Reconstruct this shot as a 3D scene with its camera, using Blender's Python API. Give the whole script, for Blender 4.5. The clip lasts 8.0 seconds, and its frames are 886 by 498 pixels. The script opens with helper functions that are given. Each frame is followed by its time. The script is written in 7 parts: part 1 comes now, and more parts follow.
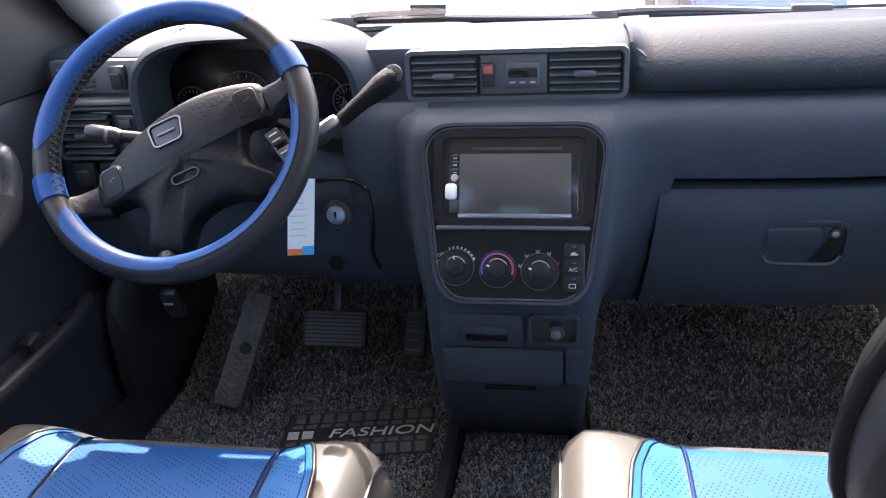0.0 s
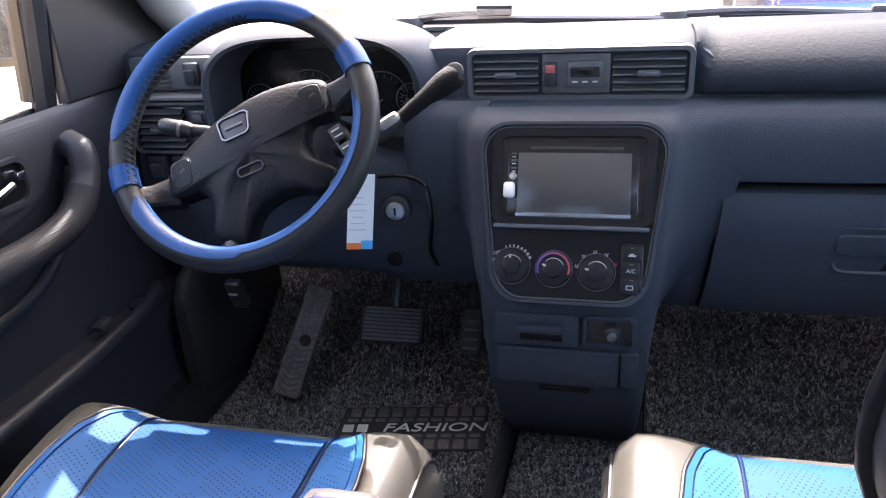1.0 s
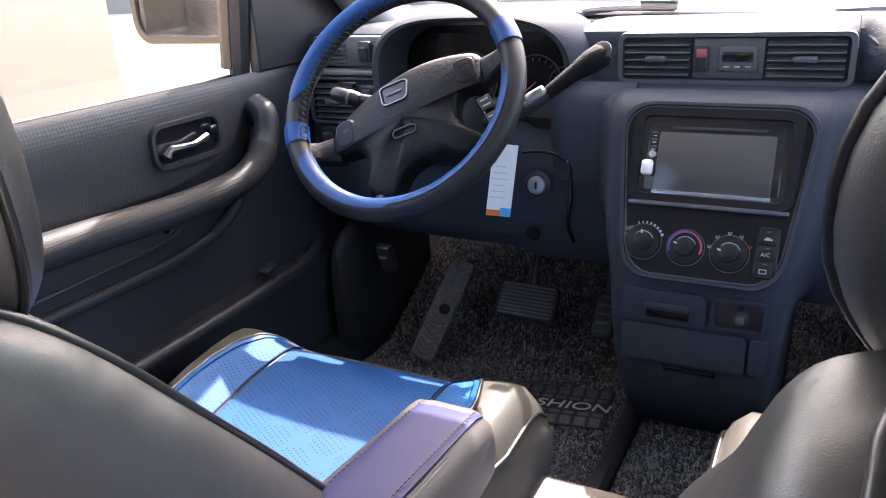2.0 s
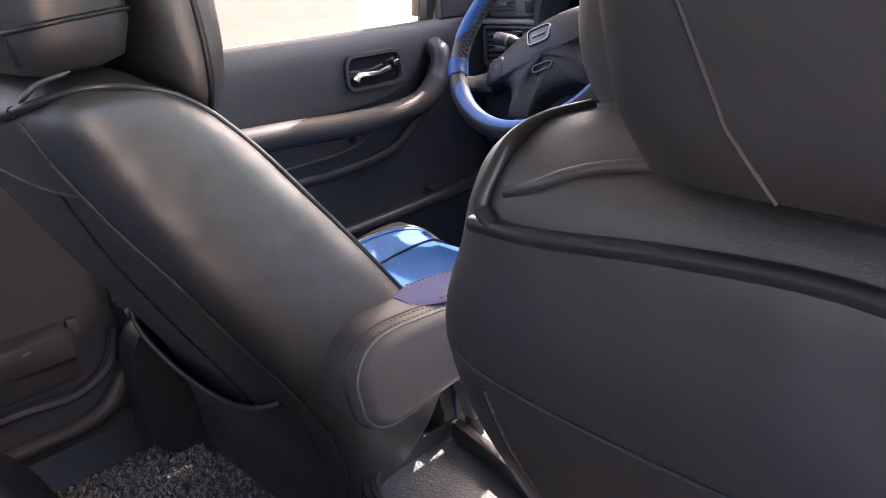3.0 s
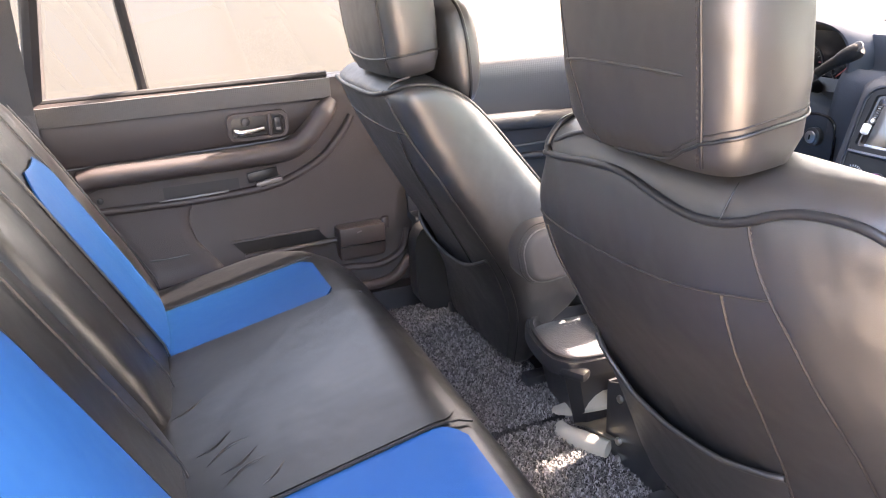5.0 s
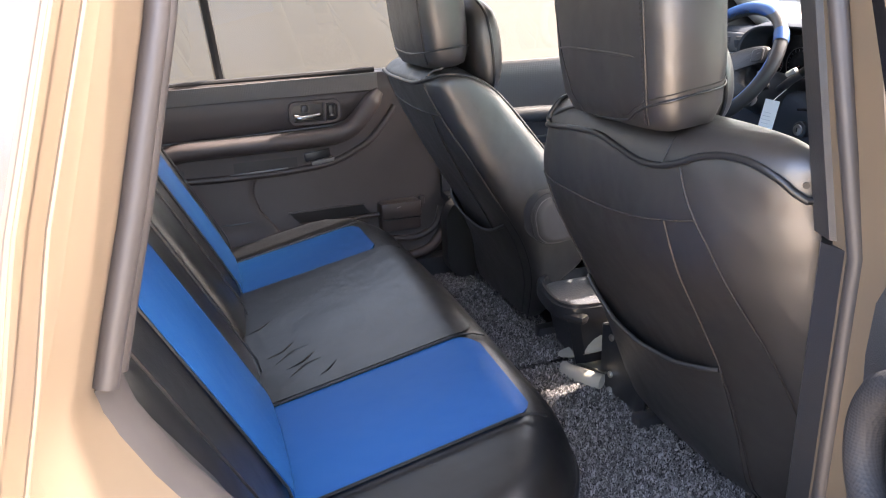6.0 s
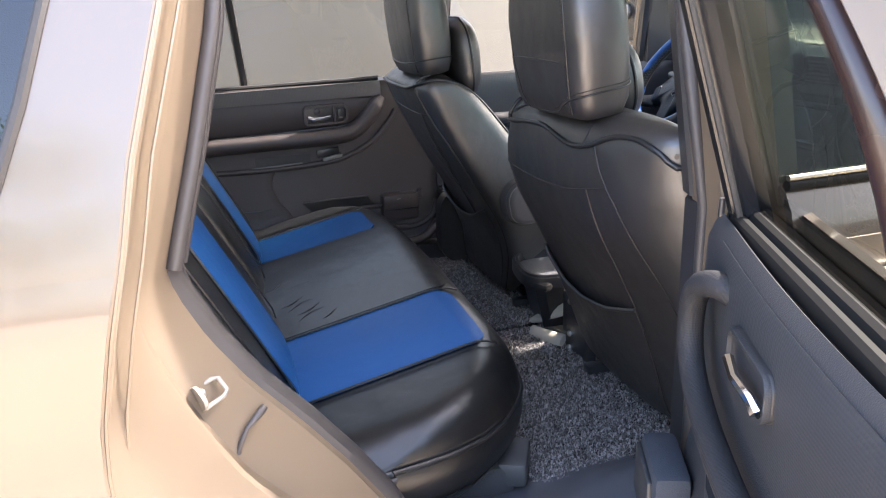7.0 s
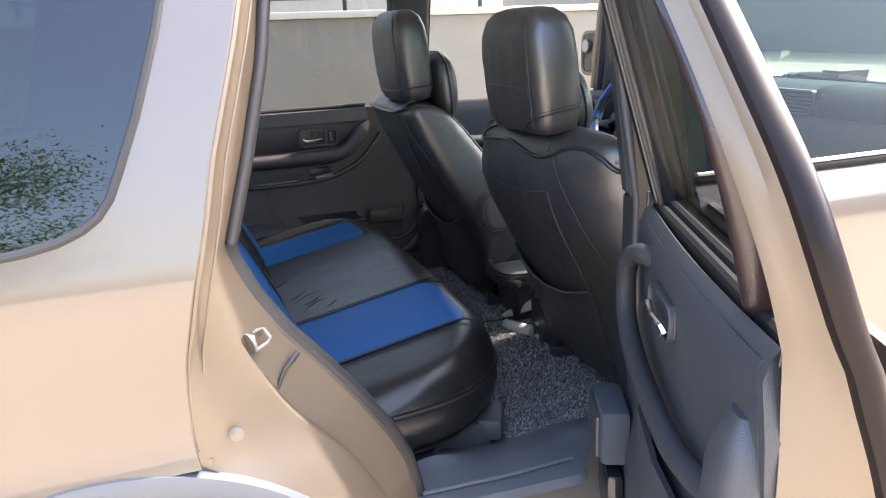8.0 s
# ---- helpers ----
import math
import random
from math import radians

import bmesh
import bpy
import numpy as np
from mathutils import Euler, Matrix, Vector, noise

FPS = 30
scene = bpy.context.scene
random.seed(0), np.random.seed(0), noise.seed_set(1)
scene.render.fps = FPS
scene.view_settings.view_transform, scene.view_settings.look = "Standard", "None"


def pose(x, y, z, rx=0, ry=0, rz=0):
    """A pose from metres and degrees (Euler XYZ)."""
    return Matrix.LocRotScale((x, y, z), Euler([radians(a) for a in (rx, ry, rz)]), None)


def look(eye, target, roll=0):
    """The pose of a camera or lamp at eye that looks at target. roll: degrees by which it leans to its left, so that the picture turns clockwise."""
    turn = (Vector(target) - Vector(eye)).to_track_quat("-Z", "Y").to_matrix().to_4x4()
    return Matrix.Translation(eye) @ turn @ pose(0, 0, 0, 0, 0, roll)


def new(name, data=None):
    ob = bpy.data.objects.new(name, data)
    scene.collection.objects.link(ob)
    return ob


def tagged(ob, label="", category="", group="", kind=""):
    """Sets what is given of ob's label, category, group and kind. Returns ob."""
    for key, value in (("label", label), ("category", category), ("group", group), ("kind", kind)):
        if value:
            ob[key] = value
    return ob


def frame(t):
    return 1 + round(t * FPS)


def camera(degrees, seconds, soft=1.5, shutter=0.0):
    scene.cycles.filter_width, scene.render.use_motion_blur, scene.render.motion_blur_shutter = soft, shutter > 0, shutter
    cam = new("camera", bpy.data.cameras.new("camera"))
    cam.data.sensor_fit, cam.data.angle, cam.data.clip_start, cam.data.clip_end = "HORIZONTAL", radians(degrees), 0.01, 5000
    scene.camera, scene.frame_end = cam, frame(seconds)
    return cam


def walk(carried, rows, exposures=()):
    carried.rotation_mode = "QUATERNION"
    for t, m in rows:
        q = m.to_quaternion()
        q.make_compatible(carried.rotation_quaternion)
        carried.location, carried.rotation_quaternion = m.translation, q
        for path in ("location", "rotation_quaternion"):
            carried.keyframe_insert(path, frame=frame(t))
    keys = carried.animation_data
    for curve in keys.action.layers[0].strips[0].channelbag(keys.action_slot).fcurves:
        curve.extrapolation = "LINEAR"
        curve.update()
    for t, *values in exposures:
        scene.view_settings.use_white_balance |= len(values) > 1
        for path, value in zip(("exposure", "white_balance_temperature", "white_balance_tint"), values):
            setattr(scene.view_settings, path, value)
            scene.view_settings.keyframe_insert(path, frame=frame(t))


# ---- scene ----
cam = camera(60.7, 8.0, soft=1.1)

PATH = [
    (0, (0.069, -1.073, 1.209), (-0.243, 0.732, 0.406), -3.2),
    (0.5, (0.072, -1.077, 1.201), (-0.304, 0.722, 0.411), -3.3),
    (1, (0.082, -1.079, 1.201), (-0.4, 0.698, 0.419), -3.7),
    (1.5, (0.09, -1.1, 1.189), (-0.558, 0.637, 0.438), -3.6),
    (1.7, (0.105, -1.114, 1.175), (-0.638, 0.594, 0.447), -3.6),
    (2.8, (0.336, -1.229, 1.109), (-0.924, 0.148, 0.39), -3.2),
    (3, (0.398, -1.252, 1.115), (-0.946, 0.039, 0.39), -3.7),
    (3.5, (0.552, -1.309, 1.163), (-0.963, -0.229, 0.429), -3.9),
    (4, (0.727, -1.359, 1.182), (-0.91, -0.454, 0.474), -3.3),
    (4.5, (0.879, -1.42, 1.2), (-0.827, -0.652, 0.494), -2.9),
    (5, (0.984, -1.467, 1.217), (-0.76, -0.784, 0.518), -2.8),
    (5.2, (1.034, -1.489, 1.217), (-0.72, -0.828, 0.519), -2.9),
    (6.3, (1.329, -1.55, 1.214), (-0.47, -0.979, 0.552), -2.3),
    (6.5, (1.38, -1.55, 1.213), (-0.424, -0.991, 0.555), -2.4),
    (7, (1.557, -1.572, 1.226), (-0.257, -1.018, 0.594), -2.3),
    (7.5, (1.669, -1.612, 1.238), (-0.148, -1.027, 0.641), -2.2),
    (8, (1.805, -1.682, 1.24), (-0.007, -1.049, 0.68), -2.1),
]
walk(cam, [(t, look(eye, target, roll)) for t, eye, target, roll in PATH],
     exposures=[(0, 4.4, 6750, 21), (1.7, 4.35, 6850, 21), (2.8, 4.3, 7150, 24), (3.5, 5.0, 7500, 32), (4.0, 5.35, 7650, 28), (4.5, 5.5, 7700, 27), (5.2, 5.35, 7600, 21), (6.3, 4.3, 7050, 18), (7.0, 4.1, 6800, 16), (8, 3.7, 6500, 13)])

# ---- world, sun, exposure ----
SUN = Vector((-0.18, 0.90, 1.0)).normalized()
world = bpy.data.worlds.new("world")
scene.world = world
world.use_nodes = True
_wt = world.node_tree
_sky = _wt.nodes.new("ShaderNodeTexSky")
_sky.sky_type = "NISHITA"
_sky.sun_disc = False
_sky.dust_density, _sky.ozone_density = 4.0, 0.5
_sky.sun_elevation = math.asin(SUN.z)
_sky.sun_rotation = math.atan2(SUN.x, SUN.y)
_wt.links.new(_sky.outputs[0], _wt.nodes["Background"].inputs[0])
_wt.nodes["Background"].inputs[1].default_value = 0.15
_sun = bpy.data.lights.new("sun", "SUN")
_sun.energy, _sun.angle, _sun.color = 1.2, radians(0.6), (1.0, 0.97, 0.93)
sun = new("sun", _sun)
sun.matrix_world = look(SUN * 30, (0, 0, 0))

# ---- materials ----
def mat(name, color, rough=0.5, metal=0.0, grain=0.0, gscale=300.0, vary=0.15, vscale=6.0, bump=0.0, bscale=400.0,
        coat=0.0, spec=0.5, kind="noise", sheen=0.0, fold=0.0, fscale=11.0, ior=1.5):
    """A surface: base colour varied at two scales, roughness wear, fine relief."""
    m = bpy.data.materials.new(name)
    m.use_nodes = True
    nt = m.node_tree
    b = nt.nodes["Principled BSDF"]
    tc = nt.nodes.new("ShaderNodeTexCoord")
    def noise_tex(scale, detail=4.0):
        n = nt.nodes.new("ShaderNodeTexNoise")
        n.inputs["Scale"].default_value, n.inputs["Detail"].default_value = scale, detail
        nt.links.new(tc.outputs["Object"], n.inputs["Vector"])
        return n
    big, small = noise_tex(vscale), noise_tex(gscale, 2.0)
    mix = nt.nodes.new("ShaderNodeMix")
    mix.data_type = "RGBA"
    mix.inputs["A"].default_value = (*[c * (1 - vary) for c in color], 1)
    mix.inputs["B"].default_value = (*[min(1, c * (1 + vary)) for c in color], 1)
    nt.links.new(big.outputs["Fac"], mix.inputs["Factor"])
    out = mix.outputs["Result"]
    if grain:
        g = nt.nodes.new("ShaderNodeMix")
        g.data_type, g.blend_type = "RGBA", "MULTIPLY"
        ramp = nt.nodes.new("ShaderNodeMapRange")
        ramp.inputs["From Min"].default_value, ramp.inputs["From Max"].default_value = 0.35, 0.65
        ramp.inputs["To Min"].default_value, ramp.inputs["To Max"].default_value = 1 - grain, 1.0
        nt.links.new(small.outputs["Fac"], ramp.inputs["Value"])
        g.inputs["Factor"].default_value = 1.0
        nt.links.new(out, g.inputs["A"])
        nt.links.new(ramp.outputs["Result"], g.inputs["B"])
        out = g.outputs["Result"]
    nt.links.new(out, b.inputs["Base Color"])
    rr = nt.nodes.new("ShaderNodeMapRange")
    rr.inputs["To Min"].default_value, rr.inputs["To Max"].default_value = max(0.02, rough - 0.06), min(1, rough + 0.06)
    nt.links.new(big.outputs["Fac"], rr.inputs["Value"])
    nt.links.new(rr.outputs["Result"], b.inputs["Roughness"])
    b.inputs["Metallic"].default_value = metal
    b.inputs["Specular IOR Level"].default_value = spec
    b.inputs["IOR"].default_value = ior
    b.inputs["Coat Weight"].default_value = coat
    b.inputs["Coat Roughness"].default_value = 0.05
    b.inputs["Sheen Weight"].default_value = sheen
    if bump:
        if kind == "voronoi":
            t = nt.nodes.new("ShaderNodeTexVoronoi")
            t.inputs["Scale"].default_value = bscale
            nt.links.new(tc.outputs["Object"], t.inputs["Vector"])
            h = t.outputs["Distance"]
        else:
            h = noise_tex(bscale, 3.0).outputs["Fac"]
        bp = nt.nodes.new("ShaderNodeBump")
        bp.inputs["Strength"].default_value, bp.inputs["Distance"].default_value = bump, 0.001
        nt.links.new(h, bp.inputs["Height"])
        nt.links.new(bp.outputs["Normal"], b.inputs["Normal"])
        if fold:
            f2 = nt.nodes.new("ShaderNodeBump")
            f2.inputs["Strength"].default_value, f2.inputs["Distance"].default_value = fold, 0.012
            nt.links.new(noise_tex(fscale, 2.5).outputs["Fac"], f2.inputs["Height"])
            nt.links.new(f2.outputs["Normal"], bp.inputs["Normal"])
    return m

def glass(name, tint, gloss=1.0):
    """A window pane: tinted see-through with a mirror gloss that grows at grazing angles."""
    m = bpy.data.materials.new(name)
    m.use_nodes = True
    nt = m.node_tree
    nt.nodes.remove(nt.nodes["Principled BSDF"])
    tr, gl, lw, pw, fr, mx = [nt.nodes.new("ShaderNode" + k) for k in ("BsdfTransparent", "BsdfGlossy", "LayerWeight", "Math", "MapRange", "MixShader")]
    tr.inputs["Color"].default_value = (*tint, 1)
    gl.inputs["Roughness"].default_value = 0.01
    gl.inputs["Color"].default_value = (gloss, gloss, gloss, 1)
    lw.inputs["Blend"].default_value = 0.5
    pw.operation, pw.inputs[1].default_value = "POWER", 4.0
    fr.inputs["To Min"].default_value, fr.inputs["To Max"].default_value = 0.05, 0.95
    nt.links.new(lw.outputs["Facing"], pw.inputs[0])
    nt.links.new(pw.outputs[0], fr.inputs["Value"])
    nt.links.new(fr.outputs[0], mx.inputs[0])
    nt.links.new(tr.outputs[0], mx.inputs[1])
    nt.links.new(gl.outputs[0], mx.inputs[2])
    nt.links.new(mx.outputs[0], nt.nodes["Material Output"].inputs[0])
    return m

LEATHER = mat("black_leather", (0.0092, 0.0076, 0.0072), 0.46, vary=0.2, bump=0.22, bscale=1300, spec=1.0, fold=0.6, ior=1.62)
BENCH = mat("cool_black_leather", (0.0058, 0.0062, 0.0070), 0.35, vary=0.2, bump=0.22, bscale=1300, spec=0.6, fold=0.3)
LEATHER_SIDE = mat("grey_black_leather", (0.070, 0.065, 0.065), 0.42, spec=0.25, vary=0.2, bump=0.25, bscale=900, fold=0.2, fscale=12)
BLUE = mat("blue_leather", (0.010, 0.084, 0.255), 0.45, spec=0.15, vary=0.08, bump=0.2, bscale=900, fold=0.25)
NAVY = mat("navy_leather", (0.030, 0.032, 0.105), 0.55, vary=0.1, spec=0.12, bump=0.2, bscale=700)
SILVER_LEATHER = mat("silver_grey_leather", (0.060, 0.057, 0.050), 0.42, spec=0.35, vary=0.1, bump=0.2, bscale=900)
PALE_EDGE = mat("scuffed_grey_edge", (0.13, 0.12, 0.115), 0.6, vary=0.5, vscale=120)
STITCH = mat("grey_stitching", (0.055, 0.052, 0.052), 0.6, vary=0.2)
# piping black, also the painted shade of the rear door's pockets
PIPING_AND_SHADE = mat("black_piping_and_recess_shade", (0.012, 0.012, 0.013), 0.35, vary=0.1)
DASH = mat("dark_dash_plastic", (0.048, 0.055, 0.067), 0.55, vary=0.15, spec=0.03, grain=0.15, gscale=900, bump=0.35, bscale=500, kind="voronoi")
TRIM = mat("dark_grey_trim_plastic", (0.062, 0.062, 0.065), 0.48, vary=0.15, bump=0.3, bscale=600, kind="voronoi")
CONSOLE = mat("dark_console_plastic", (0.020, 0.020, 0.022), 0.33, vary=0.15, bump=0.2, bscale=600)
PALETRIM = mat("pale_grey_trim_strip", (0.16, 0.15, 0.145), 0.35, vary=0.1)
TRIM_BROWN = mat("warm_grey_door_trim", (0.050, 0.040, 0.039), 0.46, vary=0.15, bump=0.3, bscale=600, kind="voronoi")
PAD_BROWN = mat("dark_brown_pad_vinyl", (0.036, 0.028, 0.028), 0.5, vary=0.15, bump=0.2, bscale=700)
CLOTH = mat("patterned_door_cloth", (0.105, 0.098, 0.095), 0.6, vary=0.15, grain=0.35, gscale=700, bump=0.8, bscale=240, kind="voronoi")
for _n in CLOTH.node_tree.nodes:
    if _n.type == "TEX_VORONOI":
        _n.inputs["Randomness"].default_value = 0.0
DOORPANEL = mat("slate_door_plastic", (0.029, 0.031, 0.035), 0.46, vary=0.15, bump=0.3, bscale=600, kind="voronoi")
DOORCLOTH = mat("dotted_door_cloth", (0.029, 0.031, 0.035), 0.46, vary=0.15, bump=0.3, bscale=260, kind="voronoi")
for _n in DOORCLOTH.node_tree.nodes:
    if _n.type == "TEX_VORONOI":
        _n.inputs["Randomness"].default_value = 0.1
DOORBLACK = mat("black_door_trim", (0.025, 0.026, 0.031), 0.42, vary=0.15, spec=0.4, bump=0.25, bscale=600, kind="voronoi")
FRONTCLOTH = mat("dotted_black_vinyl", (0.022, 0.022, 0.025), 0.42, spec=0.7, vary=0.15, bump=0.35, bscale=190, kind="voronoi")
DIMPLE = mat("dimpled_grip_plastic", (0.024, 0.0245, 0.027), 0.55, spec=0.2, vary=0.15, bump=0.5, bscale=330, kind="voronoi")
for _m in (FRONTCLOTH, DIMPLE):
    for _n in _m.node_tree.nodes:
        if _n.type == "TEX_VORONOI":
            _n.inputs["Randomness"].default_value = 0.15
GLOSS = mat("gloss_black_plastic", (0.008, 0.008, 0.009), 0.16, vary=0.1)
SATIN = mat("satin_black_plastic", (0.024, 0.024, 0.026), 0.35, vary=0.1, bump=0.15, bscale=700)
RUBBER = mat("black_rubber", (0.018, 0.017, 0.017), 0.6, vary=0.2, bump=0.2, bscale=200)
SCREEN = mat("grey_screen_glass", (0.05, 0.05, 0.05), 0.12, vary=0.05, spec=0.6)
CHROME = mat("chrome", (0.75, 0.75, 0.75), 0.12, metal=1.0, vary=0.05)
STEEL = mat("bare_steel", (0.5, 0.48, 0.44), 0.35, metal=1.0, vary=0.2)
WHITE = mat("white_print", (0.45, 0.45, 0.45), 0.5, vary=0.05)
RED = mat("red_print", (0.6, 0.05, 0.04), 0.4, vary=0.05)
ORANGE = mat("orange_print", (0.8, 0.18, 0.04), 0.5, vary=0.05)
SKYBLUE = mat("blue_print", (0.03, 0.35, 0.65), 0.5, vary=0.05)
PAPER = mat("white_card", (0.72, 0.72, 0.70), 0.6, vary=0.06)
CARPET = mat("black_grey_coil_carpet", (0.094, 0.088, 0.086), 0.85, vary=0.3, vscale=14, grain=0.9, gscale=420, bump=1.0, bscale=350)
FELT = mat("dark_floor_felt", (0.02, 0.019, 0.019), 0.9, vary=0.2, bump=0.5, bscale=300)
PAINT = mat("champagne_metallic_paint", (0.124, 0.100, 0.080), 0.30, metal=0.5, vary=0.03, grain=0.08, gscale=2500, coat=0.8)
PAINT_IN = mat("champagne_jamb_paint", (0.138, 0.107, 0.076), 0.46, metal=0.3, vary=0.05, coat=0.12)
SEALBLACK = mat("matte_black_seal", (0.010, 0.010, 0.010), 0.6, vary=0.15, spec=0.12)
SEAL = mat("grey_door_seal", (0.035, 0.032, 0.032), 0.5, vary=0.15)
ARCHGREY = mat("grey_arch_moulding", (0.085, 0.090, 0.098), 0.45, vary=0.1, bump=0.1, bscale=500)
BLUECAR = mat("blue_car_paint", (0.01, 0.04, 0.36), 0.25, metal=0.2, vary=0.05, coat=0.8)
PLASTER = mat("cream_plaster", (0.192, 0.180, 0.160), 0.9, vary=0.06, vscale=1.2, bump=0.3, bscale=60)
PLASTER_WHITE = mat("white_plaster", (0.50, 0.49, 0.46), 0.9, vary=0.05, vscale=1.5)
CONCRETE = mat("sandy_concrete", (0.56, 0.47, 0.355), 0.9, vary=0.15, vscale=1.5, grain=0.25, gscale=40, bump=0.4, bscale=80)
HEADLINER = mat("pale_grey_headliner", (0.60, 0.585, 0.56), 0.9, vary=0.04, bump=0.2, bscale=300)
BEIGE = mat("beige_plastic", (0.42, 0.385, 0.315), 0.5, vary=0.1)
GLASS = glass("clear_glass", (0.54, 0.56, 0.53))
GLASS_GREEN = glass("green_tinted_glass", (0.31, 0.42, 0.375), 0.35)
GLASS_DARK = glass("tinted_glass", (0.12, 0.14, 0.14))
GLASS_SIDE = glass("side_glass", (0.62, 0.62, 0.57))
GLASS_DOOR = glass("door_glass", (0.26, 0.27, 0.25), 0.4)
VENTGREY = mat("vent_slat_plastic", (0.085, 0.088, 0.095), 0.4, vary=0.1)
PILLAR = mat("grey_pillar_trim", (0.38, 0.38, 0.37), 0.6, vary=0.1, bump=0.2, bscale=500)
GLASS_TINT = glass("light_tinted_glass", (0.30, 0.31, 0.29))
MIRROR = mat("mirror_glass", (0.9, 0.9, 0.9), 0.02, metal=1.0, vary=0.0)

# ---- mesh helpers ----
def finish(bm, angle=38.0, flat=False):
    bmesh.ops.remove_doubles(bm, verts=bm.verts, dist=1e-6)
    bmesh.ops.recalc_face_normals(bm, faces=bm.faces)
    me = bpy.data.meshes.new("mesh")
    bm.to_mesh(me)
    bm.free()
    for p in me.polygons:
        p.use_smooth = not flat
    if not flat:
        me.set_sharp_from_angle(angle=radians(angle))
    return me

def part(name, bm, material, parent=None, label="", angle=38.0, flat=False):
    me = bm if isinstance(bm, bpy.types.Mesh) else finish(bm, angle, flat)
    me.name = name
    if not me.materials:
        me.materials.append(material)
    ob = new(name, me)
    if parent is not None:
        ob.parent = parent
    return tagged(ob, label=label)

def thing(name, label, category, group="", kind="", at=(0, 0, 0)):
    ob = new(name)
    ob.location = at
    bpy.context.view_layer.update()
    return tagged(ob, label, category, group, kind)

def loft(rings, closed=True, caps=True):
    """A skin over rings of equally many points."""
    bm = bmesh.new()
    vs = [[bm.verts.new(p) for p in r] for r in rings]
    n = len(rings[0])
    for a, b in zip(vs, vs[1:]):
        for i in range(n if closed else n - 1):
            j = (i + 1) % n
            bm.faces.new((a[i], a[j], b[j], b[i]))
    if caps and closed:
        bm.faces.new(vs[0][::-1])
        bm.faces.new(vs[-1])
    return bm

def rrect(w, h, r, n=4):
    """A rounded rectangle's outline, in two axes, centred."""
    r = min(r, w / 2 - 1e-4, h / 2 - 1e-4)
    pts = []
    for cx, cy, a0 in ((w / 2 - r, h / 2 - r, 0), (-w / 2 + r, h / 2 - r, 90), (-w / 2 + r, -h / 2 + r, 180), (w / 2 - r, -h / 2 + r, 270)):
        for k in range(n + 1):
            a = radians(a0 + 90 * k / n)
            pts.append((cx + r * math.cos(a), cy + r * math.sin(a)))
    return pts

def plate(pts, m, thick, bevel=0.0):
    """A flat outline in the frame m's first two axes, raised by thick along its third, its edge rounded."""
    rings = [(0.0, 0.0)]
    if bevel:
        rings += [(thick - bevel, 0.0)] + [(thick - bevel + bevel * math.sin(a), bevel * (1 - math.cos(a))) for a in (0.4, 0.8, 1.2, math.pi / 2)]
    else:
        rings += [(thick, 0.0)]
    cx, cy = sum(p[0] for p in pts) / len(pts), sum(p[1] for p in pts) / len(pts)
    out = []
    for z, inset in rings:
        row = []
        for x, y in pts:
            d = math.hypot(x - cx, y - cy) or 1
            k = 1 - inset / d
            row.append(m @ Vector((cx + (x - cx) * k, cy + (y - cy) * k, z)))
        out.append(row)
    return loft(out)

def ring_plate(outer, inner, m, thick, bevel=0.0):
    """A frame between two outlines of equally many points."""
    def at(p, z):
        return m @ Vector((p[0], p[1], z))
    b = bevel
    mid = [((o[0] * 0.9 + i[0] * 0.1), (o[1] * 0.9 + i[1] * 0.1)) for o, i in zip(outer, inner)]
    mid2 = [((o[0] * 0.1 + i[0] * 0.9), (o[1] * 0.1 + i[1] * 0.9)) for o, i in zip(outer, inner)]
    rows = [[at(p, 0) for p in outer], [at(p, thick - b) for p in outer], [at(p, thick) for p in mid], [at(p, thick) for p in mid2], [at(p, thick - b) for p in inner], [at(p, 0) for p in inner]]
    return loft(rows + [rows[0]], caps=False)

def tube(pts, r, n=8, closed=False, squash=1.0):
    """A round bar along points; r may be a list."""
    pts = [Vector(p) for p in pts]
    rr = r if isinstance(r, (list, tuple)) else [r] * len(pts)
    rings, side = [], None
    for i, p in enumerate(pts):
        a = pts[i - 1] if (i or closed) else p
        b = pts[(i + 1) % len(pts)] if (i < len(pts) - 1 or closed) else p
        d = (b - a).normalized()
        if side is None:
            side = d.orthogonal().normalized()
        side = (side - d * side.dot(d)).normalized()
        up = d.cross(side)
        rings.append([p + side * (rr[i] * math.cos(2 * math.pi * k / n)) + up * (rr[i] * squash * math.sin(2 * math.pi * k / n)) for k in range(n)])
    if closed:
        return loft(rings + [rings[0]], caps=False)
    return loft(rings)

def spline(pts, n=6):
    """Points on a smooth curve through the given ones."""
    P = [Vector(p) for p in pts]
    P = [P[0] * 2 - P[1]] + P + [P[-1] * 2 - P[-2]]
    out = []
    for i in range(1, len(P) - 2):
        for k in range(n):
            t = k / n
            a, b, c, d = P[i - 1], P[i], P[i + 1], P[i + 2]
            out.append(0.5 * ((2 * b) + (c - a) * t + (2 * a - 5 * b + 4 * c - d) * t * t + (3 * b - a - 3 * c + d) * t ** 3))
    return out + [P[-2]]

def box(sx, sy, sz, m, bevel=0.004, seg=2):
    bm = bmesh.new()
    bmesh.ops.create_cube(bm, size=1.0, matrix=Matrix.Diagonal((sx, sy, sz, 1)))
    if bevel:
        bmesh.ops.bevel(bm, geom=bm.edges[:], offset=min(bevel, 0.45 * min(sx, sy, sz)), segments=seg, affect="EDGES", profile=0.5)
    bm.transform(m)
    return bm

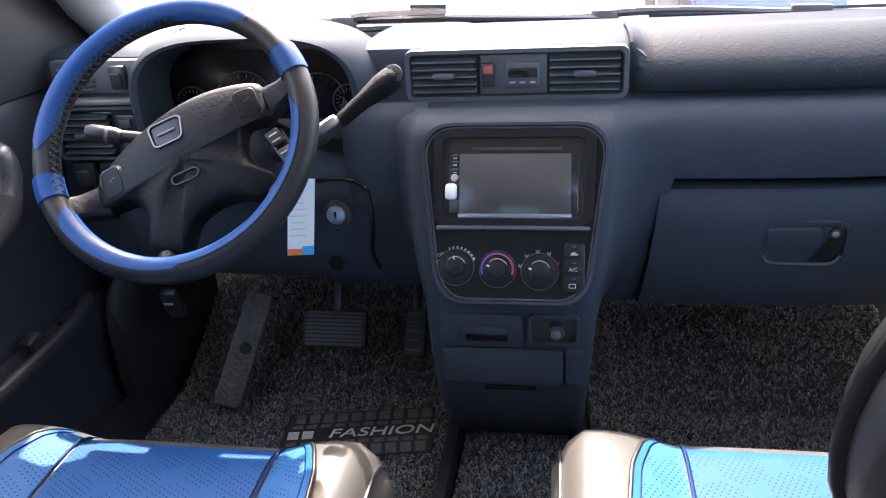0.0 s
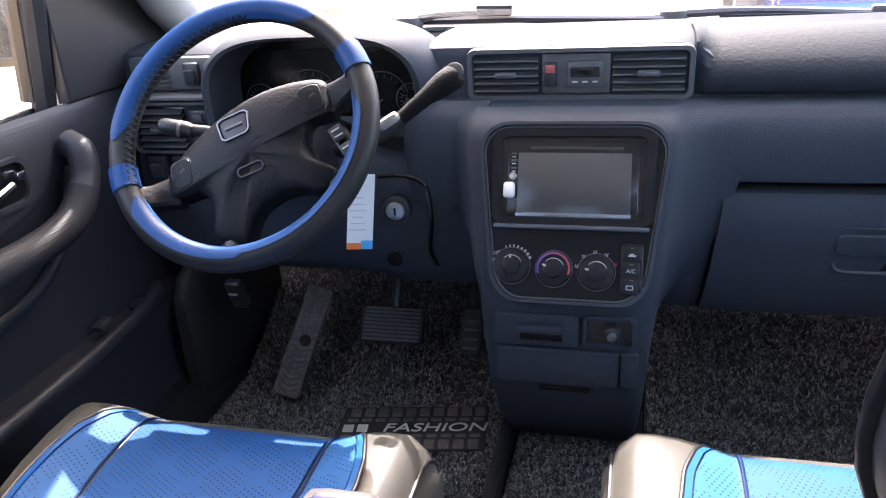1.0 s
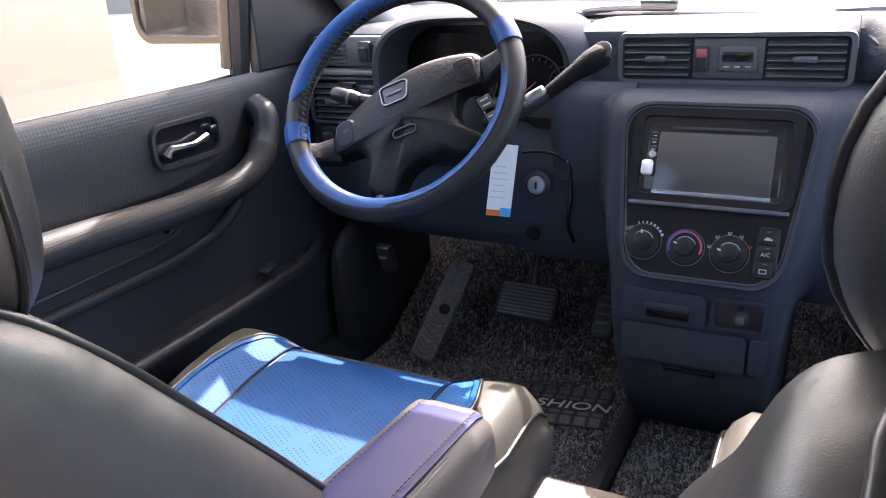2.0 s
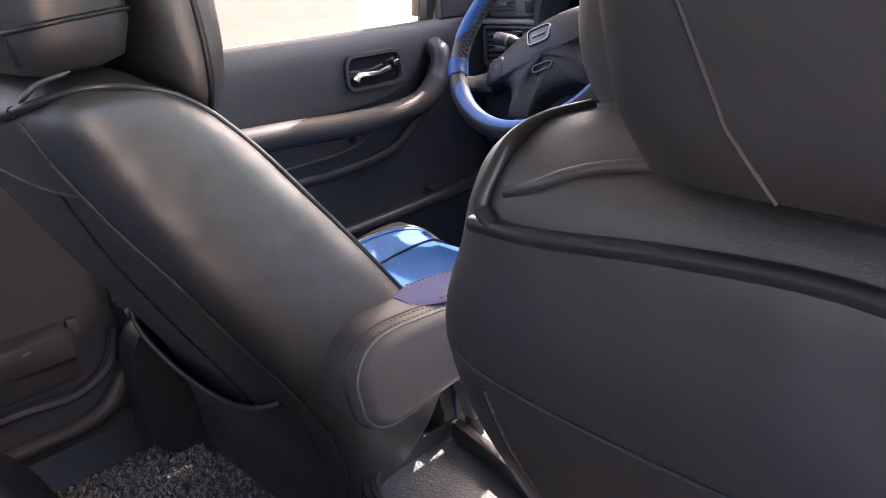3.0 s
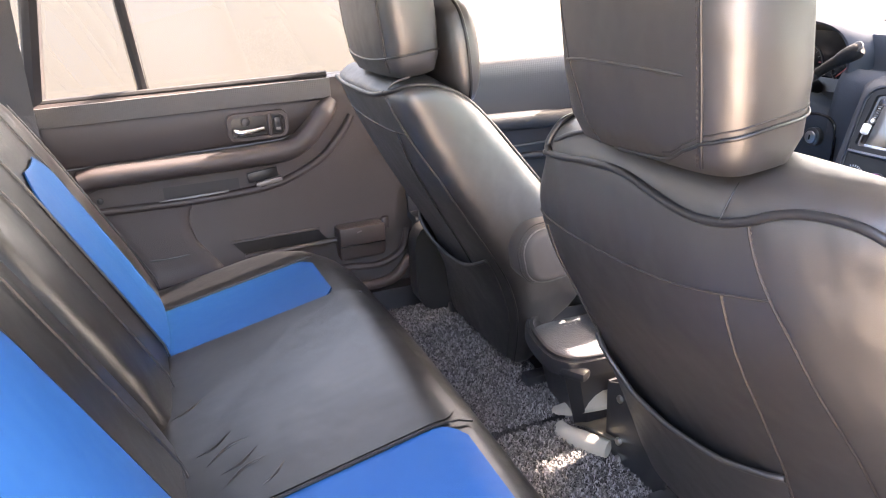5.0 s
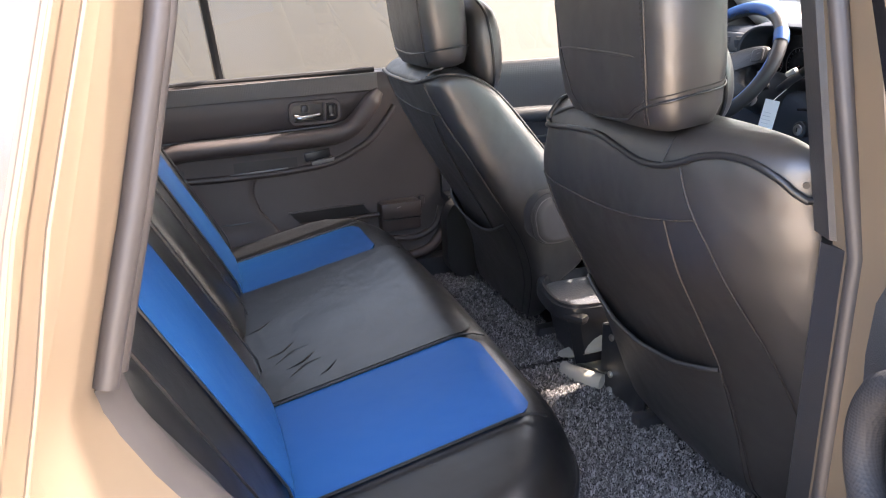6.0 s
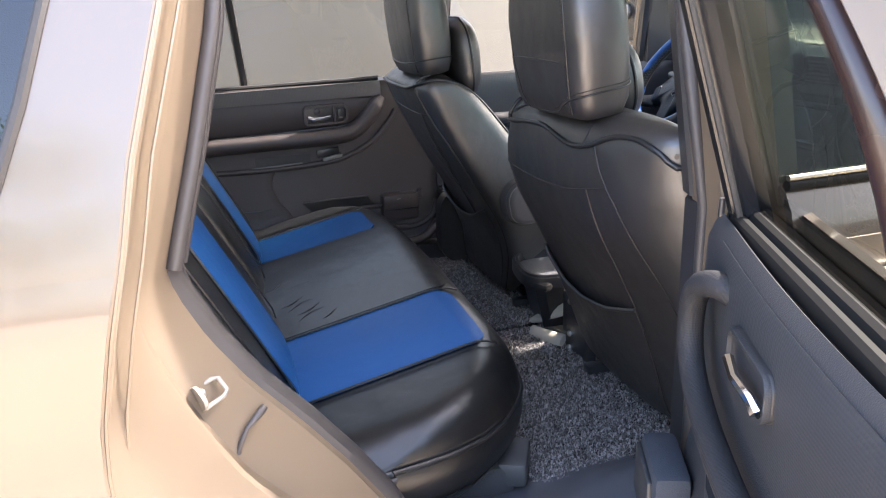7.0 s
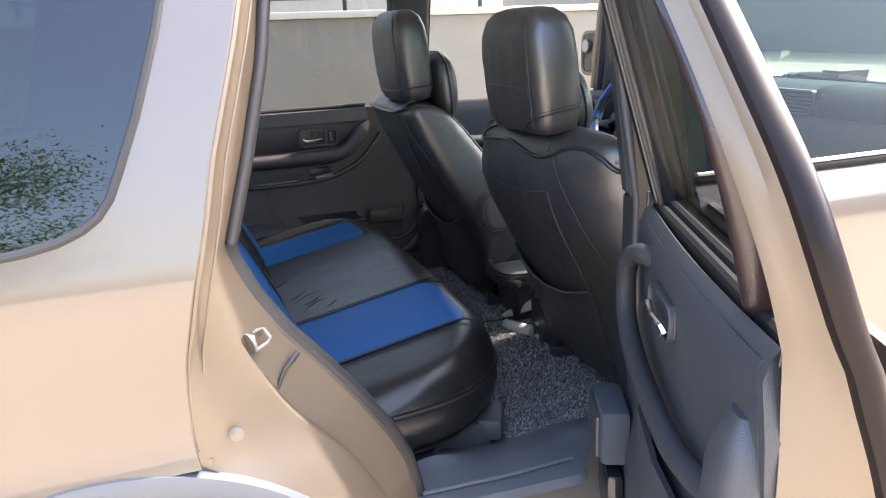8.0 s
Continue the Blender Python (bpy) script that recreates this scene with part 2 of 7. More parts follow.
def cyl(r, h, m, n=24, bevel=0.0, r2=None):
    """A disc or knob along the frame's third axis, from 0 to h."""
    r2 = r if r2 is None else r2
    prof = [(0.0, r), (h - bevel, r2), (h - bevel * 0.3, r2 - bevel * 0.3), (h, r2 - bevel)] if bevel else [(0.0, r), (h, r2)]
    return loft([[m @ Vector((q * math.cos(2 * math.pi * k / n), q * math.sin(2 * math.pi * k / n), z)) for k in range(n)] for z, q in prof])

def sheet(rows, thick=0.0):
    """A surface through rows of points, thickened inward where asked."""
    bm = loft(rows, closed=False, caps=False)
    if thick:
        bmesh.ops.recalc_face_normals(bm, faces=bm.faces)
        bmesh.ops.solidify(bm, geom=bm.faces[:], thickness=thick)
    return bm

def frame_of(o, x, z):
    """The frame at o with first axis x and third axis near z."""
    x, z = Vector(x).normalized(), Vector(z)
    y = z.cross(x).normalized()
    z = x.cross(y)
    return Matrix(((x.x, y.x, z.x, o[0]), (x.y, y.y, z.y, o[1]), (x.z, y.z, z.z, o[2]), (0, 0, 0, 1)))

def pillow(spine, n=36, power=3.6):
    """A padded body: superellipse rings; spine rows of (centre, across, half_width, through, half_depth)."""
    rings = []
    for c, ax, w, th, d in spine:
        c, ax, th = Vector(c), Vector(ax), Vector(th)
        ring = []
        for k in range(n):
            a = 2 * math.pi * k / n
            ca, sa = math.cos(a), math.sin(a)
            u = math.copysign(abs(ca) ** (2 / power), ca)
            v = math.copysign(abs(sa) ** (2 / power), sa)
            ring.append(c + ax * (w * u) + th * (d * v))
        rings.append(ring)
    return loft(rings)

def lerp(table, x):
    for (a, u), (b, v) in zip(table, table[1:]):
        if x <= b:
            k = max(0.0, min(1.0, (x - a) / (b - a)))
            return u + (v - u) * k
    return table[-1][1]

def stitches(points, step=0.0055, fill=0.62, r=0.0006):
    """Short thread stitches in a row along a curve, joined in one mesh."""
    P = [Vector(p) for p in points]
    acc, verts, faces = 0.0, [], []
    run = [0.0]
    for a, b in zip(P, P[1:]):
        run.append(run[-1] + (b - a).length)
    def at(d):
        for i in range(len(P) - 1):
            if d <= run[i + 1] or i == len(P) - 2:
                return P[i].lerp(P[i + 1], (d - run[i]) / max(1e-6, run[i + 1] - run[i]))
    while acc + step < run[-1]:
        a, b = at(acc), at(acc + step * fill)
        d = (b - a).normalized()
        u = d.orthogonal().normalized()
        v = d.cross(u)
        n = len(verts)
        for c, k in ((a, 0.6), (a.lerp(b, 0.5), 1.25), (b, 0.6)):
            verts += [c + u * r * k, c + v * r * k, c - u * r * k, c - v * r * k]
        for q in (0, 4):
            for k in range(4):
                faces.append((n + q + k, n + q + (k + 1) % 4, n + q + 4 + (k + 1) % 4, n + q + 4 + k))
        faces += [(n + 3, n + 2, n + 1, n), (n + 8, n + 9, n + 10, n + 11)]
        acc += step
    me = bpy.data.meshes.new("stitching")
    me.from_pydata(verts, [], faces)
    return me

X, Y, Z = Vector((1, 0, 0)), Vector((0, 1, 0)), Vector((0, 0, 1))

# ---- the yard ----
bm = bmesh.new()
bmesh.ops.create_grid(bm, x_segments=40, y_segments=40, size=400)
tagged(part("ground", bm, CONCRETE), "sunlit sandy concrete yard around the car", "ground", kind="structure")
bm = box(0.25, 5.35, 1.34, pose(-4.12, -0.375, 0.67), 0.01)
wall_w = tagged(part("wall_west", bm, PLASTER), "cream plastered boundary wall beside the car", "wall", kind="structure")
part("coping", box(0.33, 5.35, 0.05, pose(-4.12, -0.375, 1.365), 0.01), PLASTER_WHITE, wall_w)
bm = box(0.3, 16.0, 3.4, pose(-6.2, -6.2, 1.7), 0.01)
tagged(part("wall_house", bm, PLASTER_WHITE), "white plastered house wall behind the boundary wall", "wall", kind="structure")
win = thing("window_1", "white window with three louvred shutters in the house wall", "window", kind="structure", at=(-6.03, -7.0, 1.25))
part("window_frame", ring_plate(rrect(2.1, 1.3, 0.02), rrect(1.94, 1.14, 0.01), frame_of((0, 0, 0), Y, X), 0.06, 0.01), PLASTER_WHITE, win)
for k in range(3):
    yk = -0.64 + 0.64 * k
    shut = part("shutter", ring_plate(rrect(0.60, 1.10, 0.01), rrect(0.46, 0.96, 0.01), frame_of((0, yk, 0), Y, X), 0.05, 0.005), WHITE, win)
    for j in range(14):
        part("slat", box(0.02, 0.46, 0.05, pose(0.02, yk, -0.45 + 0.069 * j, 0, 35, 0), 0.003, 1), ARCHGREY, shut)
bm = box(70.0, 0.3, 5.0, pose(-10.0, 19.5, 2.5), 0.01)
tagged(part("wall_north", bm, PLASTER), "cream plastered wall across the end of the yard", "wall", kind="structure")
rail = thing("railing", "black metal railing on the boundary wall", "railing", at=(-4.12, 0, 1.39))
part("top_rail", tube([(0, -2.6, 0.28), (0, 1.7, 0.28)], 0.022), SATIN, rail)
part("bottom_rail", tube([(0, -2.6, 0.10), (0, 1.7, 0.10)], 0.016), SATIN, rail)
for k in range(24):
    y = -2.55 + k * 0.185
    part("baluster", tube([(0, y, 0.0 if k % 6 == 0 else 0.10), (0, y, 0.28)], 0.010 if k % 6 else 0.018, n=6), SATIN, rail)

# ---- car shell ----
car = thing("car", "champagne gold metallic car with its rear door open", "car")
part("floor_pan", box(1.44, 2.7, 0.04, pose(0, -0.95, 0.395), 0.0), FELT, car)
part("firewall", sheet([[Vector((x, y, z)) for x in (-0.74, 0.0, 0.74)] for y, z in ((0.16, 0.41), (0.34, 0.50), (0.46, 0.66), (0.50, 1.02))], 0.02), FELT, car)
part("roof", sheet([[Vector((x, y, 1.60 + 0.06 * (1 - (x / 0.70) ** 2) - 0.05 * max(0, (y + 0.7)) ** 2)) for x in (-0.64, -0.60, -0.5, -0.25, 0, 0.25, 0.5, 0.60, 0.64)] for y in (-0.37, -0.7, -1.2, -1.8, -2.5)], 0.03), PAINT, car)
part("headliner", sheet([[Vector((x, y, 1.55)) for x in (-0.62, 0, 0.62)] for y in (-0.37, -1.2, -2.5)], 0.01), HEADLINER, car)
# unseen header, lengthened over the glass to keep sun off armrest and carpet
part("header_sun_shade", sheet([[Vector((x, y - 0.05 * (x / 0.6) ** 2, z)) for x in (-0.60, -0.3, 0, 0.3, 0.60)] for y, z in ((-0.40, 1.545), (-0.30, 1.49), (-0.105, 1.366))], 0.012), HEADLINER, car)
part("hood", sheet([[Vector((x, y, z - 0.05 * (x / 0.7) ** 2)) for x in (-0.72, -0.5, -0.25, 0, 0.25, 0.5, 0.72)] for y, z in ((0.47, 0.985), (0.6, 0.985), (0.9, 0.97), (1.2, 0.90), (1.33, 0.80))], 0.02), PAINT, car)
part("cowl", box(1.42, 0.12, 0.04, pose(0, 0.40, 1.0), 0.01), SATIN, car)
pane = part("windscreen", sheet([[Vector((x * (1 - 0.12 * k), 0.36 - 0.73 * k, 1.045 + 0.53 * k)) for x in (-0.70, -0.35, 0, 0.35, 0.70)] for k in (0, 0.5, 1)]), GLASS, car)
pane.visible_shadow = False
part("rear_wall", box(1.5, 0.05, 0.75, pose(0, -2.55, 0.75), 0.01), TRIM, car)
pane = part("tailgate_glass", sheet([[Vector((x, y, z)) for x in (-0.6, 0, 0.6)] for y, z in ((-2.55, 1.12), (-2.45, 1.58))]), GLASS_DARK, car)
pane.visible_shadow = False
part("cargo_floor", box(1.44, 0.75, 0.04, pose(0, -2.15, 0.55), 0.0), FELT, car)
for s in (-1, 1):
    part("windscreen_pillar", tube([(s * 0.725, 0.30, 1.0), (s * 0.70, 0.12, 1.12), (s * 0.655, -0.12, 1.33), (s * 0.61, -0.40, 1.56)], [0.045, 0.045, 0.045, 0.045], 10), PILLAR, car)
    part("roof_rail", tube([(s * 0.60, -0.40, 1.56), (s * 0.585, -1.2, 1.575), (s * 0.585, -2.5, 1.56)], 0.045, 10), TRIM, car)
# left pillars and rear corner
part("centre_pillar", loft([[Vector((x, y, z)) for x, y in ((-0.765 + t, -0.825), (-0.755 + t, -0.84), (-0.755 + t, -0.935), (-0.765 + t, -0.95), (-0.84 + t, -0.95), (-0.84 + t, -0.825))] for z, t in ((0.42, -0.05), (0.97, -0.05), (1.0, 0.0), (1.56, 0.12))]), TRIM, car)
part("rear_side_trim", sheet([[Vector((x, y, z)) for y, x in ((-1.66, -0.74), (-1.8, -0.72), (-2.5, -0.68))] for z in (0.5, 0.98)], 0.03), TRIM, car)
part("rear_pillar", sheet([[Vector((x, y, z)) for y, x in ((y0, -0.74 + 0.16 * (z - 0.98)), (y0 - 0.16, -0.72 + 0.16 * (z - 0.98)))] for z, y0 in ((0.98, -1.66), (1.3, -1.65), (1.56, -1.62))], 0.03), TRIM, car)

# ---- right side shell: quarter panel and door opening ----
CREASE = [(0.44, -1.452), (0.50, -1.478), (0.55, -1.512), (0.60, -1.556), (0.64, -1.605), (0.66, -1.636), (0.675, -1.665), (0.69, -1.70), (0.74, -1.708), (0.80, -1.708), (0.854, -1.703), (0.943, -1.683), (1.012, -1.664), (1.096, -1.645), (1.233, -1.602), (1.45, -1.545), (1.58, -1.51)]
def tumble(z):
    return 0.0 if z < 0.95 else 0.32 * (z - 0.95) ** 1.25
FLANGE = [(0.44, -1.40), (0.551, -1.442), (0.632, -1.491), (0.729, -1.575), (0.796, -1.612), (0.855, -1.638), (0.897, -1.654), (0.936, -1.662), (0.978, -1.655), (1.03, -1.636), (1.15, -1.60), (1.282, -1.562), (1.45, -1.515), (1.58, -1.48)]
INNER = [(0.44, -1.355), (0.505, -1.368), (0.56, -1.382), (0.608, -1.404), (0.68, -1.451), (0.748, -1.502), (0.813, -1.556), (0.871, -1.594), (0.931, -1.622), (0.958, -1.627), (0.992, -1.617), (1.078, -1.59), (1.146, -1.571), (1.21, -1.553), (1.285, -1.540), (1.45, -1.50), (1.58, -1.465)]
zs = [0.44 + 0.02 * k for k in range(58)]
WINEDGE = [(1.003, -1.95), (1.005, -1.90), (1.009, -1.86), (1.016, -1.825), (1.027, -1.797), (1.040, -1.778), (1.06, -1.762), (1.09, -1.748), (1.15, -1.722), (1.246, -1.688), (1.45, -1.63), (1.58, -1.60)]
def arch(y):
    d = 0.40 ** 2 - (y + 1.83) ** 2
    return 0.31 + math.sqrt(max(d, 0.0)) if d > 0 else 0.31
BULGE = [(0.70, 0.880), (0.72, 0.874), (0.75, 0.868), (0.80, 0.868), (0.86, 0.872), (0.90, 0.873), (0.94, 0.8715), (0.97, 0.867), (1.0, 0.8605)]
rows = []
for z in [0.70 + 0.015 * k for k in range(21)]:
    y0 = lerp(CREASE, z)
    rows.append([Vector((lerp(BULGE, z), y, z)) for y in [y0 + (-2.75 - y0) * (k / 24) ** 1.0 for k in range(25)]])
part("quarter_panel", sheet(rows, 0.012), PAINT, car)
rows = []
for z in [1.0 + 0.01 * k for k in range(59)]:
    y0, y1 = lerp(CREASE, z), lerp(WINEDGE, z)
    rows.append([Vector((0.868 - tumble(z), y0 + (y1 - y0) * k / 8, z)) for k in range(9)])
part("rear_pillar_skin", sheet(rows, 0.012), PAINT, car)
rows = [[Vector((0.855 - tumble(z), y, z)) for y in (lerp(WINEDGE, z) + 0.02, lerp(WINEDGE, z) - 0.3, -2.5)] for z in [0.99 + 0.0118 * k for k in range(51)]]
part("quarter_glass", sheet(rows), GLASS_DARK, car)
part("quarter_glass_seal", tube([Vector((0.868 - tumble(z), y, z)) for z, y in ((1.003, -2.4), (1.004, -1.95), (1.005, -1.90), (1.009, -1.86), (1.016, -1.825), (1.027, -1.797), (1.040, -1.778), (1.06, -1.762), (1.09, -1.748), (1.15, -1.722), (1.246, -1.688), (1.45, -1.63), (1.58, -1.60))], 0.006, 8), RUBBER, car)
rows = []
for z in zs:
    c, f_, i_ = lerp(CREASE, z), lerp(FLANGE, z), lerp(INNER, z)
    t = tumble(z)
    rows.append([Vector((0.868 - t, c, z)), Vector((0.866 - t, c + 0.008, z)), Vector((0.846 - t, c + 0.5 * (max(f_, c) - c) if f_ > c else c + 0.012, z)), Vector((0.812 - t, max(f_, c + 0.02) - 0.004, z)), Vector((0.806 - t, max(f_, c + 0.02), z)), Vector((0.796 - t, max(f_, c + 0.02) - 0.006, z)), Vector((0.785 - t, max(f_, c + 0.02) - 0.002, z)), Vector((0.745 - t, max(i_ - 0.01, c + 0.03), z)), Vector((0.725 - t, max(i_, c + 0.035), z))])
part("door_jamb", sheet(rows, 0.01), PAINT_IN, car, angle=24)
for dx_, dy_, r_ in ((0.866, 0.004, 0.0035), (0.856, 0.022, 0.0025)):
    part("hem_line", tube([Vector((dx_ - tumble(z), lerp(CREASE, z) + dy_, z)) for z in zs if z > 0.70], r_ * 0.7, 6), PAINT_IN, car)
part("opening_trim", sheet([[Vector((x, y + dy, z + dz)) for x, dy, dz in ((0.738, -0.010, -0.004), (0.733, 0.004, 0.0), (0.722, 0.011, 0.002), (0.710, 0.011, 0.002), (0.703, 0.0, 0.0), (0.700, -0.03, -0.01))] for y, z in [(lerp(INNER, 0.44 + 0.0104 * k), 0.44 + 0.0104 * k) for k in range(51)]], 0.003), SEAL, car)
UP = [(0.958 + 0.04 * k) for k in range(16)]
part("opening_seal", tube([Vector((0.735 - tumble(z), lerp(INNER, z) + 0.002, z)) for z in UP], 0.009, 10), SEAL, car)
part("opening_seal", tube([Vector((0.71 - tumble(z), lerp(INNER, z) + 0.008, z)) for z in UP], 0.008, 10), SEAL, car)
part("pillar_lining", sheet([[Vector((0.70 - tumble(z), lerp(INNER, z) + 0.005, z)), Vector((0.67 - tumble(z), lerp(INNER, z) - 0.05, z)), Vector((0.65 - tumble(z), lerp(INNER, z) - 0.30, z))] for z in UP], 0.01), TRIM, car)
part("wheel_house_lining", sheet([[Vector((0.69, lerp(INNER, z) - 0.03, z)), Vector((0.675, lerp(INNER, z) - 0.10, z)), Vector((0.66, -1.95, z))] for z in (0.50, 0.60, 0.70, 0.80, 0.90, 0.97)], 0.01), TRIM, car)
ST = frame_of((0.775, -1.622, 0.818), Vector((0.75, 0.25, 0.55)), Vector((-0.1, 0.9, 0.42)))
sk = part("striker", plate(rrect(0.054, 0.028, 0.013), ST, 0.005, 0.002), mat("pale_zinc", (0.24, 0.225, 0.20), 0.45, metal=0.4), car)
part("striker_loop", tube([ST @ Vector(p) for p in ((0.002, -0.012, 0.003), (0.007, -0.011, 0.026), (0.009, -0.008, 0.032), (0.012, 0.008, 0.032), (0.011, 0.012, 0.026), (0.008, 0.013, 0.003))], 0.0027, 10), bpy.data.materials["pale_zinc"], sk)
for u in (-0.018, 0.018):
    part("screw", cyl(0.006, 0.004, ST @ pose(u, -0.003, 0.004), 10, 0.001), STEEL, sk)
ck = part("buffer_stop", tube(spline([(0.776, -1.571, 0.776), (0.779, -1.578, 0.764), (0.780, -1.584, 0.752), (0.779, -1.588, 0.742)], 4), [0.0030] * 4 + [0.0034] * 5 + [0.0046] * 4, 10), SEAL, car)
part("buffer_arm", tube(spline([(0.776, -1.572, 0.774), (0.770, -1.560, 0.783), (0.760, -1.550, 0.788)], 4), [0.0030, 0.0032, 0.0036, 0.004, 0.0044, 0.0046, 0.0046, 0.0044, 0.004], 10), SEAL, ck)
part("body_plug", cyl(0.010, 0.0008, frame_of((0.8605, -1.652, 0.73), Y, Vector((1, 0.5, 0.2))), 20, 0.003), PAINT, car)
# wheel arch
arc = [(-1.83 + 0.40 * math.cos(a), 0.31 + 0.40 * math.sin(a)) for a in [radians(69 + 96 * k / 24) for k in range(25)]]
part("lower_quarter", sheet([[Vector((0.866, y, z)) for y, z in arc], [Vector((0.866, y, max(z + 0.01, 0.705))) for y, z in arc]], 0.01), PAINT, car)
part("arch_moulding", loft([[Vector((x, -1.83 + (0.40 + r) * math.cos(a), 0.31 + (0.40 + r) * math.sin(a))) for x, r in ((0.862, 0.004), (0.882, 0.0), (0.888, -0.02), (0.88, -0.05), (0.84, -0.055), (0.84, 0.004))] for a in [radians(10 + 160 * k / 36) for k in range(37)]]), ARCHGREY, car)
part("arch_liner", sheet([[Vector((x, -1.83 + 0.36 * math.cos(a), 0.31 + 0.36 * math.sin(a))) for x in (0.85, 0.55)] for a in [radians(180 * k / 20) for k in range(21)]], 0.005), RUBBER, car)
# sill and centre pillar on the right
part("sill", loft([[Vector((x, y, z)) for x, z in ((0.66, 0.43), (0.70, 0.475), (0.76, 0.478), (0.80, 0.45), (0.845, 0.40), (0.85, 0.30), (0.66, 0.30))] for y in (-0.2, -1.0, -1.36)]), PAINT_IN, car)
SILLGREY = mat("slate_sill_plastic", (0.080, 0.084, 0.096), 0.48, vary=0.12, bump=0.25, bscale=700)
def sill_outer(y):
    return lerp([(-1.40, 0.775), (-1.10, 0.785), (-1.06, 0.780), (-1.045, 0.755), (-1.03, 0.722), (-1.0, 0.712), (-0.93, 0.700)], y)
SILLZ = [(0.0, 0.424), (0.12, 0.430), (0.26, 0.440), (0.40, 0.456), (0.50, 0.469), (0.60, 0.476), (0.90, 0.480), (0.97, 0.476), (1.0, 0.462)]
part("sill_plate", sheet([[Vector((0.50 + (sill_outer(y) - 0.50) * q, y, z + (0.022 * max(0.0, 1 - abs(y + 1.31) / 0.11) if 0.1 < q < 0.55 else 0.0))) for q, z in SILLZ] for y in [-1.40 + 0.0196 * k for k in range(25)]], 0.006), SILLGREY, car)
part("sill_rib", tube([(0.735, -1.36, 0.483), (0.742, -1.2, 0.484), (0.735, -1.075, 0.483)], 0.004, 8), SILLGREY, car)
part("centre_pillar_right", loft([[Vector((x, y, z)) for x, y in ((0.70 - t, -0.86), (0.70 - t, -0.95), (0.74 - t, -0.96), (0.78 - t, -0.962), (0.80 - t, -0.93), (0.80 - t, -0.86))] for z, t in ((0.42, 0), (0.95, 0), (1.2, 0.06), (1.56, 0.16))]), PAINT_IN, car)
part("pillar_trim", loft([[Vector((x, y, z)) for x, y in ((0.675 - t, -0.86), (0.675 - t, -0.94), (0.69 - t, -0.955), (0.73 - t, -0.955), (0.735 - t, -0.94))] for z, t in ((0.44, 0), (0.7, 0), (0.95, 0.0))]), CONSOLE, car)
part("pillar_seal", tube([(0.738, -0.958, 0.45), (0.738, -0.958, 0.95), (0.68, -0.968, 1.2), (0.58, -0.973, 1.56)], 0.009, 10), SEAL, car)
part("pillar_upper_trim", loft([[Vector((x, y, z)) for x, y in ((0.67 - t, -0.86), (0.67 - t, -0.945), (0.70 - t, -0.955), (0.72 - t, -0.945))] for z, t in ((0.955, 0), (1.2, 0.06), (1.56, 0.16))]), CONSOLE, car)
# left side structure and sill
part("left_side_member", box(0.03, 2.9, 0.62, pose(-0.80, -1.05, 0.66), 0.0), FELT, car)
part("left_sill", loft([[Vector((x, y, z)) for x, z in ((-0.64, 0.41), (-0.68, 0.47), (-0.76, 0.48), (-0.80, 0.40))] for y in (-1.9, -1.0, 0.3)]), CONSOLE, car)
part("right_side_member", box(0.03, 1.15, 0.55, pose(0.80, -0.30, 0.66), 0.0), FELT, car)

# ---- front right door, closed ----
fr = thing("front_door", "closed champagne front door with a clear side window", "car door", group="car doors")
part("skin", sheet([[Vector((x, y, z)) for y in (-0.93, -0.5, 0.0, 0.3)] for z, x in ((0.35, 0.84), (0.6, 0.868), (0.72, 0.874), (0.85, 0.878), (0.90, 0.878), (0.94, 0.872), (0.97, 0.862), (0.99, 0.850), (1.0, 0.843))], 0.01), PAINT, fr)
part("inner_panel", sheet([[Vector((x, y, z)) for y in (-0.85, -0.4, 0.1)] for z, x in ((0.45, 0.76), (0.7, 0.72), (0.95, 0.74), (1.0, 0.80))], 0.01), TRIM, fr)
part("belt_moulding", tube([(0.850, -0.93, 0.999), (0.850, -0.3, 1.004), (0.850, 0.3, 0.999)], 0.0065, 10), SEALBLACK, fr)
part("belt_trim", tube([(0.851, -0.93, 1.0085), (0.851, -0.3, 1.0135), (0.851, 0.3, 1.0085)], 0.0038, 10), STEEL, fr, "thin bright metal belt trim")
pane = part("window", sheet([[Vector((0.845 - tumble(z), y, z)) for y in (-0.93, -0.4, y1)] for z, y1 in ((1.0, 0.25), (1.3, 0.0), (1.55, -0.33))]), GLASS_GREEN, fr)
pane.visible_shadow = False

# ---- left doors ----
def door_sheet(y0, y1, zlist, thick=0.02, ny=14):
    return sheet([[Vector((x, y0 + (y1 - y0) * k / ny, z)) for k in range(ny + 1)] for z, x in zlist], thick)
def left_frame(par, y0, y1, top0, top1, pane_mat):
    part("outer_skin", door_sheet(y0, y1, ((0.35, -0.84), (0.6, -0.87), (0.85, -0.87), (0.955, -0.85))), PAINT, par)
    pane = part("window", sheet([[Vector((-0.80 + 0.25 * max(0, z - 1.0), y, z)) for y in (y0, (y0 + y1) / 2, y1)] for z in (0.93, 1.25, 1.55)]), pane_mat, par)
    pane.visible_shadow = False
    part("window_frame", tube([(-0.78, y0, 0.98), (-0.72, top0, 1.33), (-0.66, top0 - 0.02, 1.54), (-0.66, top1, 1.54), (-0.72, top1, 1.33), (-0.78, y1, 0.98)], 0.02, 8), SATIN, par)

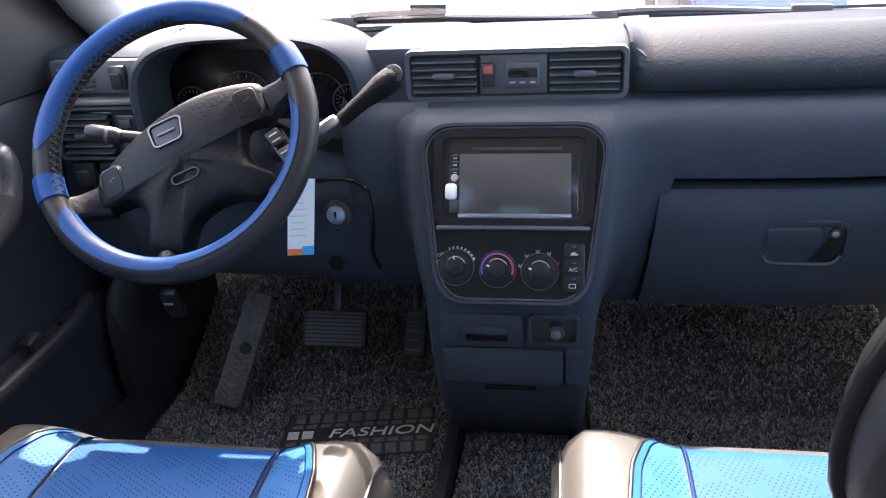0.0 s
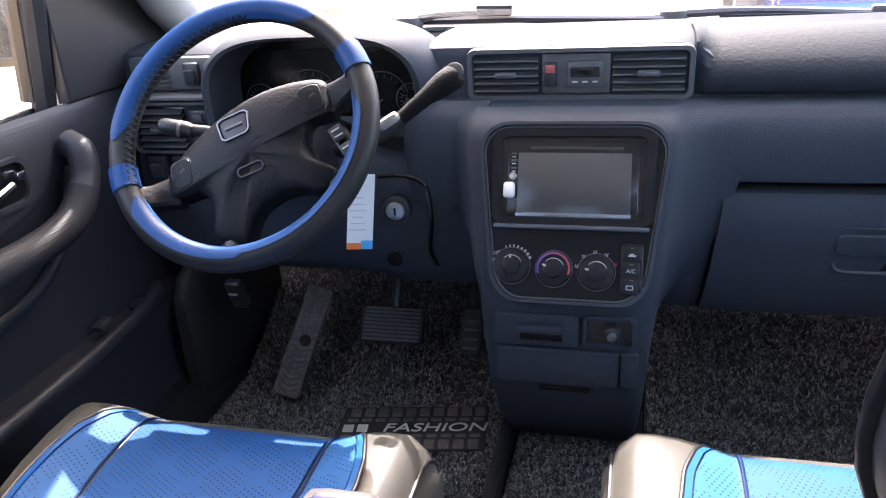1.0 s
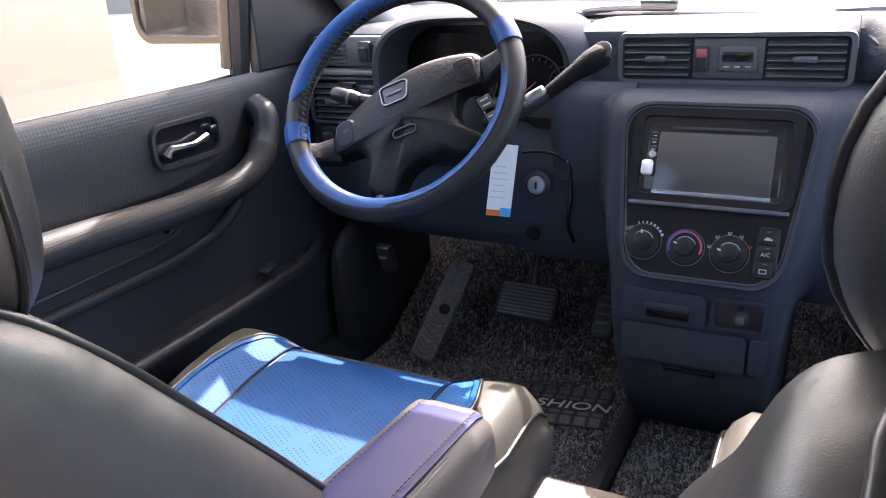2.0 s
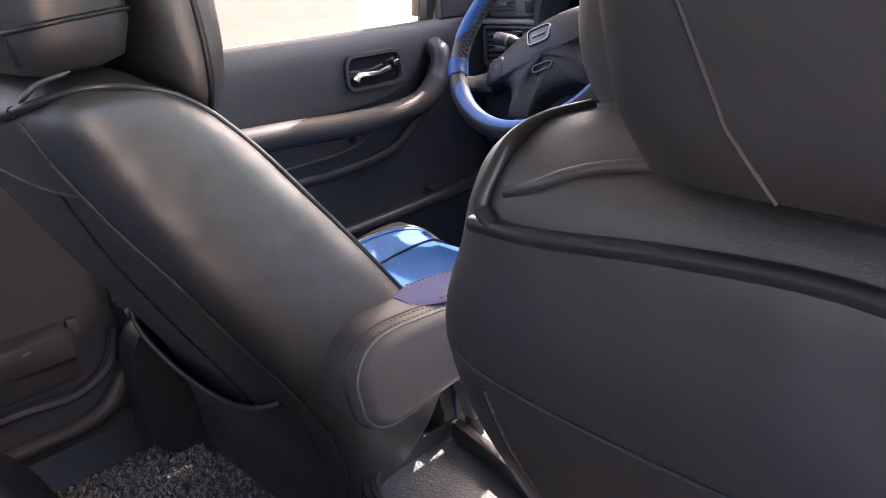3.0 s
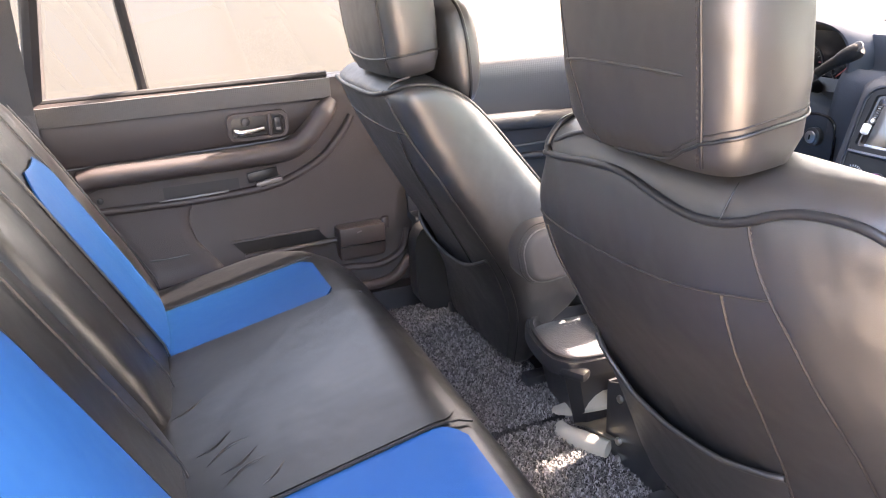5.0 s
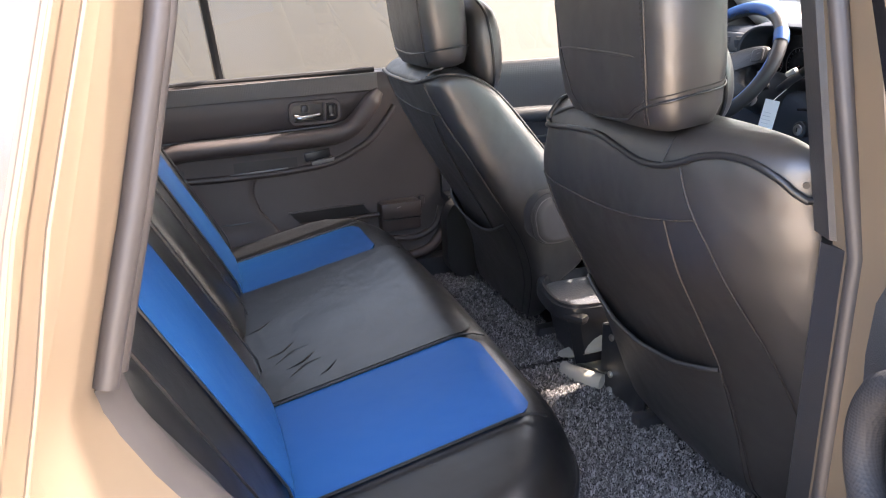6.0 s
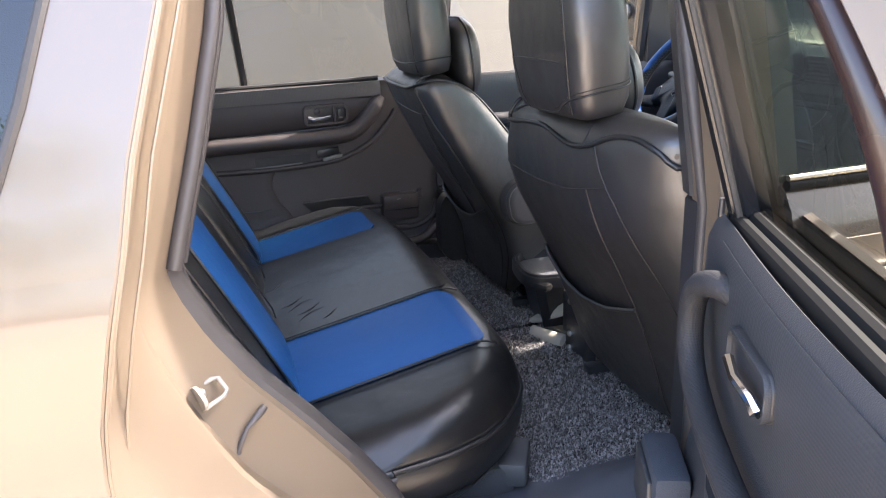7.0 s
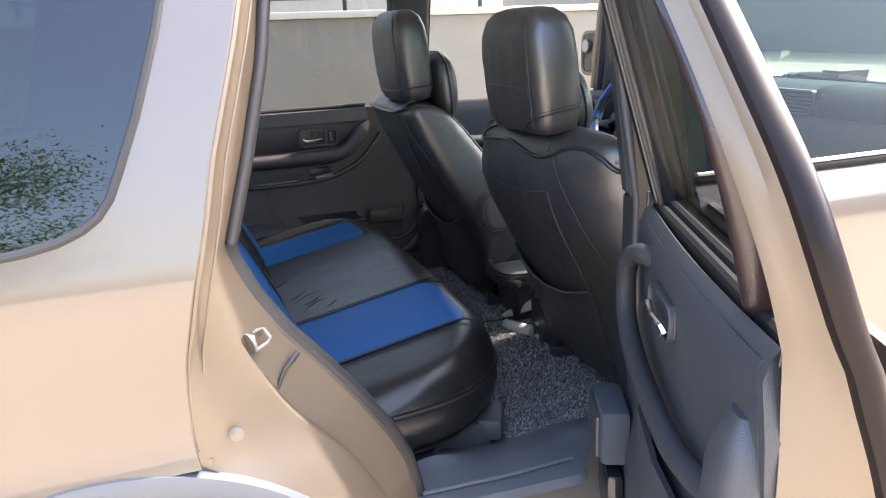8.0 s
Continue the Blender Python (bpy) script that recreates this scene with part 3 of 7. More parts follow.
fd = thing("front_door", "dark grey front door with cloth insert and chrome handle", "car door", group="car doors")
PROFILE = ((0.44, -0.70), (0.55, -0.715), (0.62, -0.70), (0.64, -0.705), (0.645, -0.735), (0.72, -0.745), (0.80, -0.745), (0.86, -0.735), (0.94, -0.732), (0.982, -0.734), (0.994, -0.742), (0.990, -0.755), (0.975, -0.775), (0.970, -0.81))
part("door_panel", door_sheet(-0.88, 0.02, PROFILE), DOORBLACK, fd)
left_frame(fd, -0.84, -0.125, -0.83, -0.135, GLASS_SIDE)
part("cloth_insert", sheet([[Vector((lerp([(a, b) for a, b in PROFILE[:11]], z) + 0.005, -0.88 + (y1 + 0.88) * k / 12, z)) for k in range(13)] for z, y1 in ((0.857, -0.38), (0.860, -0.34), (0.866, -0.30), (0.875, -0.265), (0.89, -0.234), (0.905, -0.218), (0.92, -0.207), (0.953, -0.194), (0.975, -0.196), (0.988, -0.205))], 0.004), FRONTCLOTH, fd)
arm = spline([(-0.70, -0.88, 0.85), (-0.69, -0.6, 0.848), (-0.685, -0.38, 0.838), (-0.685, -0.25, 0.848), (-0.69, -0.19, 0.89), (-0.70, -0.17, 0.93), (-0.725, -0.165, 0.945)], 6)
ar_ = part("armrest", tube(arm[:-13], [0.023] * (len(arm) - 13), 12), DIMPLE, fd)
part("grip_bend", tube(arm[-14:], [0.0222] + [0.021] * 13, 12), DOORBLACK, ar_)
part("belt_seal", tube([(-0.792, -0.84, 0.984), (-0.792, -0.13, 0.984)], 0.006, 8), RUBBER, fd)
HR = frame_of((-0.727, -0.325, 0.921), Y, X)
part("handle_recess", plate(rrect(0.128, 0.056, 0.018), HR, 0.004), GLOSS, fd)
part("handle_frame", ring_plate(rrect(0.142, 0.068, 0.022), rrect(0.126, 0.053, 0.016), HR, 0.010, 0.004), DOORBLACK, fd)
part("handle", tube([HR @ Vector(p) for p in ((-0.05, -0.012, 0.012), (-0.045, -0.004, 0.016), (0.0, -0.006, 0.018), (0.03, 0.0, 0.016))], [0.008, 0.006, 0.005, 0.006], 8), CHROME, fd, "chrome inner door handle")
part("lock_tab", box(0.016, 0.012, 0.01, HR @ pose(0.05, 0.008, 0.012), 0.003), CHROME, fd)

def fpt(y, z, o=0.004):
    return Vector((lerp(PROFILE, z) + o, y, z))
part("valley_line", tube(spline([fpt(-0.88, 0.765), fpt(-0.65, 0.770), fpt(-0.42, 0.775), fpt(-0.36, 0.785), fpt(-0.345, 0.80)], 5), 0.003, 6), SATIN, fd)
part("lower_swell", tube(spline([fpt(-0.88, 0.745, 0.0), fpt(-0.6, 0.742, 0.004), fpt(-0.38, 0.742, 0.006), fpt(-0.27, 0.765, 0.010), fpt(-0.20, 0.83, 0.012), fpt(-0.172, 0.91, 0.01)], 6), 0.010, 10), DOORBLACK, fd)
part("pull_hole", cyl(0.008, 0.002, frame_of((-0.738, -0.382, 0.797), Y, X), 14), GLOSS, fd)
part("pocket_rim", tube(spline([(-0.70, -0.88, 0.632), (-0.695, -0.6, 0.636), (-0.69, -0.3, 0.642), (-0.695, -0.12, 0.65), (-0.715, -0.05, 0.655)], 5), 0.012, 10), DOORBLACK, fd)
for y, z in ((-0.2, 0.662), (-0.107, 0.648)):
    part("clip", box(0.022, 0.032, 0.010, pose(-0.715, y, z, 10, 0, 0), 0.003), SATIN, fd)

rd = thing("rear_door", "warm grey rear door with cloth belt and chrome handle", "car door", group="car doors")
PROFILE2 = ((0.44, -0.71), (0.52, -0.73), (0.60, -0.75), (0.72, -0.755), (0.80, -0.755), (0.88, -0.75), (0.945, -0.745), (0.97, -0.745), (0.99, -0.76), (0.995, -0.81))
part("door_panel", door_sheet(-1.68, -0.86, PROFILE2), TRIM_BROWN, rd)
left_frame(rd, -1.66, -0.935, -1.60, -0.945, GLASS_TINT)
part("belt_cloth", plate([(-1.66, 0.945), (-1.05, 0.949), (-1.05, 0.992), (-1.66, 0.985)], frame_of((-0.742, 0, 0), Y, X), 0.006, 0.003), CLOTH, rd)
part("belt_seal", tube([(-0.768, -1.66, 0.992), (-0.768, -1.05, 0.998)], 0.007, 8), RUBBER, rd)
part("window_divider", tube([(-0.80, -1.447, 0.985), (-0.745, -1.463, 1.183), (-0.66, -1.49, 1.54)], 0.013, 8), SATIN, rd)
def lpt(y, z, o=0.004):
    return Vector((lerp(PROFILE2, z) + o, y, z))
# padded upper panel with the handle in it, its lower edge sweeping up to the belt
INSET = [(-1.66, 0.852), (-1.57, 0.853), (-1.394, 0.856), (-1.19, 0.862), (-1.145, 0.872), (-1.105, 0.898), (-1.078, 0.924), (-1.052, 0.946)]
rows = []
for k in range(41):
    y = -1.655 + 0.600 * k / 40
    z0 = lerp(INSET, y)
    rows.append([lpt(y, z0 + (0.946 - z0) * q, o) for q, o in ((0.0, 0.0), (0.03, 0.004), (0.10, 0.0065), (0.5, 0.007), (0.92, 0.0065), (1.0, 0.003))])
part("upper_pad", sheet(rows), PAD_BROWN, rd)
part("pad_groove", tube([lpt(p.x, p.y, 0.0015) for p in spline([(y, z, 0) for y, z in INSET], 5)], 0.0032, 6), PIPING_AND_SHADE, rd)
# armrest: a soft ledge that bends up to the belt at its front end
arm = spline([(-0.745, -1.615, 0.818), (-0.742, -1.585, 0.828), (-0.74, -1.55, 0.832), (-0.74, -1.4, 0.833), (-0.74, -1.2, 0.836), (-0.74, -1.135, 0.852), (-0.742, -1.095, 0.887), (-0.744, -1.068, 0.918), (-0.75, -1.045, 0.942)], 6)
ARMSEC = [(-0.008, 0.024), (0.030, 0.025), (0.042, 0.021), (0.048, 0.012), (0.048, 0.0), (0.045, -0.008), (0.034, -0.016), (0.014, -0.023), (-0.008, -0.028)]
rings = []
for i, p in enumerate(arm):
    t_ = (arm[min(i + 1, len(arm) - 1)] - arm[max(i - 1, 0)]).normalized()
    up_ = X.cross(t_).normalized()
    up_ = up_ if up_.z > 0 else -up_
    k = min(1.0, 0.25 + 0.28 * i, 0.55 + 0.08 * (len(arm) - 1 - i))
    rings.append([p + X * (a_ * (k if a_ > 0 else 1)) + up_ * (b_ * k) for a_, b_ in ARMSEC])
ar2 = part("armrest", loft(rings), TRIM_BROWN, rd)
part("armrest_dots", sheet([[p + X * a_ + Z * (0.0262 - 0.002 * abs(a_ - 0.016) / 0.02) for a_ in (0.0, 0.010, 0.022, 0.032)] for p in arm[10:26]]), CLOTH, ar2, "pale dotted top of the armrest")
HR2 = frame_of((-0.744, -1.224, 0.903), Y, X)
part("handle_recess", plate(rrect(0.130, 0.056, 0.016), HR2, 0.008, 0.002), PIPING_AND_SHADE, rd)
part("handle_frame", ring_plate(rrect(0.136, 0.062, 0.018), rrect(0.118, 0.044, 0.012), HR2 @ pose(0, 0, 0.004), 0.012, 0.004), TRIM_BROWN, rd)
part("handle", tube([HR2 @ Vector(p) for p in ((-0.054, -0.018, 0.014), (-0.050, -0.006, 0.020), (-0.040, -0.011, 0.022), (-0.015, -0.010, 0.021), (0.012, -0.006, 0.019))], [0.007, 0.0085, 0.0070, 0.0058, 0.0048], 10), CHROME, rd, "chrome inner door handle")
part("latch_knob", cyl(0.010, 0.006, HR2 @ pose(-0.026, 0.010, 0.008), 18, 0.002), SATIN, rd)
part("handle_bridge", box(0.010, 0.050, 0.010, HR2 @ pose(0.026, 0, 0.013), 0.003), TRIM_BROWN, rd)
part("lock_slider", box(0.018, 0.030, 0.010, HR2 @ pose(0.044, 0.002, 0.012), 0.004), SATIN, rd)
part("lock_mark", box(0.010, 0.006, 0.002, HR2 @ pose(0.044, -0.010, 0.0175), 0.0008), PALETRIM, rd)
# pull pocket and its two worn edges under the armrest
# flat black sheet on the panel: the pocket's inner shade as colour
part("pull_pocket_shade", sheet([[lpt(y, z, 0.0015) for y in [-1.445 + 0.165 * k / 8 for k in range(9)]] for z in (0.760, 0.772, 0.786)]), PIPING_AND_SHADE, rd)
part("light_strip", tube([lpt(-1.457, 0.757, 0.006), lpt(-1.38, 0.758, 0.007), lpt(-1.306, 0.760, 0.006)], [0.0012, 0.0030, 0.0024], 6), PALETRIM, rd, "pale worn trim strip")
# black block painted in for the shade inside the hook's recess
part("hook_recess_shade", box(0.006, 0.070, 0.024, pose(-0.752, -1.225, 0.785, 6, 0, 0), 0.002), PIPING_AND_SHADE, rd)
part("hook_tab", box(0.014, 0.062, 0.011, pose(-0.744, -1.213, 0.770, 8, 0, 0), 0.003), PALETRIM, rd)
part("lower_ledge", tube(spline([lpt(-1.62, 0.752, 0.0), lpt(-1.524, 0.750, 0.002), lpt(-1.40, 0.748, 0.003), lpt(-1.27, 0.752, 0.003), lpt(-1.178, 0.765, 0.003), lpt(-1.092, 0.802, 0.003), lpt(-1.05, 0.84, 0.003), lpt(-1.02, 0.875, 0.001), lpt(-1.005, 0.90, -0.002)], 6), 0.009, 10), TRIM_BROWN, rd)
part("screw_cap", cyl(0.007, 0.003, frame_of(lpt(-1.575, 0.775, 0.001), Y, X), 14, 0.001), PIPING_AND_SHADE, rd)
# raised lower bolster behind the recessed field
CURVE = [(0.56, -1.330), (0.60, -1.352), (0.655, -1.391), (0.70, -1.402), (0.725, -1.396), (0.742, -1.385)]
rows = []
for k in range(21):
    z = 0.565 + 0.176 * k / 20
    y1 = lerp(CURVE, z)
    rows.append([lpt(-1.665 + (y1 + 1.665) * q, z, o) for q, o in ((0, 0.012), (0.5, 0.013), (0.90, 0.013), (0.96, 0.0115), (0.99, 0.007), (1.0, 0.0))])
part("lower_bolster", sheet(rows), TRIM_BROWN, rd)
part("bolster_step", tube([lpt(-1.50, 0.627, 0.013), lpt(-1.44, 0.626, 0.014), lpt(-1.385, 0.630, 0.008)], 0.0022, 6), PIPING_AND_SHADE, rd)
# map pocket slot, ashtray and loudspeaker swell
# the slot has no depth; its shade is a black sheet
part("pocket_slot_shade", sheet([[lpt(-1.314 + 0.202 * k / 8 + dy, z + 0.001 * k / 8, 0.002) for k in range(9)] for z, dy in ((0.633, 0.0), (0.618, 0.010), (0.602, 0.024))]), PIPING_AND_SHADE, rd)
part("slot_lip", tube([lpt(-1.318, 0.636, 0.004), lpt(-1.21, 0.637, 0.006), lpt(-1.108, 0.636, 0.004)], 0.003, 6), TRIM_BROWN, rd)
part("pocket_rim", tube([lpt(-1.29, 0.598, 0.006), lpt(-1.18, 0.599, 0.011), lpt(-1.07, 0.603, 0.014)], 0.007, 8), TRIM_BROWN, rd)
ash = part("ashtray", box(0.05, 0.118, 0.085, pose(-0.737, -1.012, 0.594), 0.010), TRIM_BROWN, rd)
part("ashtray_lid", box(0.012, 0.114, 0.046, pose(-0.712, -1.012, 0.614), 0.004), TRIM_BROWN, ash)
part("lid_gap", box(0.004, 0.114, 0.003, pose(-0.7105, -1.012, 0.589), 0.001), PIPING_AND_SHADE, ash)
part("lid_scratch", box(0.001, 0.012, 0.003, pose(-0.7058, -1.02, 0.624, 12, 0, 0), 0), PALETRIM, ash)
part("ashtray_hook", box(0.014, 0.018, 0.030, pose(-0.735, -0.945, 0.628), 0.005), TRIM_BROWN, ash)
part("speaker_curve", tube(spline([lpt(-1.16, 0.52, 0.002), lpt(-1.06, 0.530, 0.006), lpt(-0.97, 0.525, 0.008), lpt(-0.91, 0.55, 0.008), lpt(-0.885, 0.60, 0.006)], 5), 0.010, 8), TRIM_BROWN, rd)
part("speaker_swell", tube(spline([lpt(-1.20, 0.475, 0.004), lpt(-1.06, 0.478, 0.012), lpt(-0.95, 0.485, 0.014), lpt(-0.89, 0.53, 0.012)], 5), 0.014, 10), TRIM_BROWN, rd)

# ---- open rear right door ----
E = Vector((0.919, -0.394, 0))
N = Vector((-0.394, -0.919, 0))
O = Vector((0.80, -0.985, 0))
od = thing("rear_door", "open champagne rear door with grey inner panel", "car door", group="car doors")
def D(s, z, o=0.0):
    return O + E * s + N * o + Z * z
def lean_(z):
    return 0.29 * max(0.0, z - 0.955)
S1 = 0.595
PZ = ((0.42, 0.025), (0.55, 0.03), (0.62, 0.018), (0.70, 0.006), (0.80, 0.004), (0.88, 0.010), (0.93, 0.008), (0.950, 0.000), (0.960, -0.008), (0.952, -0.016))
def panel_end(z):
    return lerp([(0.42, 0.51), (0.55, 0.55), (0.70, 0.588), (0.86, 0.598), (0.90, 0.592), (0.925, 0.576), (0.96, 0.570)], z)
part("door_panel", sheet([[D(s, z, o + 0.012 * math.sin(math.pi * s / S1)) for s in [-0.005 + (panel_end(z) + 0.005) * k / 16 for k in range(17)]] for z, o in PZ], 0.015), DOORPANEL, od)
part("cloth_insert", sheet([[D(s, z, lerp([(a, b) for a, b in PZ[:8]], z) + 0.012 * math.sin(math.pi * s / S1) + 0.002) for s in [s0 + (panel_end(z) - 0.012 - s0) * k / 14 for k in range(15)]] for z, s0 in ((0.79, 0.20), (0.83, 0.13), (0.88, 0.075), (0.93, 0.06), (0.945, 0.06))], 0.002), DOORCLOTH, od)
part("belt_strip", loft([[D(s, z, o) for z, o in ((0.948, -0.010), (0.962, -0.012), (0.966, -0.017), (0.965, -0.024), (0.958, -0.027), (0.968, -0.031), (0.971, -0.037), (0.968, -0.044), (0.948, -0.046))] for s in (0.0, 0.3, S1 - 0.01)]), SEALBLACK, od)
part("outer_skin", sheet([[D(s, z, o) for s in (-0.02, 0.2, 0.4, S1)] for z, o in ((0.38, -0.08), (0.6, -0.105), (0.85, -0.105), (0.965, -0.09))], 0.012), PAINT, od)
EDGE = [(0.42, 0.52), (0.55, 0.56), (0.70, 0.585), (0.80, 0.594), (0.86, 0.594), (0.92, 0.582), (0.96, 0.578), (1.015, 0.588), (1.06, 0.577), (1.10, 0.56), (1.17, 0.523), (1.24, 0.466), (1.35, 0.37), (1.5, 0.23)]
RIM = [(0.42, 0.545), (0.55, 0.585), (0.70, 0.607), (0.80, 0.616), (0.87, 0.62), (0.97, 0.62), (1.066, 0.618), (1.123, 0.596), (1.186, 0.542), (1.24, 0.499), (1.35, 0.40), (1.5, 0.26)]
DEEP = [(0.42, -0.10), (0.70, -0.10), (0.80, -0.09), (0.87, -0.071), (0.92, -0.052), (0.97, -0.037), (1.06, -0.029), (1.5, -0.028)]
def smo(tab, z):
    return sum(lerp(tab, z + d) for d in (-0.03, -0.015, 0.0, 0.015, 0.03)) / 5
ez = [0.42 + 0.02 * k for k in range(55)]
def edge_ring(z):
    a, r, d, n = smo(EDGE, z), smo(RIM, z), smo(DEEP, z), lean_(z)
    return [D(a - 0.004, z, n - 0.010), D(a, z, n - 0.004), D(a + 0.004, z, n - 0.003), D(a + (r - a) * 0.45, z, n + d * 0.40 - 0.001), D(a + (r - a) * 0.60, z, n + d * 0.60 - 0.004), D(r - 0.002, z, n + d * 0.93), D(r, z, n + d), D(r - 0.004, z, n + d - 0.006), D(a - 0.004, z, n + d - 0.006)]
part("rear_edge", loft([edge_ring(z) for z in ez]), PAINT_IN, od)
part("weather_strip", loft([[D(smo(RIM, z) + a, z, lean_(z) + smo(DEEP, z) + b) for a, b in ((-0.012, 0.001), (0.0, 0.001), (0.007, -0.003), (0.010, -0.011), (0.009, -0.021), (0.003, -0.029), (-0.006, -0.032), (-0.012, -0.032))] for z in ez]), mat("glossy_black_strip", (0.009, 0.006, 0.006), 0.32, vary=0.1, spec=0.15), od)
part("glass_run", loft([[D(smo(EDGE, z) + a, z, lean_(z) + b) for a, b in ((-0.010, -0.010), (-0.002, -0.005), (0.0, -0.012), (-0.002, -0.05), (-0.010, -0.05))] for z in [0.955 + 0.02 * k for k in range(28)]]), SEALBLACK, od)
part("front_frame", loft([[D(0.0 + a * 0.9, z, lean_(z) + b) for a, b in ((0, -0.02), (0.012, -0.012), (0.03, -0.014), (0.036, -0.03), (0.03, -0.06), (0.0, -0.06))] for z in [0.955 + 0.05 * k for k in range(12)]]), GLOSS, od)
part("frame_bead", tube([D(0.034, 0.955 + 0.05 * k, lean_(0.955 + 0.05 * k) - 0.020) for k in range(12)], 0.004, 6), RUBBER, od)
DIVIDER = [(0.955, 0.452), (1.0, 0.462), (1.05, 0.472), (1.10, 0.470), (1.14, 0.462), (1.19, 0.437), (1.24, 0.395), (1.35, 0.30), (1.5, 0.16)]
part("window_divider", loft([[D(smo(DIVIDER, z) + a, z, lean_(z) + b) for a, b in ((0.0, -0.026), (0.001, -0.019), (0.004, -0.012), (0.010, -0.007), (0.018, -0.0055), (0.026, -0.007), (0.032, -0.012), (0.035, -0.019), (0.036, -0.026), (0.035, -0.055), (0.002, -0.055))] for z in [0.955 + 0.025 * k for k in range(23)]]), mat("dark_brown_frame", (0.022, 0.013, 0.012), 0.28, vary=0.1), od)
pane = part("window", sheet([[D(s, z, lean_(z) - 0.045) for s in (0.03, 0.3, lerp(EDGE, z) - 0.01)] for z in (0.955, 1.0, 1.05, 1.1, 1.15, 1.2, 1.25, 1.35, 1.5)]), GLASS_DOOR, od)
pane.visible_shadow = False
part("lock_pin", tube([D(-0.004, 0.955, -0.006), D(-0.004, 0.978, -0.006)], [0.005, 0.0042], 10), SATIN, od)
pull = spline([D(0.138, 0.903, 0.006), D(0.120, 0.912, 0.026), D(0.088, 0.895, 0.038), D(0.074, 0.850, 0.040), D(0.095, 0.805, 0.041), D(0.16, 0.777, 0.042), D(0.27, 0.763, 0.042), D(0.40, 0.755, 0.037), D(0.50, 0.765, 0.022), D(0.555, 0.785, 0.006)], 6)
part("pull_handle", tube(pull, 0.0155, 12), DIMPLE, od)
part("arm_shelf", sheet([[D(s, z, o) for s, o in ((0.10, 0.016), (0.18, 0.036), (0.32, 0.044), (0.46, 0.036), (0.56, 0.012))] for z in (0.58, 0.64, 0.69)], 0.008), DOORPANEL, od)
HO = frame_of(D(0.260, 0.877, 0.0225), E, N)
hrz = part("handle_recess", plate(rrect(0.13, 0.050, 0.018), HO, 0.005, 0.003), SATIN, od)
part("handle", tube([HO @ Vector(p) for p in ((0.055, -0.012, 0.012), (0.045, -0.004, 0.016), (0.0, -0.006, 0.018), (-0.03, 0.0, 0.016))], [0.007, 0.0055, 0.005, 0.006], 8), CHROME, hrz, "chrome inner door handle")
part("handle_frame", ring_plate(rrect(0.13, 0.050, 0.018), rrect(0.120, 0.040, 0.014), HO @ pose(0, 0, 0.004), 0.006, 0.002), DOORPANEL, hrz)
pk_ = part("storage_box", box(0.12, 0.05, 0.10, frame_of(D(0.03, 0.585, 0.05), E, Z), 0.012), DASH, od)
part("storage_lid", box(0.10, 0.008, 0.075, frame_of(D(0.03, 0.585, 0.078), E, Z), 0.005), DOORPANEL, pk_)
part("storage_well", box(0.10, 0.03, 0.12, frame_of(D(0.05, 0.465, 0.05), E, Z), 0.01), GLOSS, od)
part("corner_cover", pillow([(D(0.545, z, 0.01), E, w, N, d) for z, w, d in ((0.45, 0.04, 0.03), (0.6, 0.048, 0.038), (0.74, 0.050, 0.036), (0.82, 0.046, 0.032), (0.865, 0.036, 0.024), (0.885, 0.018, 0.012))], 20, 2.6), DOORPANEL, od)
# outer handle of the front right door
FH = frame_of((0.872, -0.80, 0.895), -Y, X)
hc_ = part("outer_handle_cup", plate(rrect(0.19, 0.075, 0.03), FH, 0.004, 0.002), PAINT_IN, fr)
part("outer_handle", tube([FH @ Vector(p) for p in ((-0.07, 0.008, 0.010), (-0.05, 0.008, 0.022), (0.05, 0.008, 0.022), (0.07, 0.008, 0.010))], 0.011, 10, squash=0.7), STEEL, hc_)
# mirror sail and wing mirror on the left
part("mirror_sail", plate([(-0.125, 0.992), (0.22, 0.995), (0.10, 1.13), (-0.06, 1.33), (-0.125, 1.36)], frame_of((-0.755, 0, 0), Y, X), 0.02, 0.006), SATIN, fd)
wm = thing("wing_mirror", "champagne wing mirror reflecting the yard behind", "wing mirror")
MM = frame_of((-1.075, 0.05, 1.115), X, Vector((0.10, -1, 0.02)))
part("housing", loft([[MM @ Vector((x * k, y * k, z)) for x, y in rrect(0.27, 0.19, 0.045, 5)] for z, k in ((-0.09, 0.55), (-0.07, 0.8), (-0.03, 0.95), (0.0, 1.0))]), PAINT, wm)
part("housing_rim", ring_plate(rrect(0.27, 0.19, 0.045, 5), rrect(0.24, 0.16, 0.035, 5), MM, 0.006, 0.002), PAINT_IN, wm)
part("glass", plate(rrect(0.24, 0.16, 0.035, 5), MM @ pose(0, 0, -0.004), 0.004), MIRROR, wm)
part("foot", box(0.10, 0.06, 0.06, pose(-0.90, 0.07, 1.04), 0.015), PAINT, wm)
spot = part("blind_spot_mirror", cyl(0.032, 0.012, MM @ pose(-0.090, 0.028, 0.0), 28, 0.003), SATIN, wm, "small round stick-on mirror")
part("spot_glass", cyl(0.026, 0.003, MM @ pose(-0.091, 0.030, 0.0105), 24), MIRROR, spot)
part("frame_strip", tube([(-0.792, -0.135, 1.0), (-0.775, -0.135, 1.14), (-0.74, -0.135, 1.33)], 0.016, 8), PAINT_IN, fd)

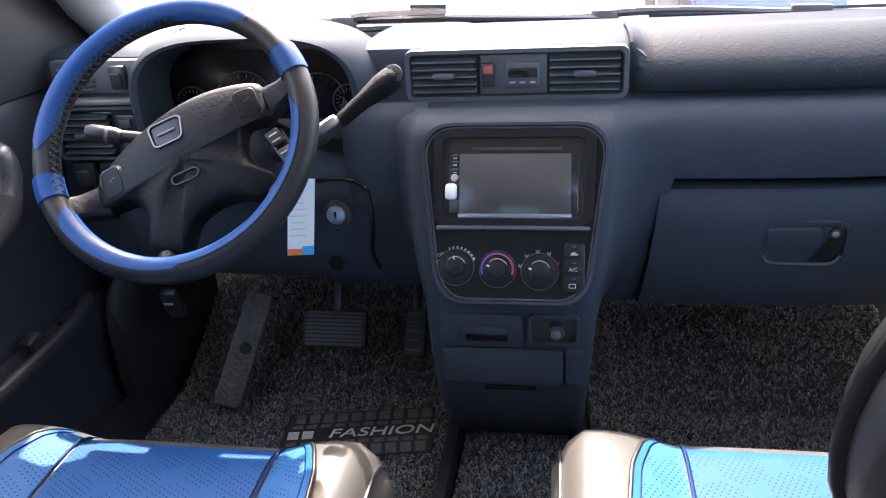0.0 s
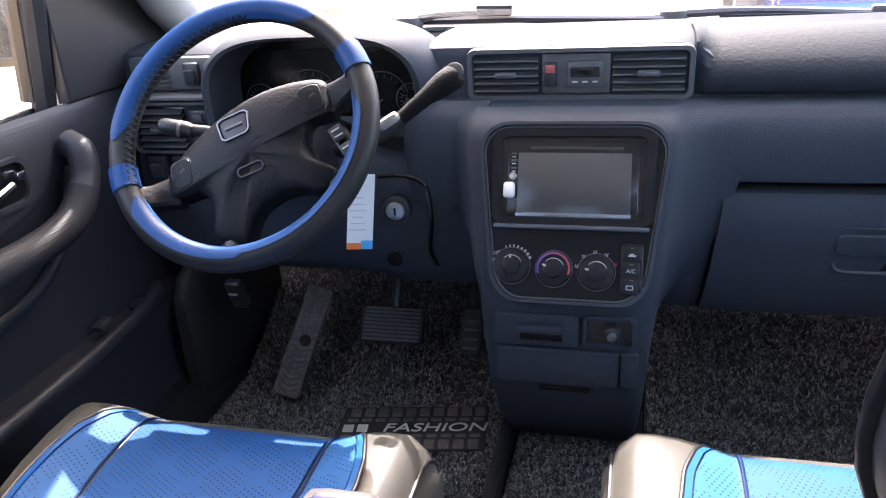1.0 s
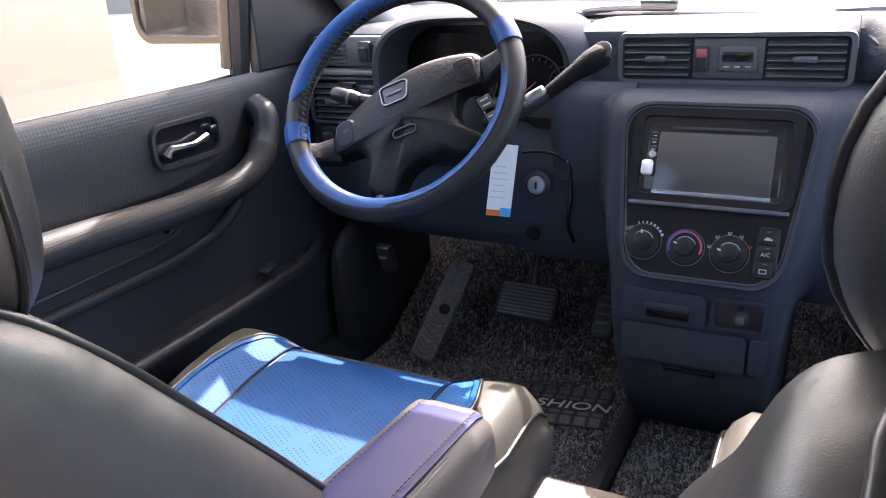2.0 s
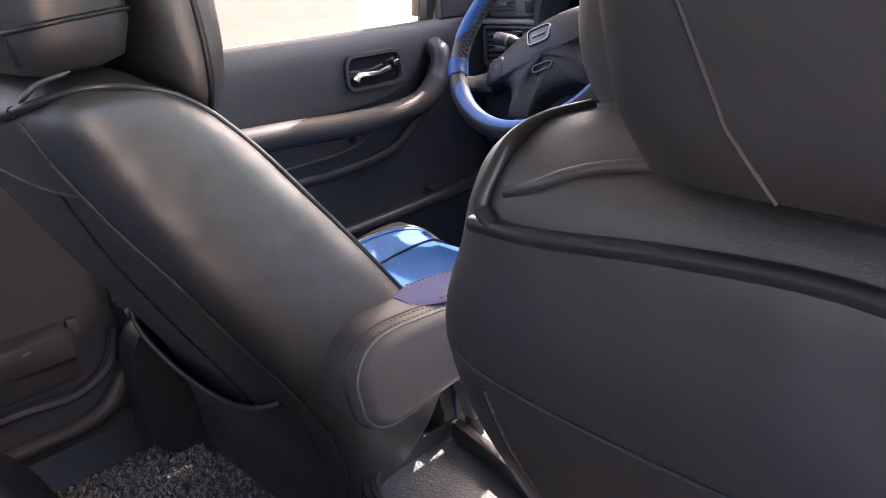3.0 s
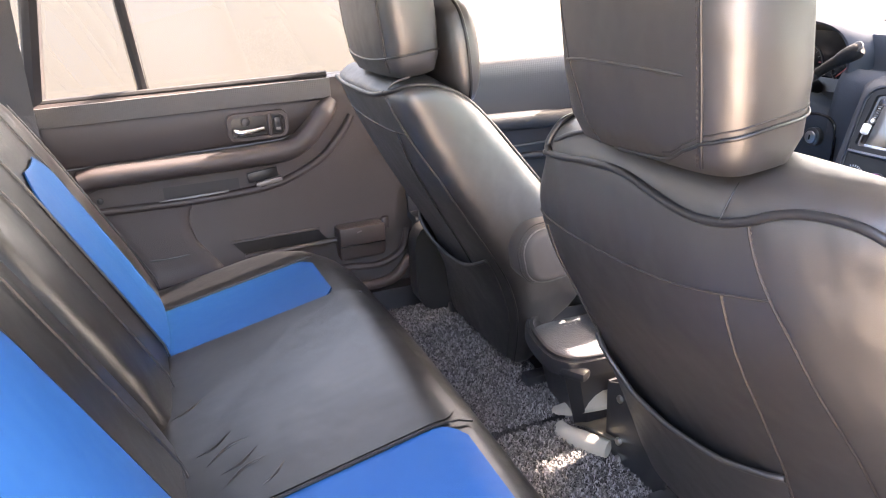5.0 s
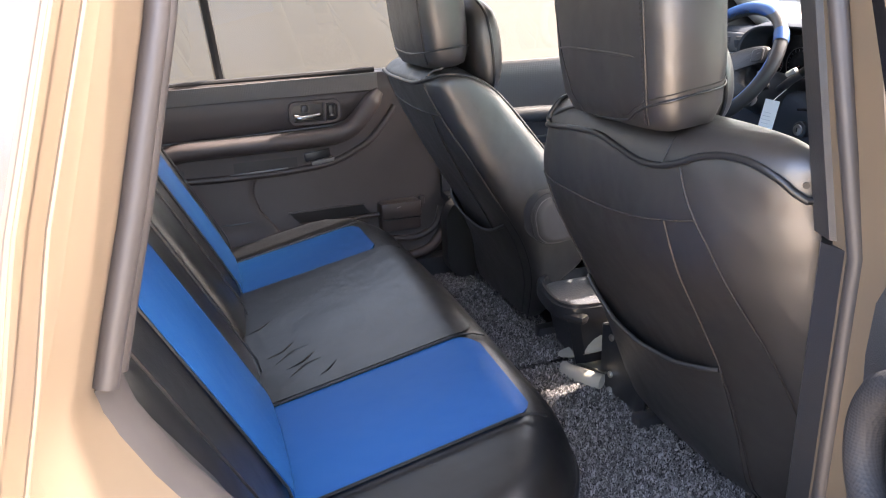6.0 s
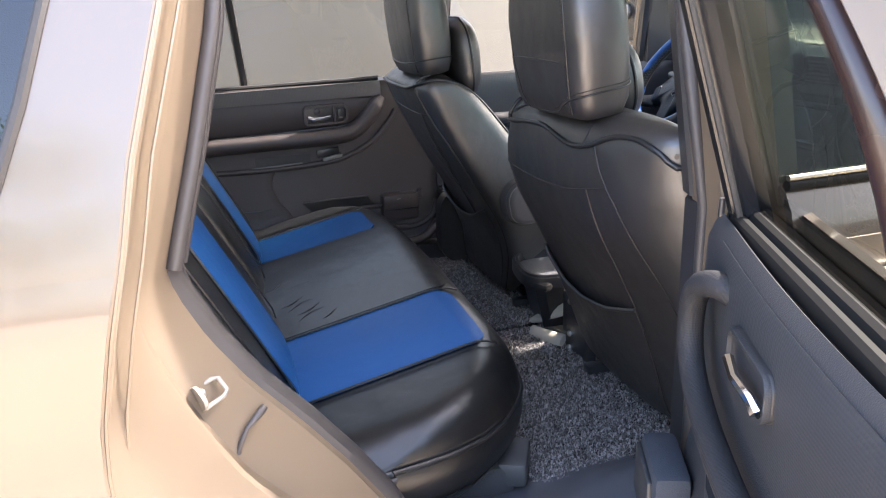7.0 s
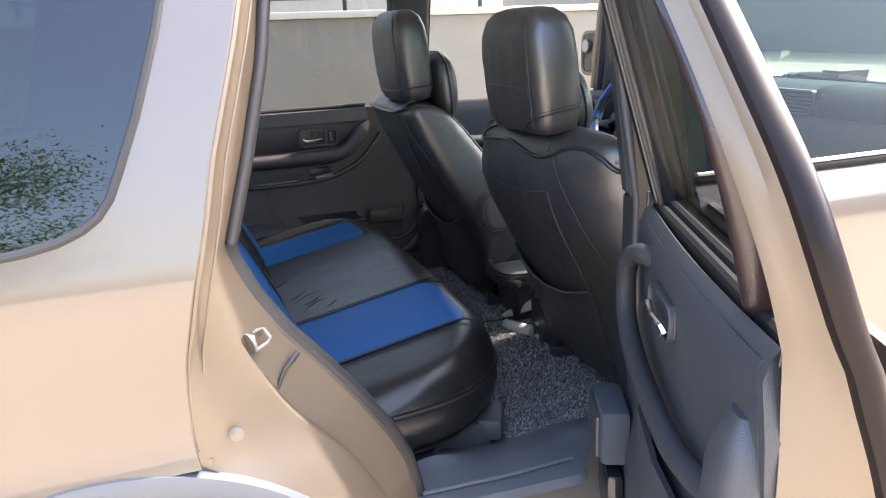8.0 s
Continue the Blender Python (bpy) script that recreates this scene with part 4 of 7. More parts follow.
# ---- dashboard ----
dash = thing("dashboard", "dark blue-grey plastic dashboard with a centre stack", "dashboard")
def dash_x(x):
    k = max(0.0, (abs(x) - 0.30) / 0.45)
    return 0.05 * k * k
SEC = [(0.30, 0.99), (0.25, 1.03), (0.21, 1.046), (0.14, 1.049), (0.08, 1.05), (0.025, 1.047), (0.006, 1.04), (0.0, 1.028), (0.0, 0.976), (-0.004, 0.969), (-0.016, 0.966), (-0.034, 0.961), (-0.048, 0.948), (-0.057, 0.92), (-0.062, 0.88), (-0.06, 0.868), (-0.045, 0.862), (-0.03, 0.86)]
xs = [-0.215 + 0.945 * k / 40 for k in range(41)]
def seat_pad(x, y, z):
    k = max(0.0, min(1.0, (x - 0.158) / 0.02)) if y < 0.2 else 0.0
    return z - k * 0.026 * max(0.0, min(1.0, (z - 0.978) / 0.05))
part("upper_dash", sheet([[Vector((x, y + dash_x(x), seat_pad(x, y, z))) for x in xs] for y, z in SEC], 0.012), DASH, dash)
part("dash_core", box(0.60, 0.18, 0.30, pose(0.42, 0.15, 0.83), 0.0), SATIN, dash)
part("dash_core", box(0.60, 0.16, 0.28, pose(-0.42, 0.22, 0.84), 0.0), SATIN, dash)
# added hidden solid, blocks sun leaking between end panel and door
part("dash_end_light_block", box(0.07, 0.30, 0.46, pose(-0.755, 0.18, 0.80), 0.01), SATIN, dash)
# glovebox lid and lower panel
gl = []
for y, z in ((-0.03, 0.856), (-0.055, 0.852), (-0.066, 0.838), (-0.070, 0.80), (-0.062, 0.74), (-0.046, 0.69), (-0.025, 0.66), (0.02, 0.648), (0.2, 0.64)):
    gl.append([Vector((0.20 + 0.53 * k / 14 - (0.02 * (0.85 - z) / 0.2 if k == 0 else 0), y + dash_x(0.20 + 0.53 * k / 14) - 0.004, z)) for k in range(15)])
glove = part("glovebox_lid", sheet(gl, 0.012), DASH, dash)
GH = frame_of((0.392, -0.066, 0.778), X, Vector((0, -1, -0.1)))
part("latch_recess", ring_plate(rrect(0.116, 0.068, 0.018), rrect(0.106, 0.058, 0.014), GH, 0.004, 0.003), DASH, glove)
part("latch_pad", plate(rrect(0.106, 0.058, 0.014), GH, 0.0015), GLOSS, glove)
part("latch", plate(rrect(0.072, 0.030, 0.008), GH @ pose(-0.014, 0.010, 0.0), 0.009, 0.004), DASH, glove)
part("latch_lip", tube(spline([GH @ Vector(p) for p in ((-0.050, -0.018, 0.004), (-0.040, -0.029, 0.005), (0.0, -0.031, 0.005), (0.038, -0.030, 0.005), (0.050, -0.018, 0.004))], 5), 0.0022, 8), VENTGREY, glove)
part("lock", cyl(0.0075, 0.005, GH @ pose(0.038, 0.016, 0.001), 16, 0.001), SATIN, glove)
part("lock_barrel", cyl(0.0045, 0.006, GH @ pose(0.038, 0.016, 0.001), 14, 0.001), STEEL, glove)
# panel between stack and glovebox, with its soft shoulder
part("side_shoulder", sheet([[Vector((lerp([(0, 0.11), (1, 0.197 - 0.02 * (0.85 - z) / 0.2)], k / 8), y + 0.006 * (1 - math.sin(math.pi * k / 8)) - 0.002, z)) for k in range(9)] for y, z in ((-0.02, 0.858), (-0.05, 0.853), (-0.062, 0.838), (-0.066, 0.80), (-0.058, 0.74), (-0.042, 0.69), (-0.021, 0.66), (0.02, 0.648))], 0.01), DASH, dash)
# passenger airbag pad
pad = []
EDGE_ = [(-0.002, 0.970), (-0.002, 0.978), (-0.002, 0.99), (-0.002, 1.0), (-0.002, 1.015), (-0.002, 1.028), (0.004, 1.041), (0.024, 1.0485), (0.08, 1.0515), (0.12, 1.0505), (0.14, 1.048)]
for z, o in ((0.970, -0.004), (0.974, 0.010), (0.98, 0.015), (0.992, 0.016), (1.006, 0.010), (1.020, -0.006), (1.032, -0.026), (1.041, -0.05), (1.047, -0.08), (1.048, -0.11), (1.040, -0.13)):
    yz = EDGE_[len(pad)]
    row = []
    for x in [0.156, 0.162, 0.170, 0.178] + [0.19 + 0.435 * k / 15 for k in range(16)]:
        k = max(0.0, min(1.0, (x - 0.158) / 0.020))
        k = k * k * (3 - 2 * k)
        row.append(Vector((x, (1 - k) * yz[0] - k * o + dash_x(x), (1 - k) * yz[1] + k * z)))
    pad.append(row)
part("airbag_pad", sheet(pad, 0.006), mat("grained_pad_plastic", (0.024, 0.028, 0.034), 0.55, vary=0.15, spec=0.03, bump=0.9, bscale=200), dash)
part("airbag_mark", plate(rrect(0.05, 0.010, 0.003), frame_of((0.51, 0.0, 0.99), X, -Y), 0.001), SATIN, dash)
# centre vents
part("vent_bezel", ring_plate(rrect(0.312, 0.073, 0.012), rrect(0.296, 0.058, 0.007), frame_of((0.0, 0.004, 1.003), X, -Y), 0.014, 0.006), VENTGREY, dash)
part("vent_back", plate(rrect(0.30, 0.062, 0.007), frame_of((0.0, 0.003, 1.003), X, -Y), 0.001), GLOSS, dash)
def vent(cx, cz, w, h, y, n, par):
    v = part("vent", box(w, 0.004, h, pose(cx, y + 0.012, cz), 0.001), GLOSS, par)
    for k in range(n):
        part("slat", box(w - 0.002, 0.014, 0.0022, pose(cx, y + 0.001, cz - h / 2 + h * (k + 0.5) / n, 24, 0, 0), 0.0008, 1), VENTGREY, v)
    part("tab", box(0.03, 0.012, 0.008, pose(cx, y - 0.008, cz), 0.003), VENTGREY, v)
    return v
vent(-0.100, 1.003, 0.094, 0.052, -0.004, 5, dash)
vent(0.096, 1.003, 0.098, 0.052, -0.004, 5, dash)
part("switch_panel", box(0.094, 0.012, 0.056, pose(-0.002, 0.0, 1.003), 0.003), VENTGREY, dash)
HZ = part("hazard_button", box(0.018, 0.008, 0.034, pose(-0.037, -0.008, 1.003), 0.003), SATIN, dash)
part("red_mark", box(0.013, 0.002, 0.011, pose(-0.037, -0.0125, 1.011), 0.0008), mat("dull_red", (0.45, 0.10, 0.09), 0.5), HZ)
CK = part("clock", box(0.050, 0.008, 0.036, pose(0.011, -0.007, 1.003), 0.004), VENTGREY, dash)
part("clock_window", box(0.040, 0.002, 0.013, pose(0.011, -0.0115, 1.006), 0.001), GLOSS, CK)
for k in (-1, 0, 1):
    part("button", box(0.0075, 0.003, 0.002, pose(0.011 + 0.014 * k, -0.0118, 0.9925), 0.0006), WHITE, CK)

# driver's side face
SECD = [(0.30, 0.99), (0.25, 1.03), (0.21, 1.045), (0.12, 1.049), (0.05, 1.05), (0.01, 1.047), (-0.006, 1.040), (-0.012, 1.028), (-0.014, 0.98), (-0.018, 0.965), (-0.02, 0.94), (-0.024, 0.86), (-0.03, 0.80), (-0.035, 0.72), (0.0, 0.69)]
part("driver_end_panel", sheet([[Vector((x, y + 0.6 * dash_x(x), z)) for x in [-0.735 + 0.185 * k / 8 for k in range(9)]] for y, z in SECD], 0.012), DASH, dash)
part("instrument_backing", sheet([[Vector((x, y, z)) for x in (-0.58, -0.4, -0.2)] for y, z in ((0.09, 1.045), (0.08, 0.95), (0.04, 0.90), (-0.02, 0.89))], 0.008), SATIN, dash)
LOW = [(-0.015, 0.905), (-0.045, 0.898), (-0.058, 0.885), (-0.064, 0.86), (-0.066, 0.80), (-0.058, 0.73), (-0.03, 0.695), (0.02, 0.68), (0.2, 0.67)]
part("knee_panel", sheet([[Vector((x, y + 0.5 * dash_x(x), z - (0.012 if x > -0.3 else 0))) for x in [-0.60 + 0.47 * k / 16 for k in range(17)]] for y, z in LOW], 0.012), DASH, dash)
part("column_shroud", pillow([((-0.412, y, z), X, w, Vector((0, 0.2, 1)).normalized(), d) for y, z, w, d in ((-0.16, 0.925, 0.045, 0.04), (-0.14, 0.925, 0.055, 0.05), (-0.06, 0.895, 0.062, 0.058), (0.03, 0.87, 0.065, 0.06))], 24), SATIN, dash)
hood = []
for y, g in ((0.03, -0.012), (-0.03, -0.004), (-0.044, 0.002), (-0.046, 0.010), (-0.036, 0.020), (0.0, 0.032), (0.06, 0.036), (0.14, 0.02), (0.22, -0.01)):
    row = []
    for k in range(33):
        a = math.pi * k / 32
        w, h = 0.162 + g, 0.088 + g * 0.5
        row.append(Vector((-0.388 - w * math.copysign(abs(math.cos(a)) ** 0.62, math.cos(a)), y, 0.975 + h * math.sin(a) ** 0.75 - 0.02 * max(0, y - 0.06) / 0.1)))
    row = [Vector((row[0].x + 0.004, y, 0.888))] + row + [Vector((row[-1].x - 0.012, y, 0.888))]
    hood.append(row)
part("instrument_hood", sheet(hood), DASH, dash)
IP = part("instrument_panel", plate(rrect(0.32, 0.14, 0.04), frame_of((-0.388, 0.066, 0.965), X, -Y), 0.004), GLOSS, dash)
for cx, r in ((-0.31, 0.045), (-0.43, 0.05), (-0.52, 0.028), (-0.262, 0.026)):
    FM = frame_of((cx, 0.061, 0.955), X, -Y)
    part("dial_ring", ring_plate([(r * math.cos(2 * math.pi * k / 32), r * math.sin(2 * math.pi * k / 32)) for k in range(32)], [((r - 0.002) * math.cos(2 * math.pi * k / 32), (r - 0.002) * math.sin(2 * math.pi * k / 32)) for k in range(32)], FM, 0.002), TRIM, IP)
    for k in range(15):
        a = radians(225 - 18 * k)
        part("tick", box(0.006, 0.0012, 0.001, FM @ pose((r - 0.008) * math.cos(a), (r - 0.008) * math.sin(a), 0.001, 0, 0, math.degrees(a)), 0), bpy.data.materials["dull_red"] if k > 11 else VENTGREY, IP)
    part("needle", box(r * 0.8, 0.002, 0.0015, FM @ pose(-0.3 * r, -0.25 * r, 0.003, 0, 0, 40), 0), bpy.data.materials["dull_red"], IP)
# left end: switches and side vent
part("upper_tray", box(0.16, 0.02, 0.052, pose(-0.632, 0.004, 1.012), 0.006), VENTGREY, dash)
vent(-0.668, 1.012, 0.06, 0.036, -0.006, 5, dash)
SW = part("rocker_switch", box(0.026, 0.014, 0.036, pose(-0.597, -0.008, 1.012, 0, 0, 0), 0.004), SATIN, dash)
part("rocker_cap", box(0.016, 0.008, 0.022, pose(-0.597, -0.017, 1.010, 14, 0, 0), 0.003), DASH, SW)
part("side_ledge", box(0.165, 0.024, 0.010, pose(-0.638, -0.014, 0.978), 0.004), PALETRIM, dash)
part("vent_surround", ring_plate(rrect(0.165, 0.085, 0.012), rrect(0.155, 0.074, 0.008), frame_of((-0.638, -0.012, 0.928), X, -Y), 0.008, 0.003), VENTGREY, dash)
vent(-0.668, 0.926, 0.085, 0.066, -0.014, 6, dash)
for z in (0.945, 0.912):
    M = part("mirror_switch", box(0.034, 0.012, 0.026, pose(-0.594, -0.016, z), 0.004), SATIN, dash)
    part("switch_pad", box(0.020, 0.006, 0.014, pose(-0.594, -0.023, z), 0.003), TRIM, M)
for k in range(3):
    B = part("dash_button", box(0.036, 0.014, 0.048, pose(-0.684 + 0.045 * k, -0.016, 0.858), 0.005), SATIN, dash)
    part("button_rocker", box(0.022, 0.010, 0.026, pose(-0.684 + 0.045 * k, -0.025, 0.858, 12, 0, 0), 0.004), TRIM, B)
# ignition
KF = frame_of((-0.255, -0.072, 0.822), X, Vector((0, -1, 0.05)))
part("cluster_shoulder", sheet([[Vector((x, y + dy, z)) for x, dy in ((-0.262, 0.07), (-0.250, 0.028), (-0.238, 0.008), (-0.222, 0.0), (-0.20, -0.002), (-0.17, -0.002), (-0.14, 0.0), (-0.12, 0.004))] for y, z in ((-0.030, 0.972), (-0.046, 0.962), (-0.055, 0.945), (-0.062, 0.92), (-0.067, 0.895), (-0.0705, 0.86), (-0.072, 0.83))], 0.01), DASH, dash)
part("panel_groove", tube(spline([(-0.285, -0.0665, 0.868), (-0.25, -0.0715, 0.872), (-0.222, -0.0725, 0.866), (-0.208, -0.0725, 0.848), (-0.206, -0.0715, 0.80), (-0.212, -0.0665, 0.755), (-0.205, -0.058, 0.725)], 6), 0.0035, 6), GLOSS, dash)
part("knee_hook", cyl(0.012, 0.002, frame_of((-0.27, -0.0655, 0.735), X, -Y), 16), GLOSS, dash)
IG = part("ignition_ring", cyl(0.021, 0.016, KF, 28, 0.004), SATIN, dash)
part("ignition_lock", cyl(0.014, 0.020, KF, 24, 0.001), STEEL, IG, "bare metal lock barrel")
part("key_slot", box(0.003, 0.011, 0.002, KF @ pose(0, 0, 0.020), 0), GLOSS, IG)
part("ring_line", ring_plate([(0.021 * math.cos(a), 0.021 * math.sin(a)) for a in [2 * math.pi * k / 32 for k in range(32)]], [(0.0195 * math.cos(a), 0.0195 * math.sin(a)) for a in [2 * math.pi * k / 32 for k in range(32)]], KF @ pose(0, 0, 0.0125), 0.0015), TRIM, IG)

# ---- centre stack ----
def stack_front(z):
    return lerp([(0.42, -0.05), (0.50, -0.13), (0.56, -0.168), (0.60, -0.182), (0.67, -0.190), (0.735, -0.188), (0.77, -0.178), (0.83, -0.149), (0.90, -0.115), (0.945, -0.092), (0.958, -0.075), (0.966, -0.045)], z)
def stack_half(z):
    return lerp([(0.42, 0.100), (0.55, 0.104), (0.67, 0.112), (0.735, 0.116), (0.80, 0.132), (0.90, 0.142), (0.945, 0.144), (0.966, 0.142)], z)
def face(z):
    """The dash face beside the stack, where the stack's cove runs out."""
    return lerp([(0.41, 0.05), (0.62, 0.03), (0.66, -0.021), (0.69, -0.042), (0.74, -0.058), (0.80, -0.066), (0.86, -0.063), (0.88, -0.062), (0.92, -0.057), (0.948, -0.048), (0.961, -0.034), (0.966, -0.016)], z)
def cove(w, y, z, g):
    """From the stack's front corner in a hollow curve to the dash face."""
    side_ = [Vector((w - 0.03, y, z)), Vector((w - 0.014, y + 0.002, z)), Vector((w - 0.005, y + 0.009, z)), Vector((w, y + 0.020, z))]
    f = face(z) + 0.0005
    for t in (0.12, 0.26, 0.42, 0.60, 0.80, 1.0):
        side_.append(Vector((w + g * t, f + (y + 0.020 - f) * (1 - t) ** 2.3, z)))
    return side_
rows = []
for z in [0.41 + 0.02 * k for k in range(27)] + [0.945, 0.952, 0.958, 0.963, 0.966]:
    w, y = stack_half(z), stack_front(z)
    gl_ = lerp([(0.42, 0.01), (0.70, 0.012), (0.80, 0.04), (0.95, 0.05)], z)
    gr_ = lerp([(0.42, 0.01), (0.66, 0.012), (0.72, 0.045), (0.80, 0.065), (0.95, 0.095)], z)
    left_ = [Vector((-p.x, p.y, p.z)) for p in cove(w, y, z, gl_)][::-1]
    rows.append(left_ + [Vector((0, y, z))] + cove(w, y, z, gr_))
part("console_body", sheet(rows), DASH, dash)
SN = Vector((0, -0.894, 0.447))
SF = frame_of((0.004, -0.1325, 0.865), X, SN)
PANELBLACK = mat("panel_black_plastic", (0.009, 0.0095, 0.011), 0.36, vary=0.1, spec=0.2)
def tapered(top, bot, wt, wb, r, n=5):
    pts = rrect(1.0, 1.0, r, n)
    return [((wb + (wt - wb) * (y + 0.5)) * x, bot + (top - bot) * (y + 0.5)) for x, y in pts]
out = tapered(0.100, -0.140, 0.258, 0.200, 0.17)
inn = tapered(0.095, -0.135, 0.246, 0.189, 0.17)
part("stack_bezel", ring_plate(out, inn, SF, 0.009, 0.003), DASH, dash)
part("stack_panel", plate(inn, SF, 0.004), PANELBLACK, dash)
radio = part("radio_surround", ring_plate(tapered(0.092, -0.040, 0.214, 0.208, 0.12), tapered(0.078, -0.026, 0.184, 0.180, 0.06), SF, 0.012, 0.006), PANELBLACK, dash)
part("bezel_line", ring_plate(tapered(0.0945, -0.134, 0.245, 0.188, 0.17), tapered(0.0925, -0.132, 0.241, 0.184, 0.17), SF @ pose(0, 0, 0.004), 0.002, 0.001), VENTGREY, dash)
part("radio_step", ring_plate(rrect(0.186, 0.106, 0.006), rrect(0.168, 0.092, 0.004), SF @ pose(0, 0.026, 0), 0.008, 0.002), GLOSS, radio)
part("silver_lip", box(0.20, 0.006, 0.008, SF @ pose(0, -0.040, 0.010), 0.002), mat("brushed_grey_trim", (0.10, 0.11, 0.13), 0.3, metal=0.6), radio)
head = part("radio", box(0.172, 0.100, 0.010, SF @ pose(0.0, 0.026, 0.003), 0.003), GLOSS, dash)
part("screen", box(0.146, 0.080, 0.002, SF @ pose(0.002, 0.018, 0.0085), 0.001), SCREEN, head, "dark grey blank touchscreen")
part("disc_slot", box(0.120, 0.004, 0.002, SF @ pose(0.004, 0.064, 0.008), 0.0005), RUBBER, head)
part("silver_strip", box(0.148, 0.006, 0.003, SF @ pose(0.002, -0.024, 0.009), 0.001), mat("silver_strip", (0.25, 0.28, 0.33), 0.25, metal=0.8), head)
for k, v in enumerate((0.056, 0.047, 0.037)):
    part("side_button", box(0.008, 0.003, 0.002, SF @ pose(-0.077, v, 0.0085), 0.0005), TRIM, head)
    part("button_mark", box(0.005, 0.0012, 0.001, SF @ pose(-0.077, v - 0.004, 0.0088), 0), WHITE, head)
part("small_dial", cyl(0.005, 0.004, SF @ pose(-0.077, 0.026, 0.008), 16, 0.001), STEEL, head)
part("memory_stick", box(0.015, 0.021, 0.012, SF @ pose(-0.081, 0.007, 0.014), 0.004), PAPER, head, "white memory stick in its socket")
# climate controls
DIAL = mat("black_dial_plastic", (0.009, 0.009, 0.010), 0.38, vary=0.15, spec=0.3)
DIMPRINT = mat("grey_white_print", (0.42, 0.42, 0.43), 0.5, vary=0.05)
def circle(r, n=36, a0=0, a1=360):
    return [(r * math.cos(radians(a0 + (a1 - a0) * i / n)), r * math.sin(radians(a0 + (a1 - a0) * i / n))) for i in range(n)]
def knob(u, v, r, par, needle):
    k = part("climate_knob", cyl(r, 0.004, SF @ pose(u, v, 0.004), 36, 0.001), DIAL, par)
    part("knob_cap", cyl(r * 0.56, 0.011, SF @ pose(u, v, 0.006), 32, 0.003), DIAL, k)
    part("knob_ring", ring_plate(circle(r * 1.12), circle(r * 1.07), SF @ pose(u, v, 0.0035), 0.002, 0.0008), VENTGREY, k)
    part("dial_arc", tube([SF @ Vector((u + r * 0.63 * math.cos(radians(q)), v + r * 0.63 * math.sin(radians(q)), 0.0088)) for q in range(20, 150, 10)], [0.0002] + [0.0007] * 11 + [0.0002], 5), DIMPRINT, k)
    a = radians(needle)
    part("pointer", box(0.005, 0.0026, 0.0012, SF @ pose(u + r * 0.55 * math.cos(a), v + r * 0.55 * math.sin(a), 0.0165, 0, 0, needle), 0.0005), WHITE, k)
    return k
K1 = knob(-0.074, -0.092, 0.022, dash, 95)
for i in range(8):
    a = radians(110 - 12 * i)
    part("fan_mark", box(0.0032, 0.0014 + 0.0003 * i, 0.0006, SF @ pose(-0.074 + 0.0262 * math.cos(a), -0.092 + 0.0262 * math.sin(a), 0.0042, 0, 0, math.degrees(a)), 0), WHITE, K1)
part("off_mark", box(0.004, 0.004, 0.0006, SF @ pose(-0.099, -0.085, 0.0042), 0), WHITE, K1)
K2 = knob(-0.019, -0.094, 0.022, dash, 160)
for i in range(14):
    a = radians(190 - 15.5 * i)
    part("heat_mark", box(0.0028, 0.0066, 0.0006, SF @ pose(-0.019 + 0.0205 * math.cos(a), -0.094 + 0.0205 * math.sin(a), 0.0088, 0, 0, math.degrees(a)), 0), mat("heat_print", (0.08 + 0.03 * i, 0.07, 0.35 - 0.022 * i), 0.5, vary=0.02), K2)
K3 = knob(0.036, -0.096, 0.022, dash, 165)
for a0 in (165, 130, 95, 62, 25):
    a = radians(a0)
    VF = SF @ pose(0.036 + 0.026 * math.cos(a), -0.096 + 0.026 * math.sin(a), 0.0042)
    ink = RED if a0 == 25 else DIMPRINT
    part("vent_mark", box(0.0040, 0.0010, 0.0006, VF @ pose(-0.0006, -0.0012, 0, 0, 0, -12), 0), ink, K3)
    part("vent_mark", box(0.0010, 0.0036, 0.0006, VF @ pose(0.0012, 0.0006, 0, 0, 0, -20), 0), ink, K3)
    part("vent_mark", box(0.0016, 0.0016, 0.0006, VF @ pose(-0.0016, 0.0012, 0), 0), ink, K3)
def words(text, size, m, par, material, depth=0.0004):
    cu = bpy.data.curves.new("text", "FONT")
    cu.body, cu.size, cu.align_x, cu.align_y, cu.extrude = text, size, "CENTER", "CENTER", depth
    tmp = bpy.data.objects.new("text", cu)
    me = bpy.data.meshes.new_from_object(tmp)
    bpy.data.objects.remove(tmp)
    me.transform(m)
    return part("lettering", me, material, par)
words("OFF", 0.0058, SF @ pose(-0.094, -0.0755, 0.0045, 0, 0, 20), K1, DIMPRINT)
BP = part("button_block", plate(rrect(0.028, 0.066, 0.006), SF @ pose(0.080, -0.090, 0.003), 0.006, 0.002), GLOSS, dash)
for i, v in enumerate((-0.070, -0.091, -0.111)):
    part("push_button", box(0.0215, 0.0195, 0.0025, SF @ pose(0.080 - 0.001 * i, v, 0.0085), 0.002), DIAL, BP)
    part("button_lamp", box(0.005, 0.0013, 0.001, SF @ pose(0.080, v + 0.0065, 0.0100), 0), VENTGREY, BP)
part("car_mark", box(0.0095, 0.0022, 0.0006, SF @ pose(0.080, -0.0735, 0.0100), 0.0002, 1), DIMPRINT, BP)
part("car_mark", box(0.0050, 0.0020, 0.0006, SF @ pose(0.0795, -0.0717, 0.0100), 0.0002, 1), DIMPRINT, BP)
words("A/C", 0.0070, SF @ pose(0.079, -0.093, 0.0102), BP, DIMPRINT)
